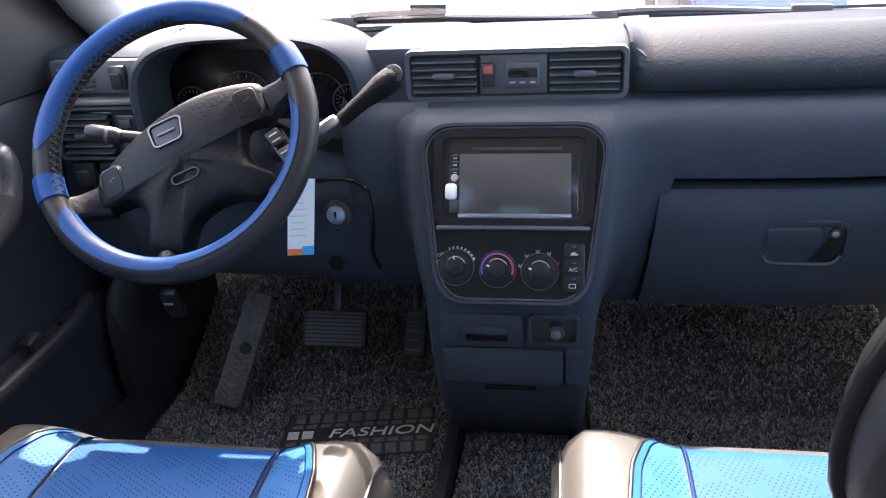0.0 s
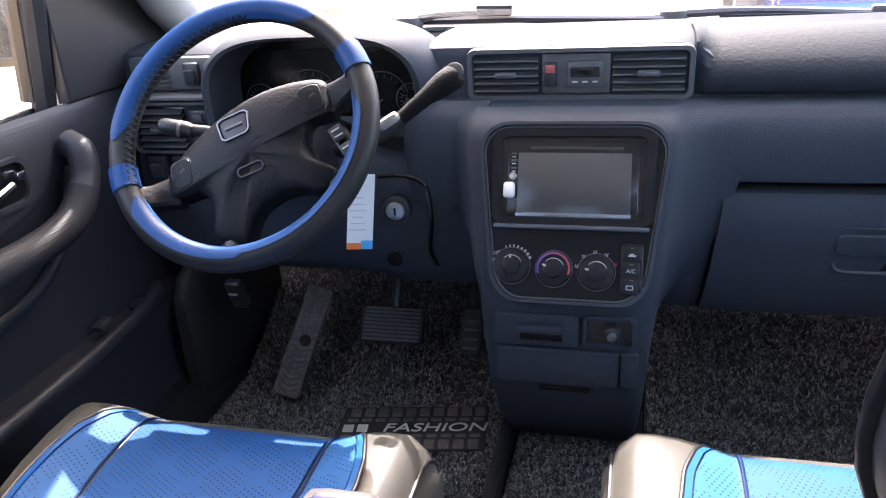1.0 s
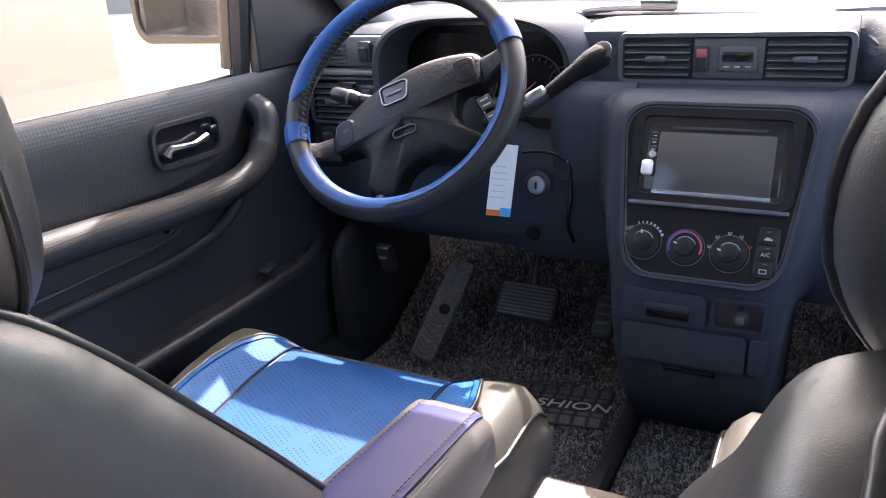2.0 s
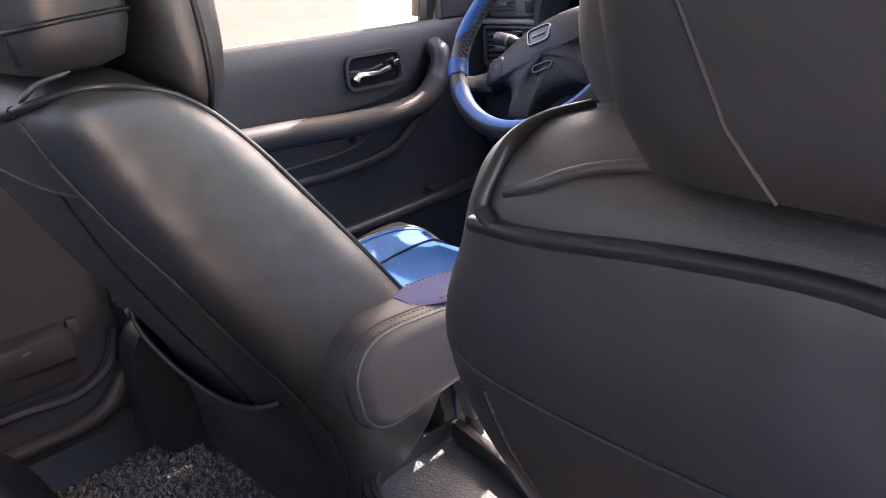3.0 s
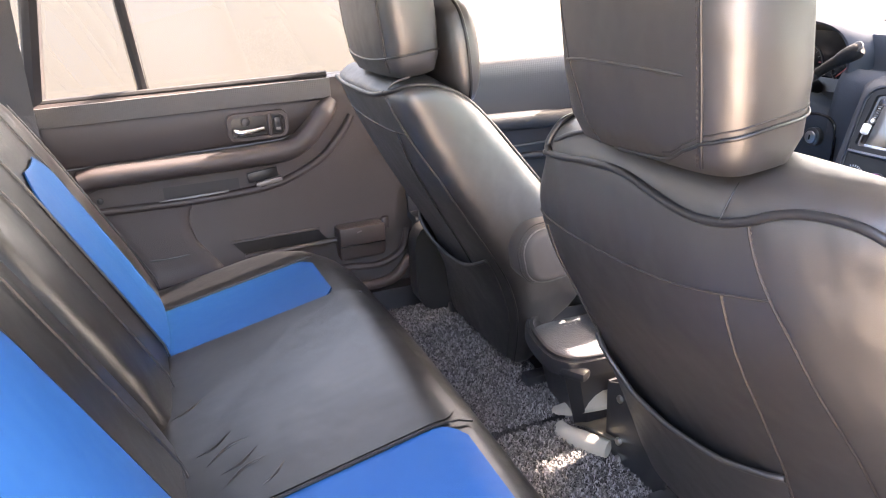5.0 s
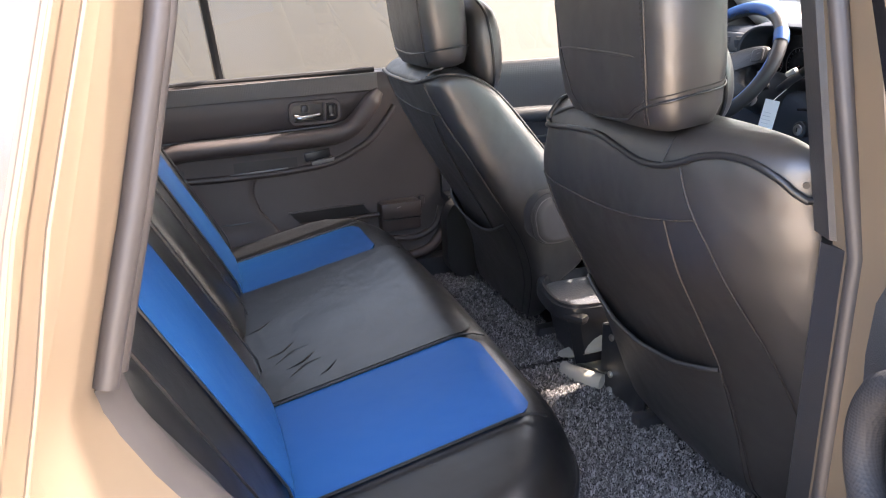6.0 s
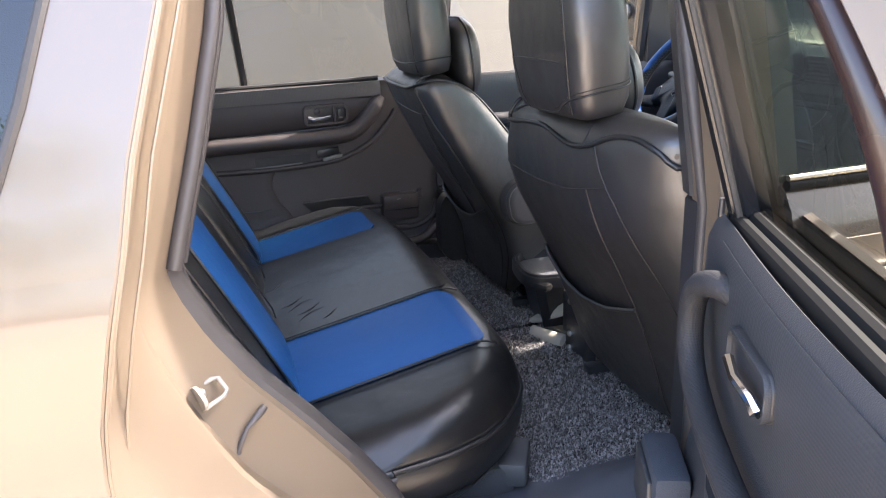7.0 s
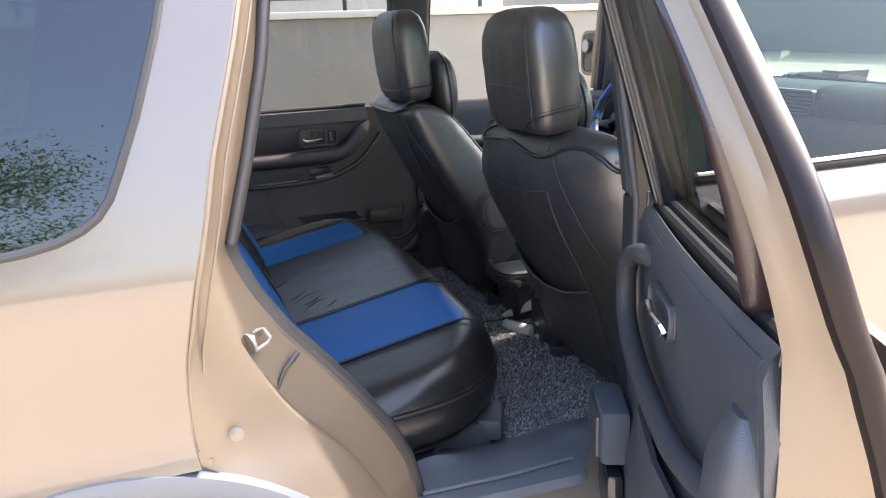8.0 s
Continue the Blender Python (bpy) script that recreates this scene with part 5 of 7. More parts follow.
part("defrost_mark", ring_plate(rrect(0.009, 0.006, 0.001), rrect(0.007, 0.004, 0.0008), SF @ pose(0.078, -0.114, 0.0098), 0.0006), DIMPRINT, BP)
# drawers below
def front(x, z, o=0.0):
    return frame_of((x, stack_front(z) - o, z), X, -Y)
AT = part("ashtray_drawer", plate(rrect(0.112, 0.048, 0.008), front(-0.037, 0.700, 0.001), 0.006, 0.003), DASH, dash)
part("drawer_slot", box(0.056, 0.003, 0.018, pose(-0.030, -0.197, 0.694), 0.002), GLOSS, AT)
part("drawer_grip", box(0.060, 0.012, 0.012, pose(-0.030, -0.202, 0.705), 0.005), DASH, AT)
LP = part("lighter_panel", ring_plate(rrect(0.068, 0.046, 0.008), rrect(0.058, 0.036, 0.006), front(0.059, 0.702, 0.001), 0.006, 0.002), DASH, dash)
part("lighter_well", plate(rrect(0.058, 0.036, 0.006), front(0.059, 0.702, 0.0), 0.0015), SATIN, LP)
part("lighter", cyl(0.011, 0.016, front(0.062, 0.703), 20, 0.002), SATIN, LP)
part("lighter_cap", cyl(0.0065, 0.022, front(0.062, 0.703), 16, 0.003), VENTGREY, LP)
part("wide_drawer", plate(rrect(0.164, 0.054, 0.006), front(-0.010, 0.645, 0.001), 0.010, 0.004), DASH, dash)
part("small_flap", plate(rrect(0.023, 0.054, 0.005), front(0.086, 0.645, 0.001), 0.007, 0.003), DASH, dash)
part("card_slot", box(0.070, 0.004, 0.007, pose(0.0, -0.182, 0.602), 0.002), GLOSS, dash)

# ---- steering wheel ----
WC = Vector((-0.412, -0.215, 0.976))
TILT = 0.637
wheel = thing("steering_wheel", "steering wheel in a black and blue leather cover", "steering wheel")
WM = frame_of(WC, X, Vector((0, -math.cos(TILT), math.sin(TILT))))
R = 0.1715
def rim_point(a, r=R, z=0.0):
    return WM @ Vector((r * math.cos(a), r * math.sin(a), z))
rim = part("rim", tube([rim_point(2 * math.pi * k / 72) for k in range(72)], 0.0165, 16, closed=True), mat("perforated_black_leather", (0.016, 0.0155, 0.016), 0.40, spec=0.3, vary=0.2, bump=0.3, bscale=700), wheel)
def rim_wrap(a0, a1, t0, t1, material, label, grow=0.0012, taper=True):
    """A leather piece on the rim, from angle a0 to a1, over the tube's arc t0 to t1 (degrees; 90 faces the driver, 0 outward)."""
    rows = []
    n = max(6, int(abs(a1 - a0) / 4))
    for k in range(n + 1):
        a = radians(a0 + (a1 - a0) * k / n)
        e = 1.0 if not taper else min(1.0, 0.15 + 3.2 * math.sin(math.pi * k / n))
        mid, half = (t0 + t1) / 2, (t1 - t0) / 2 * e
        row = []
        for j in range(11):
            t = radians(mid - half + 2 * half * j / 10)
            rr = 0.0165 + grow
            row.append(rim_point(a, R + rr * math.cos(t), rr * math.sin(t)))
        rows.append(row)
    return part("cover_piece", sheet(rows), material, rim, label)
WHEEL_BLUE = mat("wheel_blue_leather", (0.006, 0.048, 0.165), 0.38, vary=0.1, bump=0.2, bscale=700, spec=0.22)
rim_wrap(60, 187, 8, 158, WHEEL_BLUE, "blue leather wheel cover piece")
rim_wrap(-143, -72, 84, 205, WHEEL_BLUE, "blue leather wheel cover piece")
rim_wrap(-88, 18, 98, 215, WHEEL_BLUE, "blue leather wheel cover piece")
rim_wrap(28, 40, -60, 240, WHEEL_BLUE, "blue leather band", 0.002, False)
rim_wrap(199, 210, -60, 240, WHEEL_BLUE, "blue leather band", 0.002, False)
# lacing along the inside of the rim's cover
for k in range(34):
    a = radians(96 + 3.4 * k)
    rows = []
    for sgn in (-1, 1):
        rows.append(tube([rim_point(a + radians(1.5) * sgn * q, R + 0.0180 * math.cos(radians(t)), 0.0180 * math.sin(radians(t))) for t, q in ((135, -1), (160, 0), (185, 1))], 0.0010, 5))
    bm = rows[0]
    me_ = bpy.data.meshes.new("lace")
    rows[1].to_mesh(me_)
    rows[1].free()
    bm.from_mesh(me_)
    bpy.data.meshes.remove(me_)
    part("lacing_stitch", bm, PIPING_AND_SHADE, rim)
# hub turned a little
WR = WM @ pose(0, 0, -0.032, 0, 0, 25)
HUBP = mat("hub_grained_plastic", (0.0075, 0.008, 0.0095), 0.42, spec=0.18, vary=0.15, bump=0.7, bscale=190)
OUT = [(-0.123, -0.008), (-0.094, 0.015), (-0.056, 0.034), (-0.011, 0.048), (0.037, 0.053), (0.082, 0.047), (0.118, 0.033), (0.122, 0.010), (0.119, -0.016), (0.086, -0.013), (0.075, -0.026), (0.072, -0.045), (0.080, -0.070), (0.099, -0.094), (0.075, -0.113), (0.046, -0.098), (0.012, -0.094), (-0.018, -0.104), (-0.038, -0.128), (-0.048, -0.138), (-0.082, -0.118), (-0.075, -0.090), (-0.073, -0.067), (-0.086, -0.046), (-0.122, -0.041), (-0.126, -0.025)]
def smooth_ring(pts, n=4):
    P = pts[-2:] + pts + pts[:3]
    return [(v.x, v.y) for v in spline([(x, y, 0) for x, y in P], n)[2 * n:-3 * n]]
SO = smooth_ring(OUT)
def hub_level(k, z):
    """The pad's outline drawn in towards its middle by the factor k."""
    return [WR @ Vector((0.0 + x * k, -0.030 + (y + 0.030) * k, z - 0.05 * max(0.0, -0.07 - y) * 2)) for x, y in SO]
hub = part("hub", loft([hub_level(1.0, -0.018), hub_level(1.0, 0.006), hub_level(0.985, 0.011), hub_level(0.95, 0.0145), hub_level(0.88, 0.0175), hub_level(0.75, 0.0205), hub_level(0.55, 0.0235), hub_level(0.3, 0.0255), hub_level(0.08, 0.0262)]), HUBP, wheel, angle=40)
for sx, v in ((-1, -0.027), (1, 0.006)):
    part("spoke", loft([[WR @ Vector((sx * x, v + y * w, z + dz)) for y, z in ((-0.026, -0.012), (-0.024, 0.004), (-0.018, 0.008), (0.014, 0.008), (0.022, 0.004), (0.024, -0.012))] for x, w, dz in ((0.115, 0.95, 0.002), (0.126, 0.85, 0.004), (0.145, 0.68, 0.012), (0.160, 0.66, 0.022), (0.170, 0.70, 0.030))]), HUBP, wheel)
for p0, p1 in (((-0.060, -0.122), (-0.075, -0.152)), ((0.085, -0.100), (0.105, -0.130))):
    part("lower_spoke", tube([WR @ Vector((p0[0], p0[1], -0.012)), WR @ Vector((p1[0], p1[1], 0.012)), WR @ Vector((p1[0] * 1.03, p1[1] * 1.03, 0.018))], [0.016, 0.012, 0.008], 10), SATIN, wheel)
for sx in (-1, 1):
    HB = WR @ pose(sx * 0.097, 0.008 if sx > 0 else -0.017, 0.0125, 0, sx * 9, 0)
    hb_ = part("horn_button", plate(rrect(0.031, 0.041, 0.009), HB, 0.008, 0.003), HUBP, hub)
    part("button_line", ring_plate(rrect(0.034, 0.044, 0.010), rrect(0.0315, 0.0415, 0.009), HB, 0.006, 0.001), VENTGREY, hb_)
    part("horn_mark", box(0.008, 0.0022, 0.0006, HB @ pose(0.002, 0.004, 0.008, 0, 0, 20), 0), SATIN, hb_)
EM = WR @ pose(-0.010, 0.014, 0.0205, -7, -1, 0)
part("emblem_bar", box(0.026, 0.004, 0.003, EM @ pose(0, 0, 0.0035), 0.001), VENTGREY, hub)
part("emblem_frame", ring_plate(tapered(0.018, -0.018, 0.048, 0.040, 0.2), tapered(0.016, -0.016, 0.043, 0.036, 0.2), EM, 0.005, 0.002), mat("worn_dark_chrome", (0.20, 0.20, 0.21), 0.35, metal=1.0, vary=0.2), hub, "worn grey emblem frame")
part("emblem_plate", plate(tapered(0.016, -0.016, 0.040, 0.032, 0.2), EM, 0.003, 0.001), SATIN, hub)
part("hub_seam", tube([WR @ Vector((x, -0.019 + 0.14 * x, 0.0256 - 0.75 * x * x)) for x in [-0.075 + 0.0134 * k for k in range(11)]], 0.0008, 5), GLOSS, hub)
part("airbag_mark", ring_plate(rrect(0.038, 0.014, 0.007), rrect(0.034, 0.010, 0.005), WR @ pose(-0.004, -0.052, 0.0222, 7, 0, 0), 0.003), SATIN, hub)
CR = part("cruise_switch", box(0.024, 0.058, 0.012, WR @ pose(0.118, -0.060, -0.006, 0, 10, 14), 0.004), GLOSS, hub)
for v in (-0.014, 0.014):
    part("cruise_button", box(0.019, 0.022, 0.004, WR @ pose(0.118 - v * 0.25, -0.060 + v, 0.0075, 0, 10, 14), 0.002), SATIN, CR)
    for q in (-0.005, 0.004):
        part("button_mark", box(0.012, 0.002, 0.0006, WR @ pose(0.118 - (v + q) * 0.25, -0.060 + v + q, 0.0098, 0, 10, 14), 0), WHITE, CR)
# column stalks
st = thing("indicator_stalk", "black indicator stalk with white-lit tip on the steering column", "stalk")
part("stem", tube([(-0.47, -0.12, 0.945), (-0.555, -0.13, 0.955)], [0.008, 0.009], 10), SATIN, st)
part("tip", tube([(-0.535, -0.13, 0.952), (-0.545, -0.13, 0.954), (-0.578, -0.134, 0.961), (-0.584, -0.135, 0.962)], [0.0095, 0.012, 0.0115, 0.009], 14), SATIN, st)
part("tip_ring", tube([(-0.551, -0.131, 0.955), (-0.556, -0.1315, 0.956)], 0.0126, 14), PALETRIM, st)
gs = thing("gear_lever", "black column gear lever with textured grip", "gear lever")
part("stem", tube([(-0.33, -0.09, 0.915), (-0.245, -0.135, 0.952), (-0.215, -0.125, 0.975)], [0.012, 0.010, 0.010], 10), SATIN, gs)
part("grip", tube([(-0.222, -0.13, 0.970), (-0.19, -0.118, 0.995), (-0.168, -0.109, 1.010), (-0.152, -0.103, 1.020), (-0.146, -0.101, 1.024)], [0.0095, 0.0115, 0.0165, 0.0170, 0.012], 16), mat("textured_grip", (0.006, 0.006, 0.007), 0.6, spec=0.12, bump=0.8, bscale=900, kind="voronoi"), gs)
part("knob_end", cyl(0.013, 0.004, frame_of((-0.151, -0.108, 1.026), X, Vector((0.3, -0.8, 0.5))), 20, 0.002), SATIN, gs)
part("chrome_tip", box(0.03, 0.016, 0.014, pose(-0.232, -0.15, 0.972, 0, -30, 10), 0.005), STEEL, gs, "scratched metal stalk end")
# price card on a thread
tg = thing("hanging_card", "white printed card hanging from the steering column", "card")
TG = frame_of((-0.278, -0.168, 0.850), Vector((0.80, 0.45, -0.14)), Vector((0.45, -0.88, 0.1)))
part("card", box(0.036, 0.105, 0.0008, TG, 0.0002, 1), PAPER, tg)
part("orange_edge", box(0.020, 0.009, 0.001, TG @ pose(-0.008, -0.048, 0.0002), 0), ORANGE, tg)
part("blue_edge", box(0.016, 0.012, 0.001, TG @ pose(0.010, -0.046, 0.0002), 0), SKYBLUE, tg)
for k in range(6):
    part("print_line", box(0.016 + 0.004 * (k % 3), 0.0012, 0.001, TG @ pose(-0.004, 0.02 - 0.009 * k, 0.0002), 0), mat("faint_print", (0.45, 0.46, 0.47), 0.6, vary=0.05) if k == 0 else bpy.data.materials["faint_print"], tg)
part("thread", tube([TG @ Vector((0, 0.05, 0)), (-0.275, -0.12, 0.925)], 0.0008, 5), PAPER, tg)

# ---- front seats ----
def perforated(name, color):
    """Leather with punched dots in slanting rows."""
    m = mat(name, color, 0.6, vary=0.08, bump=0.2, bscale=900, spec=0.16, fold=0.2)
    nt = m.node_tree
    b = nt.nodes["Principled BSDF"]
    src = b.inputs["Base Color"].links[0].from_socket
    tc = nt.nodes.new("ShaderNodeTexCoord")
    mp = nt.nodes.new("ShaderNodeMapping")
    mp.inputs["Scale"].default_value = (1, 1, 0)
    mp.inputs["Rotation"].default_value = (0, 0, 0.5)
    v = nt.nodes.new("ShaderNodeTexVoronoi")
    v.voronoi_dimensions = "2D"
    v.inputs["Scale"].default_value, v.inputs["Randomness"].default_value = 170.0, 0.0
    lt = nt.nodes.new("ShaderNodeMath")
    lt.operation, lt.inputs[1].default_value = "LESS_THAN", 0.17
    w = nt.nodes.new("ShaderNodeTexVoronoi")
    w.voronoi_dimensions = "2D"
    w.inputs["Scale"].default_value, w.inputs["Randomness"].default_value = 19.0, 0.0
    gt = nt.nodes.new("ShaderNodeMath")
    gt.operation, gt.inputs[1].default_value = "LESS_THAN", 0.47
    both = nt.nodes.new("ShaderNodeMath")
    both.operation = "MULTIPLY"
    mx = nt.nodes.new("ShaderNodeMix")
    mx.data_type = "RGBA"
    mx.inputs["B"].default_value = (*[c * 0.12 for c in color], 1)
    nt.links.new(tc.outputs["Object"], mp.inputs["Vector"])
    nt.links.new(mp.outputs[0], v.inputs["Vector"])
    nt.links.new(mp.outputs[0], w.inputs["Vector"])
    nt.links.new(v.outputs["Distance"], lt.inputs[0])
    nt.links.new(w.outputs["Distance"], gt.inputs[0])
    nt.links.new(lt.outputs[0], both.inputs[0])
    nt.links.new(gt.outputs[0], both.inputs[1])
    nt.links.new(both.outputs[0], mx.inputs["Factor"])
    nt.links.new(src, mx.inputs["A"])
    nt.links.new(mx.outputs["Result"], b.inputs["Base Color"])
    return m
BLUE_PERF = perforated("perforated_blue_leather", (0.008, 0.066, 0.205))
BLUE_LIGHT = perforated("perforated_light_blue_leather", (0.020, 0.100, 0.265))

VALLEY = mat("dark_blue_seam", (0.004, 0.022, 0.08), 0.6, vary=0.1, spec=0.1)
THREAD = mat("grey_brown_thread", (0.038, 0.031, 0.029), 0.6, vary=0.2)
SEAM = mat("dark_seam_thread", (0.016, 0.014, 0.014), 0.5, vary=0.2)
def front_seat(cx, rows, label, head_at, head_lean, side, cush=(0.0, 0.243, 0.0), neck=(0.0, 1.0), shift=((0.0, 0.0), (2.0, 0.0))):
    """rows: (z, rear y, front y, half width). side: +1 where the seat's inner side is to +x."""
    seat = thing("front_seat", label, "car seat", group="front seats", at=(cx, 0, 0))
    A_ = spline([(r[0], r[1], r[2]) for r in rows], 4)
    B_ = spline([(r[0], r[3], 0.0) for r in rows], 4)
    ztop = rows[-4][0]
    rows = [(p.x, p.y, p.z, q.y) for p, q in zip(A_, B_)]
    zt = [(r[0], r[1]) for r in rows], [(r[0], r[2]) for r in rows], [(r[0], r[3]) for r in rows]
    def pw(u):
        return 4.2 if side > 0 else (5.0 if u < 0 else 1.95)
    def section(z):
        return lerp(zt[0], z), lerp(zt[1], z), lerp(zt[2], z)
    def rear(u, z, off=0.0):
        a, b, w = section(z)
        v = (1 - min(1.0, abs(u)) ** pw(u)) ** (1 / pw(u))
        return Vector((w * u + lerp(shift, z), (a + b) / 2 + (a - b) / 2 * v - off, z))
    rings = []
    for r in rows:
        z, a, b, w = r
        ring = []
        for k in range(64):
            t = 2 * math.pi * k / 64
            ct, sn = math.cos(t), math.sin(t)
            q = pw(ct)
            ring.append(Vector((lerp(shift, z) + w * math.copysign(abs(ct) ** (2 / q), ct), (a + b) / 2 + (b - a) / 2 * math.copysign(abs(sn) ** (2 / q), sn), z)))
        rings.append(ring)
    part("backrest", loft(rings), LEATHER, seat, angle=60)
    # piping along the rear top edge, and round the inner corner to the front
    def rear_x(x, z, off=0.0):
        """The rear face at a place across the car and a height."""
        return rear(max(-0.995, min(0.995, (x - cx - lerp(shift, z)) / section(z)[2])), z, off)
    if side > 0:
        pts = [p - Vector((cx, 0, 0)) for p in spline([(-0.545, -1.080, 1.019), (-0.47, -1.089, 1.016), (-0.397, -1.091, 1.015), (-0.30, -1.091, 1.016), (-0.25, -1.091, 1.020), (-0.220, -1.086, 1.026)], 5)]
    else:
        pts = [rear_x(p.x, p.z, 0.002) for p in spline([(0.152, 0, 0.989), (0.165, 0, 0.991), (0.20, 0, 0.994), (0.26, 0, 1.001), (0.327, 0, 1.004), (0.382, 0, 0.996), (0.436, 0, 0.988), (0.475, 0, 0.990), (0.507, 0, 0.999), (0.531, 0, 1.010), (0.561, 0, 1.017), (0.600, 0, 1.016), (0.633, 0, 1.004), (0.650, 0, 0.990)], 5)] + [Vector(p) - Vector((cx, 0, 0)) for p in ((0.660, -0.950, 0.985), (0.664, -0.925, 0.984), (0.658, -0.885, 0.988))]
    part("piping", tube(pts, 0.0045, 14), PIPING_AND_SHADE, seat)
    a, b, w = section(ztop)
    for s in (-1, 1):
        if side < 0 and s < 0:
            line = spline([(0.170, -0.998, 0.992), (0.160, -0.995, 0.998), (0.159, -0.992, 1.006), (0.161, -0.987, 1.015), (0.163, -0.980, 1.025), (0.164, -0.970, 1.031), (0.166, -0.950, 1.035), (0.175, -0.925, 1.037)], 6)
            part("side_piping", tube([p - Vector((cx, 0, 0)) for p in line], 0.0045, 14), PIPING_AND_SHADE, seat)
            continue
        if side > 0 and s > 0:
            line = [Vector(p) - Vector((cx, 0, 0)) for p in ((-0.222, -1.0865, 1.0255), (-0.198, -1.078, 1.032), (-0.175, -1.048, 1.041), (-0.168, -1.012, 1.036))]
        else:
            line = [rear(s * 0.98, ztop, 0.002)]
        for z in (ztop - 0.004, ztop - 0.05, ztop - 0.12, ztop - 0.20, ztop - 0.30, ztop - 0.38):
            a, b, w = section(z)
            v_ = 0.80
            line.append(Vector((lerp(shift, z) + s * w * (1 - v_ ** pw(s)) ** (1 / pw(s)), (a + b) / 2 + (b - a) / 2 * v_, z)))
        part("side_piping", tube(spline(line, 5), 0.0036, 14), PIPING_AND_SHADE, seat)
    # seams of the rear cover
    zs_ = ztop - 0.062
    def seam(points, name="seam"):
        part(name, tube(points, 0.0014, 5), SEAM, seat)
    def sewn(points, near=0.0, thread=True):
        """A pressed seam with a row of thread stitches beside it."""
        seam(points)
        if thread:
            part("stitching", stitches([p + Vector((near, -0.0012, 0.0)) for p in points]), THREAD, seat)
    if side > 0:
        sewn([rear(-0.99 + 0.06 * k, zs_ + 0.016 * (1 - k / 29) - 0.010 * math.sin(math.pi * k / 29), 0.0006) for k in range(30)])
        for s in (-1, 1):
            sewn([rear(s * lerp([(0, 0.72), (0.25, 0.86), (1, 0.93)], k / 20), ztop - (ztop - 0.46) * k / 20, 0.001) for k in range(21)], -0.004 * s)
        sewn([rear(lerp([(0, 0.60), (0.25, 0.48), (1, 0.40)], k / 14), zs_ - (zs_ - 0.64) * k / 14, 0.0014) for k in range(15)], 0.004)
    else:
        A_S = spline([(0.507, 0, 0.997), (0.521, 0, 0.960), (0.535, 0, 0.933), (0.555, 0, 0.891), (0.584, 0, 0.805), (0.606, 0, 0.70), (0.615, 0, 0.58), (0.617, 0, 0.48)], 5)
        H_S = spline([(0.128, 0, 0.906), (0.161, 0, 0.902), (0.305, 0, 0.900), (0.414, 0, 0.908), (0.483, 0, 0.921), (0.535, 0, 0.933)], 6)
        B_S = spline([(0.483, 0, 0.921), (0.493, 0, 0.843), (0.500, 0, 0.755), (0.506, 0, 0.701)], 6)
        for line, near in ((A_S, 0.004), (H_S, 0.0), (B_S, 0.004)):
            sewn([rear_x(p.x, p.z, 0.0006) for p in line], near)
        sewn([rear_x(p.x, p.z, 0.0006) for p in spline([(0.150, 0, 0.89), (0.165, 0, 0.80), (0.178, 0, 0.72), (0.19, 0, 0.66)], 6)], 0.003)
        # pleats running down from the neck to the piping
        for p0, p1, r_, m0 in (((0.463, -0.945, 1.039), (0.481, -1.005, 0.993), 0.0010, PIPING_AND_SHADE), ((0.490, -0.925, 1.040), (0.505, -0.996, 1.001), 0.0013, LEATHER)):
            m_ = Vector(p0).lerp(Vector(p1), 0.55) + Vector((0.006, -0.006, 0.010))
            part("pleat", tube([q - Vector((cx, 0, 0)) for q in spline([p0, m_, p1], 5)], [0.0005] + [r_] * 9 + [0.0004], 12), m0, seat)
    # map pocket
    HEM = [(0.16, 0.735), (0.209, 0.702), (0.259, 0.672), (0.332, 0.664), (0.421, 0.675), (0.506, 0.701)]
    def edge(u):
        return 0.66 + 0.075 * abs(u) ** 2.2
    prow = []
    for j in range(9):
        row = []
        for k in range(21):
            if side > 0:
                u = -0.80 + 1.6 * k / 20
                ze = edge(u)
            else:
                u = 0.0
                x_ = 0.175 + 0.331 * k / 20
                ze = lerp(HEM, x_)
            z = 0.47 + (ze - 0.47) * j / 8
            bulge = 0.003 + 0.016 * math.sin(math.pi * k / 20) ** 0.5 * (j / 8) ** 1.2
            row.append(rear(u, z, bulge) if side > 0 else rear_x(x_, z, bulge))
        prow.append(row)
    part("map_pocket", sheet(prow, 0.003), LEATHER, seat)
    part("pocket_hem", tube(prow[-1], 0.004, 12), LEATHER, seat)
    if side < 0:
        sewn([rear_x(0.506 + 0.012 * k / 10, 0.701 - 0.23 * k / 10, 0.0014) for k in range(11)], 0.003)
    # front face of the backrest: blue panel and wing
    blue = []
    for j in range(13):
        z = 0.60 + (ztop + 0.012 - 0.60) * j / 12
        a, b, w = section(z)
        blue.append([Vector((w * u, (a + b) / 2 + (b - a) / 2 * (1 - abs(u) ** pw(u)) ** (1 / pw(u)) + 0.003, z)) for u in [-0.62 + 1.24 * k / 12 for k in range(13)]])
    part("blue_front_panel", sheet(blue, 0.002), BLUE_PERF, seat)
    # headrest
    hc, hl = Vector((head_at[2], head_at[0], head_at[1])), head_lean
    up, thr = Vector((0, -math.sin(hl), math.cos(hl))), Vector((0, math.cos(hl), math.sin(hl)))
    HP_ = 3.4 if side > 0 else 4.4
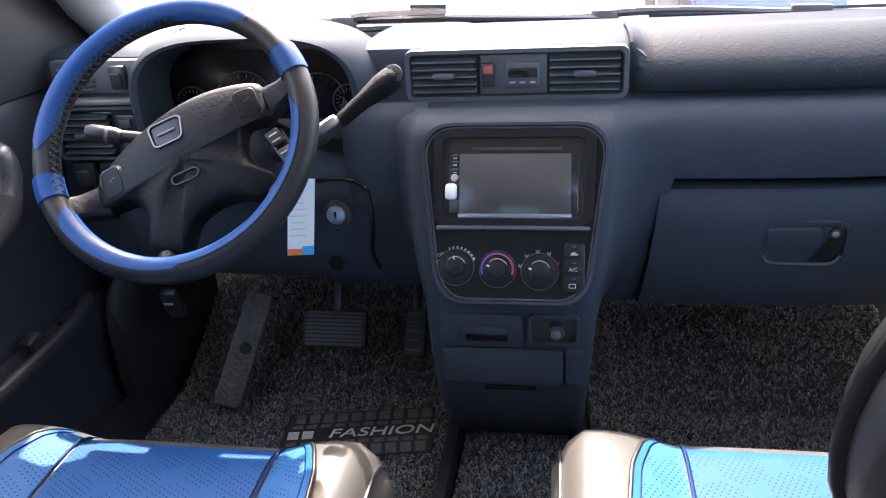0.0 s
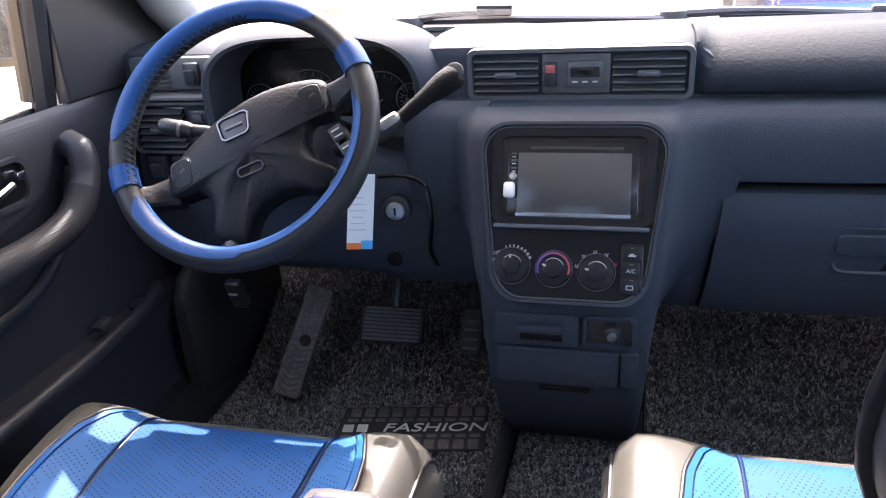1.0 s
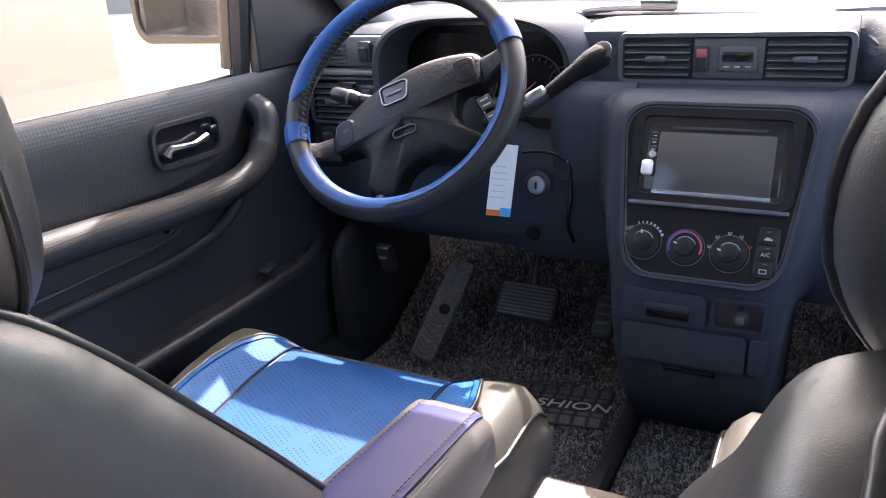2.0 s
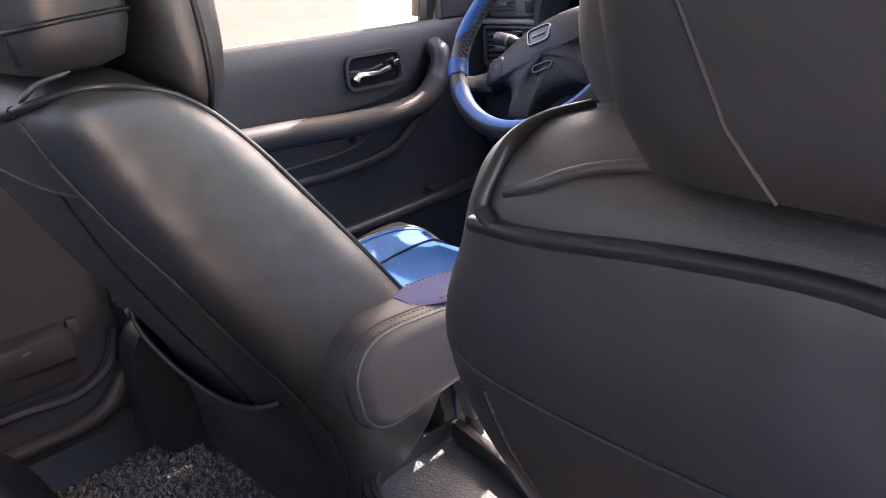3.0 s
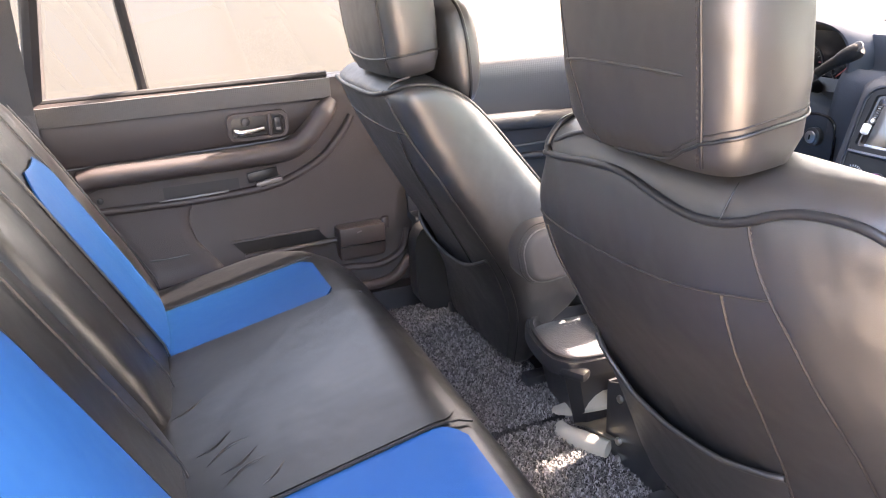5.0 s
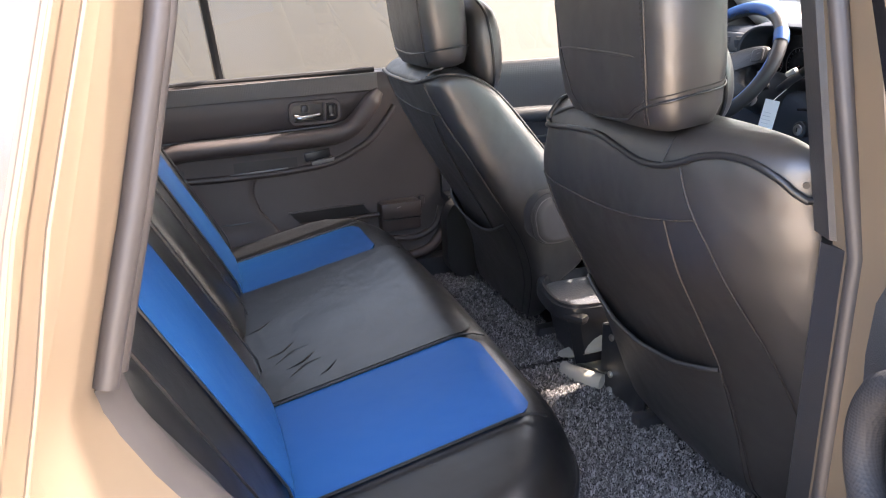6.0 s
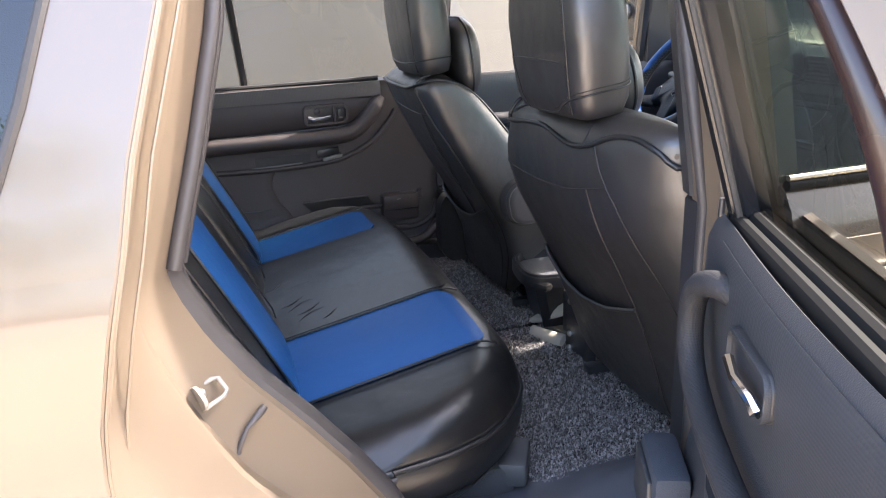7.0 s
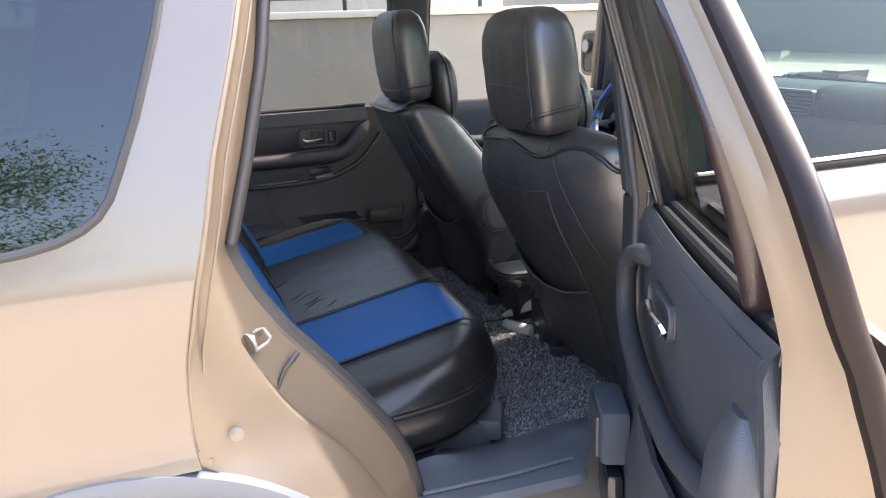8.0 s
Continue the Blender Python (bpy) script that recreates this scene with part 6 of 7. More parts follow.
    H = [(0.0, 0.105, 0.030), (0.006, 0.124, 0.045), (0.03, 0.135, 0.053), (0.08, 0.141, 0.056), (0.15, 0.141, 0.056), (0.195, 0.135, 0.053), (0.222, 0.12, 0.045), (0.238, 0.095, 0.03), (0.243, 0.06, 0.015)]
    hr = part("headrest", pillow([(hc + up * k, X, w, thr, d) for k, w, d in H], 40, HP_), LEATHER, seat, angle=60)
    def hp(u, v, k):
        w = lerp([(h[0], h[1]) for h in H], k)
        d = lerp([(h[0], h[2]) for h in H], k)
        return hc + up * k + X * (w * u) + thr * (d * v)
    for s in (-1, 1):
        if side > 0 or s > 0:
            us_ = 0.78 if side > 0 else 0.745
            line = [hp(s * us_, -1.004 * (1 - us_ ** HP_) ** (1 / HP_), 0.012 + 0.215 * k / 24) for k in range(25)]
            part("seam", tube(line, 0.0017, 10), PIPING_AND_SHADE, hr)
            part("stitching", stitches([p + Vector((-0.004 * s, -0.0016, 0)) for p in line], 0.006), THREAD, hr)
        else:
            cv = [(lerp([(0.0, -0.50), (0.10, -0.74), (0.22, -0.97)], 0.006 + 0.21 * k / 16), 0.006 + 0.21 * k / 16) for k in range(17)]
            part("seam", tube([hp(u, -1.002 * (1 - abs(u) ** HP_) ** (1 / HP_), k) for u, k in cv], 0.0010, 5), SEAM, hr)
    if side < 0:
        HEMS = [(-110, -0.002), (-95, 0.004), (-80, 0.014), (-72, 0.026), (-60, 0.036), (-40, 0.042), (0, 0.048), (50, 0.054), (80, 0.056)]
        def hem_point(deg, k, g=1.008):
            c, q = math.cos(radians(deg)), math.sin(radians(deg))
            return hp(g * math.copysign(abs(c) ** (2 / HP_), c), g * math.copysign(abs(q) ** (2 / HP_), q), k)
        part("hem", tube([hem_point(d, lerp(HEMS, d)) for d in range(-104, 81, 4)], 0.0019, 14), PIPING_AND_SHADE, hr)
        part("hem_stitching", tube([hem_point(d, lerp(HEMS, d) + 0.007, 1.003) for d in range(-84, 81, 4)], 0.0009, 5), SEAM, hr)
        part("fold_line", tube([hem_point(d, 0.092 + 0.004 * math.sin(radians(3 * d)), 1.0) for d in range(-128, -69, 3)], [0.0005] + [0.0018] * 18 + [0.0005], 12), LEATHER, hr)
        part("flap_edge", tube([p - Vector((cx, 0, 0)) for p in spline([(0.172, -0.991, 1.008), (0.190, -0.993, 1.0145), (0.203, -0.990, 1.0205), (0.219, -0.986, 1.0255), (0.236, -0.983, 1.0285), (0.26, -0.978, 1.031)], 5)], 0.0030, 12), LEATHER, seat)
    else:
        part("hem", tube([hp(math.copysign(abs(math.cos(a)) ** (2 / HP_), math.cos(a)) * 1.01, math.copysign(abs(math.sin(a)) ** (2 / HP_), math.sin(a)) * 1.01, 0.030 + 0.010 * abs(math.cos(a))) for a in [2 * math.pi * k / 48 for k in range(48)]], 0.002, 12, closed=True), PIPING_AND_SHADE, hr)
    for s in (-1, 1):
        part("headrest_post", tube([hc + X * (0.05 * s) - up * 0.05, hc + X * (0.05 * s) + up * 0.03], 0.006, 10), CHROME, hr)
    # neck cushion in front of the headrest
    nc = hc + thr * 0.085 - up * (0.066 if side > 0 else 0.035) + X * neck[0]
    if side > 0:
        N_ = [(0.0, 0.090, 0.010), (0.006, 0.112, 0.022), (0.03, 0.130, 0.034), (0.07, 0.138, 0.041), (0.12, 0.136, 0.042), (0.16, 0.118, 0.036), (0.185, 0.075, 0.018)]
    else:
        N_ = [(k, w * neck[1], d) for k, w, d in ((0.0, 0.08, 0.018), (0.012, 0.11, 0.032), (0.05, 0.132, 0.040), (0.10, 0.128, 0.040), (0.135, 0.10, 0.032), (0.15, 0.06, 0.016))]
    N_ = [tuple(p) for p in spline(N_, 4)]
    pn = part("neck_cushion", pillow([(nc + up * k, X, w, thr, d) for k, w, d in N_], 32, 2.6), LEATHER, seat, angle=60)
    part("edge_piping", tube([nc + up * k + X * w for k, w, d in N_] + [nc + up * k - X * w for k, w, d in N_[::-1]], 0.003, 12, closed=True), PIPING_AND_SHADE, pn)
    # blue tab at the neck
    part("neck_tab", sheet([[Vector((x, y, z)) for x in (-0.05, 0, 0.05)] for y, z in ((head_at[0] + 0.03, ztop + 0.016), (head_at[0] + 0.06, ztop + 0.022), (head_at[0] + 0.10, ztop + 0.012))], 0.004), BLUE, seat, "blue leather neck tab")
    if side > 0:
        part("crease", tube(spline([(0.171, -1.085, 1.034), (0.180, -1.072, 1.046), (0.192, -1.052, 1.053)], 5), [0.0006] + [0.0022] * 9 + [0.0006], 12), LEATHER, seat)
    # cushion
    cdx, cw, fw = cush
    def kx(y):
        return lerp([(-0.72, 0.82), (-0.66, 0.86), (-0.58, 0.93), (-0.50, 1.0), (0.0, 1.0)], y) if side > 0 else 1.0
    def top(x, y):
        y -= fw
        u = abs(x - cdx) / (cw * kx(y))
        z = 0.652 + 0.020 * max(0.0, min(1.0, (u - 0.5) / 0.25)) - 0.02 * max(0.0, (-0.45 - y)) / 0.35
        z -= 0.05 * max(0.0, u - 0.88) ** 2 / 0.0144
        f = max(0.0, (y + 0.43) / 0.06)
        z -= 0.035 * f ** 2.2
        return z
    ys = [-0.72, -0.66, -0.6, -0.52, -0.47, -0.43, -0.41, -0.395, -0.382, -0.374]
    us = [-1, -0.985, -0.95, -0.88, -0.8, -0.7, -0.6, -0.5, -0.4, -0.2, 0, 0.2, 0.4, 0.5, 0.6, 0.7, 0.8, 0.88, 0.95, 0.985, 1]
    rings = []
    for y in ys:
        t = [Vector((cdx + cw * kx(y) * u, fw + y + 0.010 * (1 - u * u) * (y > -0.42), top(cdx + cw * kx(y) * u, fw + y))) for u in us]
        lo = [Vector((0.248, y, 0.60)), Vector((0.245, y, 0.54)), Vector((0.22, y - 0.02, 0.50)), Vector((0.0, y - 0.03, 0.49)), Vector((-0.22, y - 0.02, 0.50)), Vector((-0.245, y, 0.54)), Vector((-0.248, y, 0.60))]
        rings.append(t + [Vector((cdx + p.x * kx(y) * cw / 0.243, p.y + fw, p.z)) for p in lo])
    c = part("cushion", loft(rings), SILVER_LEATHER, seat, angle=70)
    def cover(x0, x1, material, name, off=0.004, y1=-0.376, lab=""):
        part(name, sheet([[Vector((cdx + kx(y) * (x0 + (x1 - x0) * k / 10), y + fw, top(cdx + kx(y) * (x0 + (x1 - x0) * k / 10), y + fw) + off)) for k in range(11)] for y in [-0.78 + (y1 + 0.78) * j / 30 for j in range(31) if -0.78 + (y1 + 0.78) * j / 30 > -0.72]], 0.003), material, c, lab)
    cover(-0.122, 0.118, BLUE_PERF, "centre_panel")
    def outer(y):
        return lerp([(-0.72, 0.190), (-0.55, 0.186), (-0.46, 0.176), (-0.42, 0.163), (-0.376, 0.140)], y)
    rows_ = [-0.715 + 0.339 * j / 30 for j in range(31)]
    for s in (-1, 1):
        def strip(name, material, a, b, off, n=8):
            part(name, sheet([[Vector((cdx + kx(y) * s * (a(y) + (b(y) - a(y)) * k / n), y + fw, top(cdx + kx(y) * s * (a(y) + (b(y) - a(y)) * k / n), y + fw) + off)) for k in range(n + 1)] for y in rows_], 0.003), material, c)
        strip("bolster_panel", BLUE_LIGHT, lambda y: 0.128, lambda y: outer(y) - 0.002, 0.004)
        strip("blue_stripe", BLUE, outer, lambda y: outer(y) + 0.007, 0.005, 2)
        part("bolster_piping", tube([Vector((cdx + kx(y) * s * (outer(y) + 0.0095), y + fw, top(cdx + kx(y) * s * (outer(y) + 0.0095), y + fw) + 0.004)) for y in rows_], 0.0026, 10), PIPING_AND_SHADE, c)
        for x in (s * 0.125,):
            part("seam", tube([Vector((cdx + x * kx(y), y + fw, top(cdx + x * kx(y), y + fw) + 0.0055)) for y in [-0.70 + 0.32 * j / 24 for j in range(25)]], 0.0018, 8), VALLEY, c)
        part("edge_piping", tube([Vector((cdx + s * kx(y) * (cw - 0.005), y + fw, top(cdx + s * kx(y) * (cw - 0.005), y + fw) + 0.002)) for y in [-0.70 + 0.32 * j / 24 for j in range(25)]], 0.003, 14), PIPING_AND_SHADE, c)
    part("front_apron", box(0.42, 0.03, 0.12, pose(cdx, -0.41 + fw, 0.55), 0.01), SATIN, seat)
    # base frame and rails
    part("seat_base", box(0.36, 0.36, 0.06, pose(0, -0.60, 0.475), 0.01), RUBBER, seat)
    for s in (-1, 1):
        part("rail", box(0.03, 0.46, 0.035, pose(s * 0.19, -0.62, 0.435), 0.005), SATIN, seat)
    return seat, section

DRIVER = [(0.47, -0.862, -0.82, 0.165), (0.50, -0.868, -0.80, 0.185), (0.56, -0.872, -0.775, 0.200), (0.60, -0.884, -0.72, 0.206), (0.66, -0.908, -0.685, 0.212), (0.72, -0.940, -0.706, 0.216), (0.78, -0.975, -0.748, 0.217), (0.85, -1.014, -0.803, 0.216), (0.92, -1.050, -0.860, 0.212), (0.98, -1.076, -0.911, 0.208), (1.018, -1.088, -0.955, 0.204), (1.035, -1.075, -0.985, 0.196), (1.045, -1.06, -1.0, 0.175), (1.05, -1.045, -1.015, 0.14)]
PASSENGER = [(0.47, -0.83, -0.66, 0.207), (0.5, -0.85, -0.64, 0.243), (0.58, -0.872, -0.66, 0.269), (0.66, -0.900, -0.69, 0.277), (0.72, -0.924, -0.715, 0.284), (0.78, -0.952, -0.735, 0.289), (0.85, -0.985, -0.77, 0.291), (0.92, -1.003, -0.81, 0.288), (0.97, -1.005, -0.845, 0.272), (1.0, -1.002, -0.865, 0.265), (1.022, -0.99, -0.88, 0.257), (1.034, -0.97, -0.89, 0.236), (1.04, -0.95, -0.905, 0.200)]
ds, dsec = front_seat(-0.375, DRIVER, "reclined black leather driver seat with blue perforated cushion and armrest", (-1.035, 1.050, 0.065), 0.10, 1, shift=((0.5, 0.004), (0.85, 0.014), (1.05, 0.014)))
ps, psec = front_seat(0.416, PASSENGER, "black leather passenger seat with blue perforated cushion", (-0.970, 1.032, -0.045), 0.10, -1, (-0.086, 0.265, 0.045), (-0.075, 1.12), ((0.45, -0.002), (0.58, -0.010), (0.66, -0.017), (0.72, -0.023), (0.78, -0.029), (0.90, -0.034), (0.98, -0.022), (1.02, -0.018), (1.034, -0.022), (1.05, -0.020)))
# made-up block left of the driver seat, stops sun reaching the rear carpet
part("seat_side_sun_block", loft([[Vector((x, -0.72 + y, 0.545 + z)) for y, z in rrect(0.40 * k, 0.23 * k, 0.06)] for x, k in ((-0.285, 0.90), (-0.278, 0.97), (-0.265, 1.0), (-0.215, 1.0))]), RUBBER, ds, "added black seat side block that keeps sun off the rear carpet")
# armrest of the driver's seat: a padded paddle between two gussets
PADDLE = smooth_ring([(-0.897, 0.738), (-0.892, 0.764), (-0.874, 0.784), (-0.842, 0.791), (-0.77, 0.786), (-0.69, 0.779), (-0.622, 0.773), (-0.603, 0.758), (-0.598, 0.732), (-0.606, 0.705), (-0.63, 0.694), (-0.70, 0.688), (-0.78, 0.682), (-0.84, 0.675), (-0.872, 0.682), (-0.891, 0.705)], 4)
AX = 0.236
def paddle(x, inset):
    """The paddle's outline drawn in by a distance, at a place across the seat."""
    n = len(PADDLE)
    ring = []
    for k in range(n):
        a, b = PADDLE[k - 1], PADDLE[(k + 1) % n]
        d = Vector((b[0] - a[0], b[1] - a[1])).normalized()
        ring.append(Vector((x, PADDLE[k][0] + d.y * inset, PADDLE[k][1] - d.x * inset)))
    return ring
ar = part("armrest", loft([paddle(AX - 0.040, 0.030), paddle(AX - 0.040, 0.010), paddle(AX - 0.035, 0.002), paddle(AX - 0.02, 0.0), paddle(AX + 0.016, 0.0), paddle(AX + 0.024, 0.002), paddle(AX + 0.031, 0.0055), paddle(AX + 0.0375, 0.010), paddle(AX + 0.0415, 0.016), paddle(AX + 0.0425, 0.020)]), LEATHER_SIDE, ds, "worn grey-black leather armrest", angle=60)
def open_run(ring, keep):
    """The stretch of an outline from the middle of its top, round the rear end, to below."""
    n = len(ring)
    order = [(20 - k) % n for k in range(keep)]
    return [ring[k] for k in order]
part("side_seam", tube(open_run(paddle(AX + 0.0335, 0.0068), 36), 0.0014, 5), PALE_EDGE, ar, "scuffed pale seam edge")
part("gusset_seam", tube(open_run(paddle(AX + 0.0215, 0.0010), 34), 0.0008, 5), SEAM, ar)
part("gusset_stitching", stitches(open_run(paddle(AX + 0.0250, 0.0022), 34), 0.006), STITCH, ar)
part("side_stitching", stitches(open_run(paddle(AX + 0.0305, 0.0045), 22), 0.006), STITCH, ar)
TOPZ = [(-0.842, 0.791), (-0.77, 0.786), (-0.69, 0.779), (-0.622, 0.773), (-0.603, 0.758)]
part("top_pad", sheet([[Vector((AX + 0.031 * u * lerp([(-0.80, 0.6), (-0.77, 1.0), (-0.60, 1.0)], y), y, lerp(TOPZ, y) + 0.0015 - 0.0025 * abs(u) ** 4)) for u in (-1, -0.9, -0.7, -0.4, 0, 0.4, 0.7, 0.9, 1)] for y in [-0.80 + 0.184 * k / 14 for k in range(15)]], 0.002), NAVY, ar, "navy blue leather armrest top")
for s in (-1, 1):
    part("top_stitching", stitches([Vector((AX + 0.026 * s, y, lerp(TOPZ, y) + 0.0028)) for y in [-0.77 + 0.15 * k / 10 for k in range(11)]], 0.006, 0.62, 0.0008), SEAM, ar)
part("pivot_cap", pillow([(Vector((x, -0.850, 0.738)), Y, w, Z, h) for x, w, h in ((0.198, 0.040, 0.050), (0.206, 0.046, 0.056), (0.212, 0.044, 0.054), (0.216, 0.036, 0.046))], 28, 3.0), LEATHER, ar)
# buckle by the driver's seat
bk = thing("seat_belt_buckle", "pale grey seat belt buckle with a red release button", "belt buckle")
BKM = pose(-0.149, -0.702, 0.628, 14, 0, 0)
part("body", loft([[BKM @ Vector((x, y, z)) for x, y in rrect(0.026 * k, 0.018 * k, 0.005)] for z, k in ((-0.034, 0.8), (-0.028, 0.95), (0.0, 1.0), (0.022, 1.02), (0.027, 0.96))]), PALETRIM, bk)
part("release_button", box(0.021, 0.012, 0.008, BKM @ pose(0, -0.001, 0.027), 0.002), RED, bk, "red release button")
part("strap", tube([BKM @ Vector((0, 0, -0.03)), (-0.150, -0.69, 0.56), (-0.152, -0.68, 0.47)], 0.010, 8, squash=0.35), SATIN, bk)
part("webbing", sheet([[Vector((x, y, z)) for x in (-0.190, -0.168)] for y, z in ((-0.70, 0.645), (-0.705, 0.60), (-0.70, 0.54), (-0.69, 0.47))], 0.002), NAVY, bk, "dark blue belt webbing")
# seat foot bracket
br = thing("seat_bracket", "dark steel seat mounting bracket with bolts", "bracket")
BF = frame_of((0.098, -0.822, 0.49), X, Vector((0.25, -1, 0)))
part("side_plate", plate([(-0.034, -0.080), (0.004, -0.088), (0.018, -0.070), (0.060, -0.062), (0.075, -0.075), (0.120, -0.050), (0.120, 0.05), (0.03, 0.10), (-0.034, 0.072)], BF, 0.004, 0.001), SATIN, br)
part("flange", box(0.006, 0.09, 0.15, pose(0.064, -0.78, 0.49), 0.002), SATIN, br)
for v in (-0.055, -0.02, 0.06):
    part("bolt", cyl(0.007, 0.005, BF @ pose(0.004, v, 0.004), 6, 0.001), STEEL, br)

# ---- rear bench ----
bench = thing("rear_bench", "black leather rear bench with two blue panels", "car seat")
BFRONT = [(0.0, -1.100), (0.40, -1.100), (0.46, -1.110), (0.50, -1.124), (0.54, -1.150), (0.58, -1.188), (0.615, -1.236), (0.640, -1.305), (0.652, -1.40), (0.656, -1.50)]
def bfront(x):
    """The cushion's front edge, drawn back round the corners."""
    return lerp(BFRONT, abs(x))
def rounded(e, r):
    """How far a padded edge has dropped at the distance e from it."""
    return r * (1 - math.sqrt(max(0.0, 1 - ((r - e) / r) ** 2))) if e < r else 0.0
def btop(x, y):
    z = 0.674 - 0.20 * max(0.0, -1.19 - y)
    z -= rounded(max(0.0, bfront(x) - y), 0.075)
    z -= 0.8 * rounded(max(0.0, 0.656 - abs(x)), 0.085) * min(1.0, max(0.15, (bfront(x) - y) / 0.06))
    z += 0.005 * math.cos(math.pi * x / 0.5)
    return max(z, 0.588)
xs = [0.655 * math.sin(math.pi / 2 * (-1 + k / 26)) for k in range(53)]
rings = []
for x in xs:
    yf = bfront(x)
    t = [Vector((x, -1.56 + (yf + 1.56) * q, btop(x, -1.56 + (yf + 1.56) * q))) for q in (0, 0.15, 0.3, 0.45, 0.6, 0.7, 0.78, 0.84, 0.89, 0.93, 0.96, 0.98, 0.993)]
    lo = [Vector((x * k, -1.33 + (yf + 1.33) * k + dy, z)) for k, dy, z in ((1.004, 0.002, 0.585), (1.008, 0.004, 0.555), (1.0, 0.0, 0.525), (0.975, -0.008, 0.500), (0.94, -0.02, 0.484))] + [Vector((x * 0.94, -1.55, 0.48))]
    rings.append(t + lo)
bc = part("cushion", loft(rings), BENCH, bench, angle=70)
def bcover(x0, x1, y0, y1, material, name, par, off=0.004, n=44, rf=0.03):
    rows = []
    for j in range(n + 1):
        y = y0 + (y1 - y0) * j / n
        cut = rf * max(0.0, 1 - (y1 - y) / 0.03) ** 2
        rows.append([Vector((x0 + cut + (x1 - x0 - 2 * cut) * k / 10, y, btop(x0 + (x1 - x0) * k / 10, y) + off)) for k in range(11)])
    return part(name, sheet(rows, 0.003), material, par)
bcover(-0.462, -0.250, -1.535, -1.195, BLUE, "blue_panel", bc)
bcover(0.225, 0.462, -1.535, -1.160, BLUE, "blue_panel", bc)
bcover(-0.245, 0.220, -1.54, -1.150, BENCH, "middle_panel", bc, 0.009)
for x0, y1 in ((-0.466, -1.19), (-0.236, -1.15), (0.2225, -1.14), (0.466, -1.15)):
    part("seam", tube([Vector((x0, y, btop(x0, y) + 0.006)) for y in [-1.53 + (y1 + 1.53) * k / 20 for k in range(21)]], 0.0022, 5), PIPING_AND_SHADE, bc)
edge_ = [Vector((x * 1.004, -1.33 + (bfront(x) + 1.33) * 1.004 + 0.003, 0.586)) for x in xs[2:-2]]
edge_ += [Vector((0.661, -1.38, 0.580)), Vector((0.661, -1.45, 0.574))]
part("front_piping", tube(edge_, 0.0042, 8), PIPING_AND_SHADE, bc)
part("stitching", stitches([p + Vector((0, 0, 0.010)) for p in edge_[25:]]), THREAD, bc)
part("skirt_hem", tube([Vector((x * 0.965, -1.33 + (bfront(x) + 1.33) * 0.965 - 0.008, 0.492)) for x in xs[2:-2]], 0.003, 6), PIPING_AND_SHADE, bc)
part("bench_base", box(1.12, 0.36, 0.07, pose(0, -1.335, 0.452), 0.012), TRIM, bench)
part("latch_strap", tube([(0.60, -1.34, 0.452), (0.585, -1.28, 0.468), (0.565, -1.20, 0.490)], 0.006, 8, squash=0.6), TRIM, bench)
part("hinge_cover", box(0.09, 0.05, 0.045, pose(0.525, -1.145, 0.468, 0, 0, -28), 0.008), TRIM, bench)
# wrinkles pressed in the middle panel
for x0, y0, ln, bow in ((0.055, -1.425, 0.050, 0.010), (0.085, -1.405, 0.060, -0.008), (0.112, -1.398, 0.052, 0.010), (0.140, -1.392, 0.058, -0.006), (0.165, -1.372, 0.034, 0.006), (-0.06, -1.45, 0.05, 0.008)):
    c_ = spline([(x0, y0, 0), (x0 + 0.012 + bow, y0 - ln * 0.5, 0), (x0 + 0.028, y0 - ln, 0)], 5)
    part("crease", tube([Vector((p.x, p.y, btop(p.x, p.y) + 0.0088)) for p in c_], [0.0004, 0.0010, 0.0016, 0.0020, 0.0023, 0.0024, 0.0023, 0.0020, 0.0015, 0.0009, 0.0004], 8), BENCH, bc)
def bback(z):
    return lerp([(0.58, -1.485), (0.64, -1.492), (0.75, -1.545), (0.95, -1.645), (1.02, -1.685)], z)
for s, nm in ((-1, "far"), (1, "near")):
    x0, x1 = (-0.64, -0.012) if s < 0 else (0.012, 0.64)
    rings = []
    for k in range(15):
        x = x0 + (x1 - x0) * (0.5 - 0.5 * math.cos(math.pi * k / 14))
        e = 0.030 * (abs(2 * k / 14 - 1) ** 5)
        prof = [(bback(z) - e, z - e * 0.5) for z in (0.56, 0.62, 0.70, 0.80, 0.90, 0.97, 1.01)] + [(-1.70 - e * 0.4, 1.035 - e), (-1.735, 1.04 - e), (-1.765, 1.02 - e), (-1.74, 0.85), (-1.66, 0.58)]
        rings.append([Vector((x, y, z)) for y, z in prof])
    bb = part("backrest", loft(rings), BENCH, bench, angle=70)
    a, b = ((-0.462, -0.250) if s < 0 else (0.225, 0.462))
    rows = []
    for j in range(41):
        z = 0.63 + (0.952 - 0.63) * j / 40
        cut = 0.05 * max(0.0, 1 - (0.952 - z) / 0.05) ** 2
        rows.append([Vector((a + cut + (b - a - 2 * cut) * k / 8, bback(z) + 0.006 - 0.004 * abs(2 * k / 8 - 1) ** 3, z)) for k in range(9)])
    part("blue_panel", sheet(rows, 0.003), BLUE, bb)
    for x in (a - 0.005, b + 0.005, a - 0.11, b + 0.12):
        part("seam", tube([Vector((x, bback(z) + 0.003, z)) for z in [0.62 + 0.40 * k / 14 for k in range(15)]], 0.002, 5), PIPING_AND_SHADE, bb)
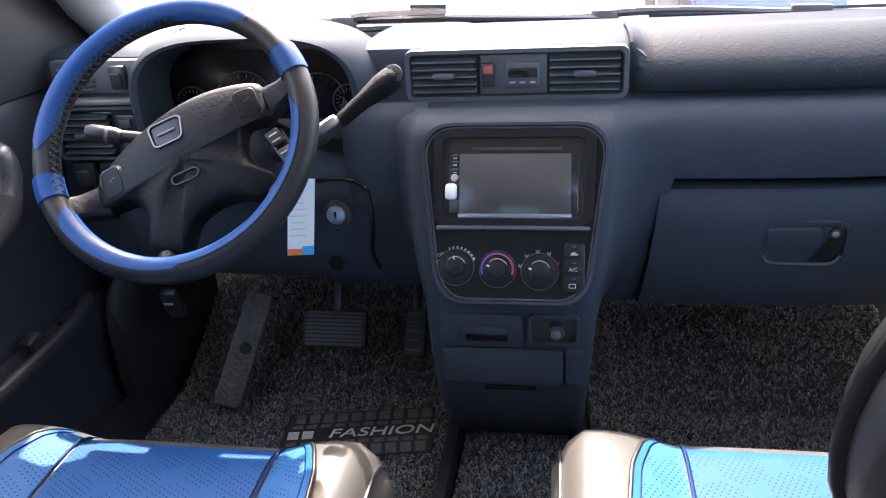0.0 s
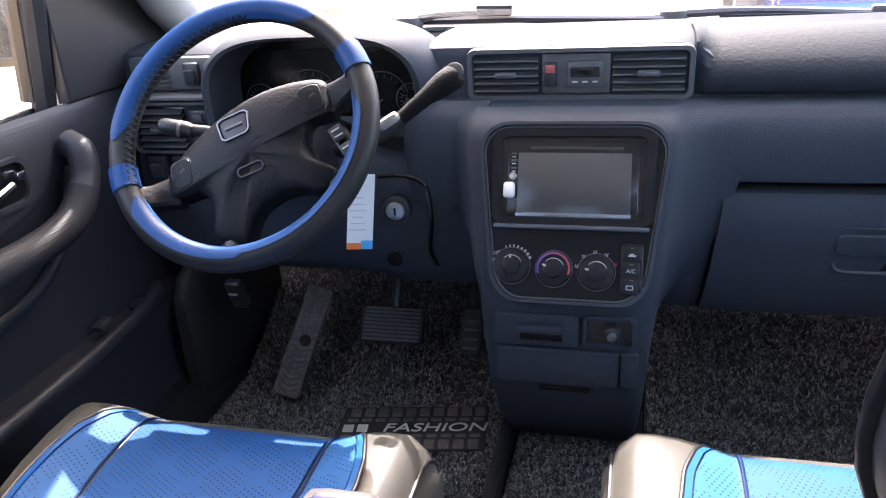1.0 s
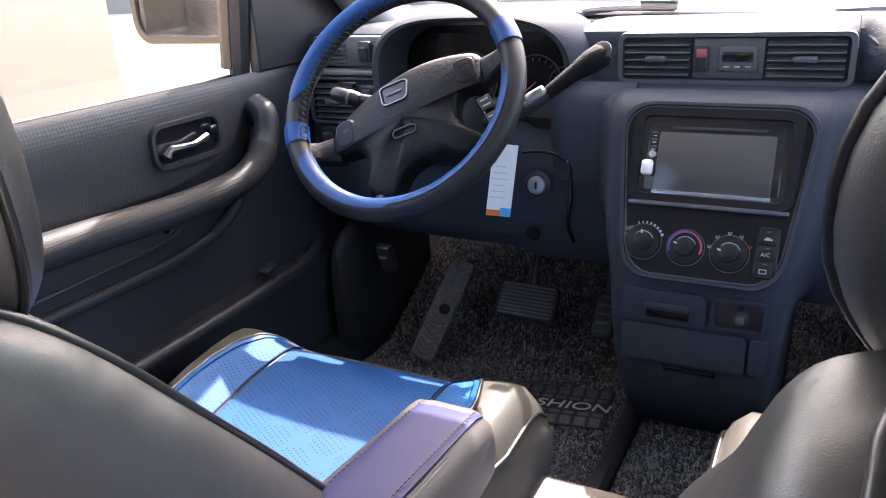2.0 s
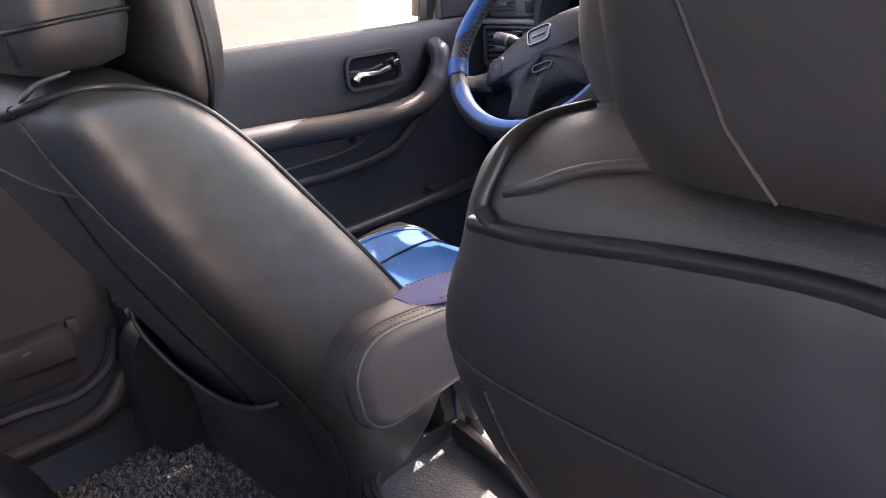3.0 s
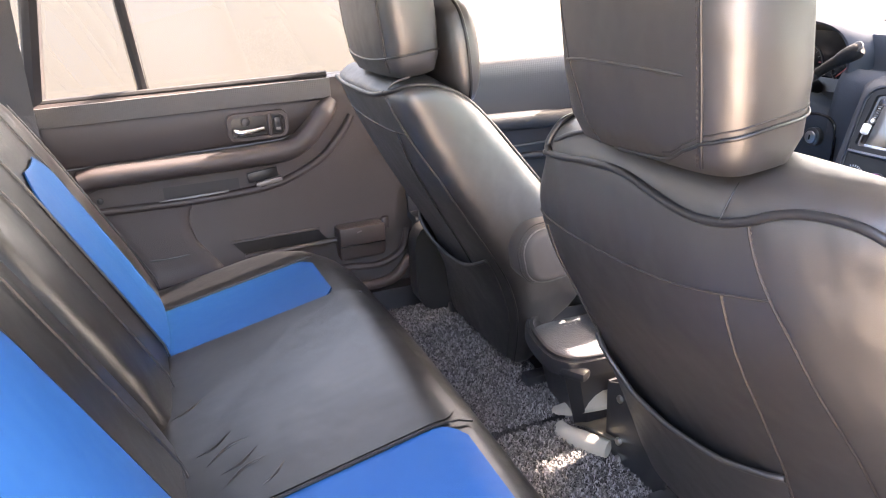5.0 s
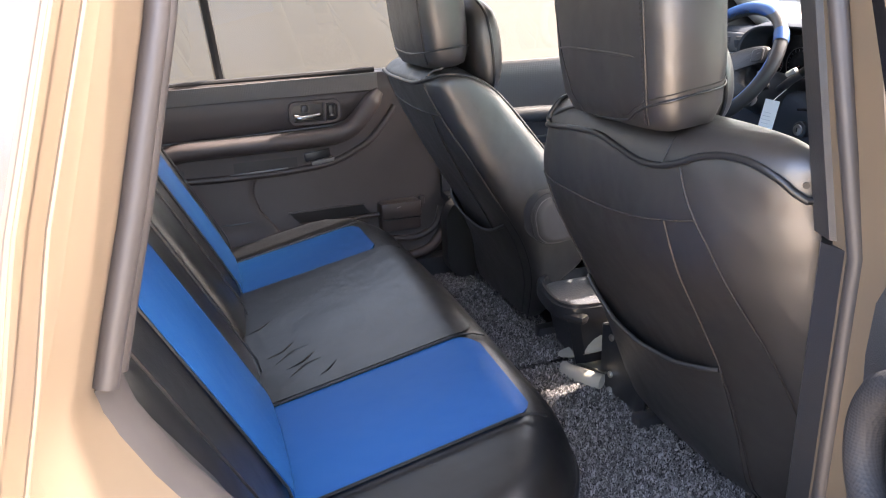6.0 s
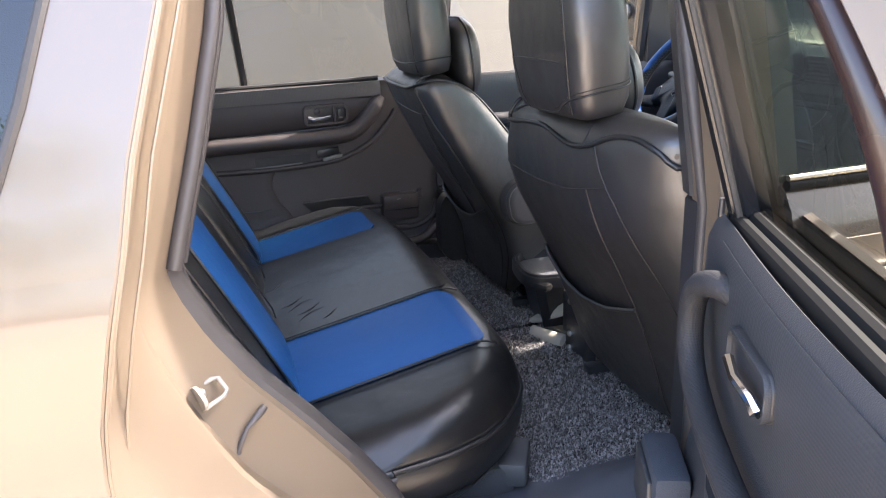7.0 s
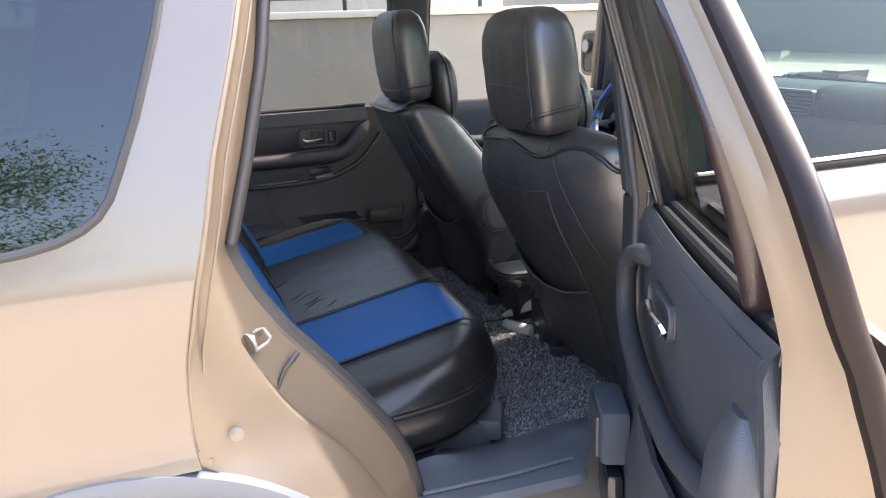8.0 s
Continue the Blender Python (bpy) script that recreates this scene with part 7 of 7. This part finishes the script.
sbol = part("side_bolster", pillow([(Vector((0.655, bback(z) - 0.055, z)), X, w, Y, d) for z, w, d in ((0.56, 0.03, 0.05), (0.62, 0.04, 0.06), (0.8, 0.04, 0.06), (0.93, 0.032, 0.05), (0.97, 0.015, 0.03))], 20, 3), LEATHER, bench)
for q in (0.74, 0.84):
    p_ = (1 - q ** 3) ** (1 / 3)
    part("stitching", stitches([Vector((0.655 + p_ * lerp([(0.56, 0.03), (0.62, 0.04), (0.8, 0.04), (0.93, 0.032)], z) + 0.0005, bback(z) - 0.055 + q * lerp([(0.56, 0.05), (0.62, 0.06), (0.8, 0.06), (0.93, 0.05)], z) + 0.0005, z)) for z in [0.60 + 0.33 * k / 16 for k in range(17)]], 0.008, 0.62, 0.0009), PALETRIM, sbol)

# ---- console, pedals, mats ----
cs = thing("floor_console", "grey plastic rear floor console with a tray lid", "console")
base_o = [(-0.165, -0.845), (-0.01, -0.868), (0.012, -0.85), (0.02, -0.60), (0.02, -0.42), (-0.15, -0.42), (-0.17, -0.60)]
part("body", loft([[Vector((-0.075 + (x + 0.075) * k, -0.63 + (y + 0.63) * k2, z)) for x, y in base_o] for z, k, k2 in ((0.41, 0.80, 0.84), (0.50, 0.9, 0.93), (0.545, 0.98, 0.98), (0.56, 1.0, 1.0))]), CONSOLE, cs)
lid = [(-0.184, -0.80), (-0.170, -0.852), (-0.12, -0.876), (-0.04, -0.888), (0.0, -0.879), (0.022, -0.848), (0.028, -0.76), (0.026, -0.655), (0.005, -0.632), (-0.08, -0.622), (-0.155, -0.625), (-0.182, -0.650)]
lid = smooth_ring(lid, 5)
ins = [(-0.078 + (x + 0.078) * 0.87, -0.755 + (y + 0.755) * 0.88) for x, y in lid]
lip = [(-0.078 + (x + 0.078) * 0.93, -0.755 + (y + 0.755) * 0.94) for x, y in lid]
part("lid_rim", ring_plate(lid, ins, pose(0, 0, 0.555), 0.026, 0.008), CONSOLE, cs)
part("rim_lip", ring_plate(lip, ins, pose(0, 0, 0.578), 0.008, 0.003), CONSOLE, cs)
part("tray_mat", plate(ins, pose(0, 0, 0.556), 0.008), mat("grey_dotted_mat", (0.105, 0.108, 0.118), 0.38, vary=0.1, grain=0.5, gscale=420, bump=0.6, bscale=330, kind="voronoi"), cs)
part("front_ridge", box(0.150, 0.014, 0.026, pose(-0.090, -0.726, 0.578, 0, 0, -11), 0.004), SATIN, cs)
part("lid_nose", box(0.05, 0.03, 0.020, pose(0.014, -0.858, 0.562, 0, 0, 30), 0.010), CONSOLE, cs)
tn = thing("tunnel_trim", "beige plastic tunnel trim piece on the floor", "trim piece")
def band(points, widths):
    return tube(spline(points, 6), [lerp([(k / (len(widths) - 1), w) for k, w in enumerate(widths)], i / (6 * (len(points) - 1))) for i in range(6 * (len(points) - 1) + 1)], 10, squash=0.6)
part("arm", band([(-0.072, -0.848, 0.436), (-0.035, -0.832, 0.458), (0.005, -0.806, 0.486), (0.045, -0.775, 0.510), (0.09, -0.74, 0.525)], [0.008, 0.016, 0.019, 0.018, 0.016]), BEIGE, tn)
part("foot", band([(-0.03, -0.862, 0.434), (0.0, -0.868, 0.436), (0.04, -0.856, 0.440), (0.085, -0.835, 0.446)], [0.010, 0.017, 0.019, 0.016]), BEIGE, tn)
part("web", sheet([[Vector((x, y, z)) for x, z in ((-0.03, 0.432), (0.02, 0.452), (0.09, 0.470))] for y in (-0.835, -0.80, -0.74)], 0.004), mat("olive_grey_liner", (0.10, 0.095, 0.075), 0.7, vary=0.2), tn)
# mats
def mat_sheet(name, pts, z, label):
    bm = plate(pts, pose(0, 0, z), 0.014, 0.005)
    return tagged(part(name, bm, CARPET), label, "floor mat", group="coil mats")
def slope(y):
    return 0.418 + (0.0 if y < 0.02 else 0.55 * (y - 0.02))
def long_mat(x0, x1, y0, y1, label, xf=None):
    rows = []
    for j in range(64):
        y = y0 + (y1 - y0) * j / 63
        rows.append([Vector((x0 + (x1 - x0) * k / 8, y, slope(y) + 0.012)) for k in range(9)])
    return tagged(part("floor_mat", sheet(rows, 0.012), CARPET), label, "floor mat", group="coil mats")
fm = long_mat(-0.62, -0.112, -0.75, 0.30, "black and grey coil mat with a dark heel pad")
long_mat(0.115, 0.62, -0.75, 0.32, "black and grey coil mat in the passenger footwell")
long_mat(-0.085, 0.085, -0.42, -0.03, "black and grey coil mat strip on the tunnel")
mat_sheet("floor_mat", [(-0.66, -1.12), (-0.05, -1.12), (-0.06, -0.88), (-0.16, -0.82), (-0.45, -0.74), (-0.66, -0.74)], 0.414, "black and grey coil mat behind the driver seat")
mat_sheet("floor_mat", [(-0.045, -1.12), (0.60, -1.12), (0.62, -1.0), (0.60, -0.74), (0.10, -0.74), (0.02, -0.86), (-0.05, -0.87)], 0.414, "black and grey coil mat behind the passenger seat")
part("tunnel_edge", box(0.022, 0.5, 0.05, pose(-0.10, -0.25, 0.435), 0.008), RUBBER, cs)
part("tunnel_edge", box(0.022, 0.5, 0.05, pose(0.10, -0.25, 0.435), 0.008), RUBBER, cs)
# coil fibres: short bent ribbons all over the mats
def coils(areas, count, seed):
    rng = np.random.default_rng(seed)
    verts, faces = [], []
    tot = sum((a[1] - a[0]) * (a[3] - a[2]) for a in areas)
    for x0, x1, y0, y1 in areas:
        n = int(count * (x1 - x0) * (y1 - y0) / tot)
        px, py = rng.uniform(x0, x1, n), rng.uniform(y0, y1, n)
        an, ln, hh, sd = rng.uniform(0, 2 * np.pi, n), rng.uniform(0.004, 0.009, n), rng.uniform(0.002, 0.007, n), rng.uniform(0.0007, 0.0013, n)
        for i in range(n):
            dx, dy = math.cos(an[i]), math.sin(an[i])
            zb = slope(py[i]) + 0.0125
            b = len(verts)
            for t, z in ((-0.5, 0.0), (-0.2, 0.8), (0.2, 1.0), (0.5, 0.1)):
                cx, cy, cz = px[i] + dx * ln[i] * t, py[i] + dy * ln[i] * t, zb + hh[i] * z
                verts.append((cx - dy * sd[i], cy + dx * sd[i], cz))
                verts.append((cx + dy * sd[i], cy - dx * sd[i], cz))
            for k in range(3):
                faces.append((b + 2 * k, b + 2 * k + 1, b + 2 * k + 3, b + 2 * k + 2))
    me = bpy.data.meshes.new("coil_fibres")
    me.from_pydata(verts, [], faces)
    return me
FIB = mat("mixed_grey_fibres", (0.12, 0.115, 0.115), 0.55, vary=0.1)
_n = FIB.node_tree
_g = _n.nodes.new("ShaderNodeNewGeometry")
_r = _n.nodes.new("ShaderNodeValToRGB")
_r.color_ramp.elements[0].color, _r.color_ramp.elements[1].color = (0.088, 0.081, 0.077, 1), (0.36, 0.336, 0.322, 1)
_r.color_ramp.elements[0].position, _r.color_ramp.elements[1].position = 0.35, 1.0
_n.links.new(_g.outputs["Random Per Island"], _r.inputs[0])
_n.links.new(_r.outputs[0], _n.nodes["Principled BSDF"].inputs["Base Color"])
fib = part("coil_fibres", coils([(-0.62, -0.115, -0.45, 0.30), (0.118, 0.62, -0.45, 0.32), (-0.083, 0.083, -0.42, -0.03), (-0.64, -0.06, -1.12, -0.80), (-0.045, 0.60, -1.12, -0.78)], 110000, 3), FIB)
tagged(fib, "grey and black coil fibres of the floor mats", "mat fibres", kind="stuff")
# heel pad
hpz = slope(-0.05) + 0.0155
HPF = pose(-0.226, -0.083, hpz, 0, 0, 10)
HP = part("heel_pad", plate([(-0.165, -0.060), (0.086, -0.058), (0.094, 0.060), (-0.155, 0.060)], HPF, 0.004, 0.001), mat("brown_black_rubber", (0.034, 0.029, 0.027), 0.6, vary=0.4), fm)
PADM = mat("grey_rubber_tile", (0.15, 0.13, 0.115), 0.6, vary=0.4, grain=0.3, gscale=120)
for v_, h_ in ((0.044, 0.024), (0.022, 0.009), (-0.022, 0.009), (-0.044, 0.024)):
    for c_ in range(10):
        part("tile", box(0.0175, h_, 0.002, HPF @ pose(0.074 - 0.0238 * c_ + 0.12 * v_, v_, 0.0045), 0.004, 1), PADM, HP)
PALE = mat("pale_print", (0.62, 0.58, 0.52), 0.6, vary=0.3)
SHEAR = Matrix(((1.35, 0.28, 0, 0), (0, 1, 0, 0), (0, 0, 1, 0), (0, 0, 0, 1)))
words("FASHION", 0.031, HPF @ pose(0.005, 0.0, 0.0046) @ SHEAR, HP, PALE, 0.0006)
for c_ in range(2):
    part("print_bar", box(0.018, 0.020, 0.0012, HPF @ pose(-0.118 - 0.024 * c_, 0.0, 0.0046), 0.002, 1), PALE, HP)
# pedals
def pedal(name, label, cx, cz, y, w, h, ribs, tilt=50):
    p = thing(name, label, "pedal")
    PF = frame_of((cx, y, cz), X, Vector((0, -math.sin(radians(tilt)), math.cos(radians(tilt)))))
    pad_ = part("pad", plate(rrect(w, h, 0.008), PF, 0.012, 0.004), RUBBER, p)
    for k in range(ribs):
        v = -h / 2 + h * (k + 0.7) / (ribs + 0.4)
        part("rib", box(w - 0.012, 0.004, 0.003, PF @ pose(0, v, 0.0125), 0.001, 1), mat("worn_rubber", (0.075, 0.074, 0.072), 0.5, vary=0.4, vscale=60) if "worn_rubber" not in bpy.data.materials else bpy.data.materials["worn_rubber"], pad_)
    part("arm", tube([PF @ Vector((0, 0.02, 0)), (cx + 0.0, y + 0.10, cz + 0.16)], 0.008, 8), SATIN, p)
pedal("brake_pedal", "wide ribbed black rubber brake pedal", -0.314, 0.568, 0.02, 0.112, 0.064, 9)
pedal("accelerator_pedal", "narrow ribbed black accelerator pedal", -0.178, 0.555, 0.04, 0.036, 0.085, 5)
fr_ = thing("foot_rest", "worn grey foot rest with a round hole beside the pedals", "foot rest")
FR = frame_of((-0.484, 0.012, 0.528), Vector((0.94, 0.08, -0.30)), Vector((0.22, -0.78, 0.60)))
part("plate", plate(rrect(0.046, 0.205, 0.008), FR, 0.016, 0.004), mat("dusty_grey_plastic", (0.12, 0.105, 0.092), 0.6, vary=0.35, vscale=40, grain=0.4, gscale=160), fr_)
part("hole", cyl(0.0105, 0.002, FR @ pose(0.004, 0.0, 0.0155), 18), GLOSS, fr_)
for k in range(8):
    for sx in (-1, 1):
        part("rib", box(0.019, 0.003, 0.0025, FR @ pose(sx * 0.0095, -0.090 + 0.0105 * k, 0.0163, 0, 0, 28 * sx), 0.001, 1), TRIM, fr_)
kp = thing("kick_panel", "dark plastic kick panel with bonnet release lever", "kick panel")
part("panel", pillow([(Vector((-0.675, y, 0.54)), X, w, Z, h) for y, w, h in ((-0.06, 0.012, 0.10), (-0.04, 0.020, 0.13), (0.05, 0.030, 0.16), (0.25, 0.035, 0.18))], 24, 3), RUBBER, kp)
part("release_lever", box(0.03, 0.02, 0.06, pose(-0.575, -0.03, 0.64, 20, 0, 0), 0.006), SATIN, kp)
part("lever_mark", box(0.016, 0.001, 0.005, pose(-0.575, -0.046, 0.645, 20, 0, 0), 0), WHITE, kp)

# ---- wipers and cowl at the foot of the windscreen ----
def wiper(label, pivot, arm_end, blade0, blade1):
    w = thing("windscreen_wiper", label, "wiper", group="wipers")
    part("pivot_cap", pillow([(Vector(pivot) + Vector((0, 0, z)), X, a, Y, a * 0.7) for z, a in ((-0.02, 0.02), (0.0, 0.028), (0.016, 0.024), (0.022, 0.012))], 16, 2.4), SATIN, w)
    part("arm", tube(spline([Vector(pivot) + Vector((0, 0, 0.01)), Vector(pivot).lerp(Vector(arm_end), 0.4) + Vector((0, 0, 0.012)), arm_end], 5), [0.009] * 4 + [0.007] * 7, 8), SATIN, w)
    bl = part("blade", tube([blade0, Vector(blade0).lerp(Vector(blade1), 0.5) + Vector((0, 0, 0.004)), blade1], 0.006, 6, squash=1.6), SATIN, w)
    part("clip", box(0.07, 0.016, 0.022, frame_of(Vector(arm_end) + Vector((0, 0, 0.004)), Vector(blade1) - Vector(blade0), Z), 0.004), SATIN, bl)
wiper("black windscreen wiper with a long blade on the cowl", (-0.36, 0.41, 1.025), (-0.19, 0.41, 1.045), (-0.42, 0.43, 1.030), (0.14, 0.41, 1.020))
wiper("black windscreen wiper resting near the far corner", (0.14, 0.42, 1.020), (0.50, 0.41, 1.020), (0.22, 0.42, 1.022), (0.76, 0.40, 1.010))
part("cowl_grille", sheet([[Vector((x, y - 0.06 * (x / 0.7) ** 2, z)) for x in [-0.68 + 0.136 * k for k in range(11)]] for y, z in ((0.36, 1.028), (0.40, 1.022), (0.46, 1.0), (0.50, 0.97))], 0.006), TRIM, car)

# ---- blue car parked ahead ----
bcar = thing("parked_car", "bright blue parked car standing in the sunny yard", "car", at=(1.85, 7.2, 0))
PR = [(-2.05, 0.35, 0.78), (-2.0, 0.30, 0.86), (-1.2, 0.28, 0.93), (-0.6, 0.28, 0.96), (0.6, 0.28, 0.95), (1.5, 0.28, 0.93), (1.98, 0.32, 0.86), (2.05, 0.40, 0.74)]
part("body", loft([[Vector((0.86 * math.copysign(abs(math.cos(a)) ** 0.35, math.cos(a)) * (0.92 if abs(y) > 1.9 else 1.0), y, (lo + hi) / 2 + (hi - lo) / 2 * math.copysign(abs(math.sin(a)) ** 0.4, math.sin(a)))) for a in [2 * math.pi * k / 32 for k in range(32)]] for y, lo, hi in PR]), BLUECAR, bcar)
part("cabin", loft([[Vector((w * sx, y, z)) for sx, y in ((-1, y0), (1, y0), (1, y1), (-1, y1))] for z, w, y0, y1 in ((0.90, 0.80, -1.3, 1.3), (1.15, 0.74, -0.95, 1.1), (1.40, 0.64, -0.5, 0.85), (1.44, 0.58, -0.4, 0.75))]), GLASS_DARK, bcar)
part("roof", box(1.24, 1.25, 0.04, pose(0, 0.18, 1.445), 0.02), BLUECAR, bcar)
for sx in (-1, 1):
    for sy in (-1.3, 1.3):
        wl = part("wheel", cyl(0.31, 0.20, frame_of((sx * 0.68, sy, 0.31), Y, Vector((sx, 0, 0))), 32, 0.02), RUBBER, bcar)
        part("rim", cyl(0.20, 0.015, frame_of((sx * 0.88, sy, 0.31), Y, Vector((sx, 0, 0))), 24, 0.01), STEEL, wl)
    part("tail_light", box(0.22, 0.06, 0.14, pose(sx * 0.66, -2.0, 0.74), 0.02), RED, bcar)
part("bumper", box(1.62, 0.16, 0.20, pose(0, -2.02, 0.46), 0.05), BLUECAR, bcar)
post = thing("gate_post", "grey concrete post beside the parked car", "post", at=(0.88, 5.6, 0))
part("shaft", box(0.16, 0.16, 1.6, pose(0, 0, 0.80), 0.01), ARCHGREY, post)
part("cap", box(0.20, 0.20, 0.05, pose(0, 0, 1.625), 0.01), PLASTER_WHITE, post)

# ---- tree beyond the yard, mirrored in the glass ----
def tree(at, height, seed):
    rng = random.Random(seed)
    tr = thing("tree", "leafy green tree at the edge of the yard", "tree", at=at)
    part("trunk", tube([(0, 0, 0), (0.03, 0.02, height * 0.25), (-0.04, 0.0, height * 0.5), (0.05, 0.05, height * 0.8)], [0.16, 0.13, 0.09, 0.03], 10), BARK, tr)
    tips = []
    for k in range(16):
        a, z0 = rng.uniform(0, 6.28), height * rng.uniform(0.3, 0.7)
        l = rng.uniform(0.7, 1.5)
        p = Vector((math.cos(a) * l, math.sin(a) * l, z0 + rng.uniform(0.3, 1.1)))
        part("limb", tube([(0, 0, z0), p * 0.5 + Vector((0, 0, z0 * 0.5 + 0.1)), p], [0.05, 0.03, 0.012], 6), BARK, tr)
        tips.append(p)
    tips.append(Vector((0, 0, height * 0.9)))
    verts, faces = [], []
    for p in tips:
        for _ in range(1100):
            c = p + Vector((rng.gauss(0, 0.38), rng.gauss(0, 0.38), rng.gauss(0, 0.32)))
            u = Vector((rng.gauss(0, 1), rng.gauss(0, 1), rng.gauss(0, 0.6))).normalized()
            v = u.orthogonal().normalized()
            s = rng.uniform(0.025, 0.05)
            b = len(verts)
            verts += [c - u * s, c + v * s * 0.45, c + u * s, c - v * s * 0.45]
            faces.append((b, b + 1, b + 2, b + 3))
    me = bpy.data.meshes.new("crown")
    me.from_pydata(verts, [], faces)
    part("crown", me, LEAF, tr)
BARK = mat("tree_bark", (0.12, 0.09, 0.06), 0.9, vary=0.3, bump=0.6, bscale=30)
LEAF = mat("tree_leaf", (0.05, 0.11, 0.03), 0.5, vary=0.35, vscale=1.2)
tree((9.0, -4.5, 0), 4.2, 5)
tree((10.5, -7.6, 0), 4.8, 9)

# ---- the rest of the car's outside, closed all round ----
def wheel_at(x, y):
    sx = 1 if x > 0 else -1
    n = 40
    at = Vector((x, y, 0.31))
    prof = [(-0.10, 0.20), (-0.105, 0.26), (-0.09, 0.30), (-0.06, 0.312), (0.06, 0.312), (0.09, 0.30), (0.105, 0.26), (0.10, 0.20), (-0.10, 0.20)]
    wl = part("wheel", loft([[at + Vector((u, r * math.cos(2 * math.pi * k / n), r * math.sin(2 * math.pi * k / n))) for k in range(n)] for u, r in prof], caps=False), RUBBER, car, "black rubber tyre")
    part("rim", cyl(0.205, 0.03, frame_of(at + Vector((sx * 0.05, 0, 0)), Y, Vector((sx, 0, 0))), 32, 0.01), STEEL, wl, "silver alloy rim")
    for k in range(5):
        a = 2 * math.pi * k / 5
        part("spoke", box(0.03, 0.05, 0.17, Matrix.Translation(at) @ Matrix.Rotation(a, 4, "X") @ pose(sx * 0.085, 0, 0.10), 0.01), STEEL, wl)
for x in (-0.74, 0.74):
    for y in (-1.83, 0.62):
        wheel_at(x, y)
def side_skin(name, s, ya, yb, yc):
    """A body side from ya to yb with a round wheel opening about yc."""
    rows = []
    for k in range(9):
        row = []
        for j in range(33):
            y = ya + (yb - ya) * j / 32
            d = 0.40 ** 2 - (y - yc) ** 2
            lo = 0.31 + math.sqrt(d) if d > 0 else 0.31
            lo = max(lo, 0.33)
            z = lo + (0.995 - lo) * k / 8
            row.append(Vector((s * (lerp(BULGE, z) if z > 0.70 else 0.872), y, z)))
        rows.append(row)
    part(name, sheet(rows, 0.012), PAINT, car)
    part("arch_moulding", loft([[Vector((s * x, yc + (0.40 + r) * math.cos(a), 0.31 + (0.40 + r) * math.sin(a))) for x, r in ((0.862, 0.004), (0.882, 0.0), (0.888, -0.02), (0.88, -0.05), (0.84, -0.055), (0.84, 0.004))] for a in [radians(10 + 160 * k / 28) for k in range(29)]]), ARCHGREY, car)
side_skin("front_wing", 1, 0.302, 1.32, 0.62)
side_skin("front_wing", -1, 0.302, 1.32, 0.62)
side_skin("quarter_panel_left", -1, -2.62, -1.69, -1.83)
part("nose", loft([[Vector((x, y, z)) for y, z in ((1.30, 0.33), (1.42, 0.36), (1.46, 0.50), (1.44, 0.66), (1.38, 0.80), (1.30, 0.84))] for x in (-0.84, -0.6, 0, 0.6, 0.84)]), PAINT, car)
part("tailgate", sheet([[Vector((x, y, z)) for x in (-0.86, -0.5, 0, 0.5, 0.86)] for y, z in ((-2.66, 0.36), (-2.70, 0.6), (-2.68, 0.9), (-2.62, 1.05), (-2.60, 1.08))], 0.015), PAINT, car)
part("rear_panel_right", sheet([[Vector((0.868, y, z)) for y in (-2.2, -2.4, -2.64)] for z in (0.36, 0.55, 0.71)], 0.012), PAINT, car)
pane = part("quarter_glass_left", sheet([[Vector((-0.855 + tumble(z), y, z)) for y in (-1.70, -2.1, -2.55)] for z in (0.99, 1.2, 1.4, 1.58)]), GLASS_DARK, car)
part("sill_left", loft([[Vector((x, y, z)) for x, z in ((-0.66, 0.30), (-0.66, 0.40), (-0.80, 0.42), (-0.85, 0.38), (-0.85, 0.30))] for y in (0.22, -0.6, -1.43)]), PAINT, car)
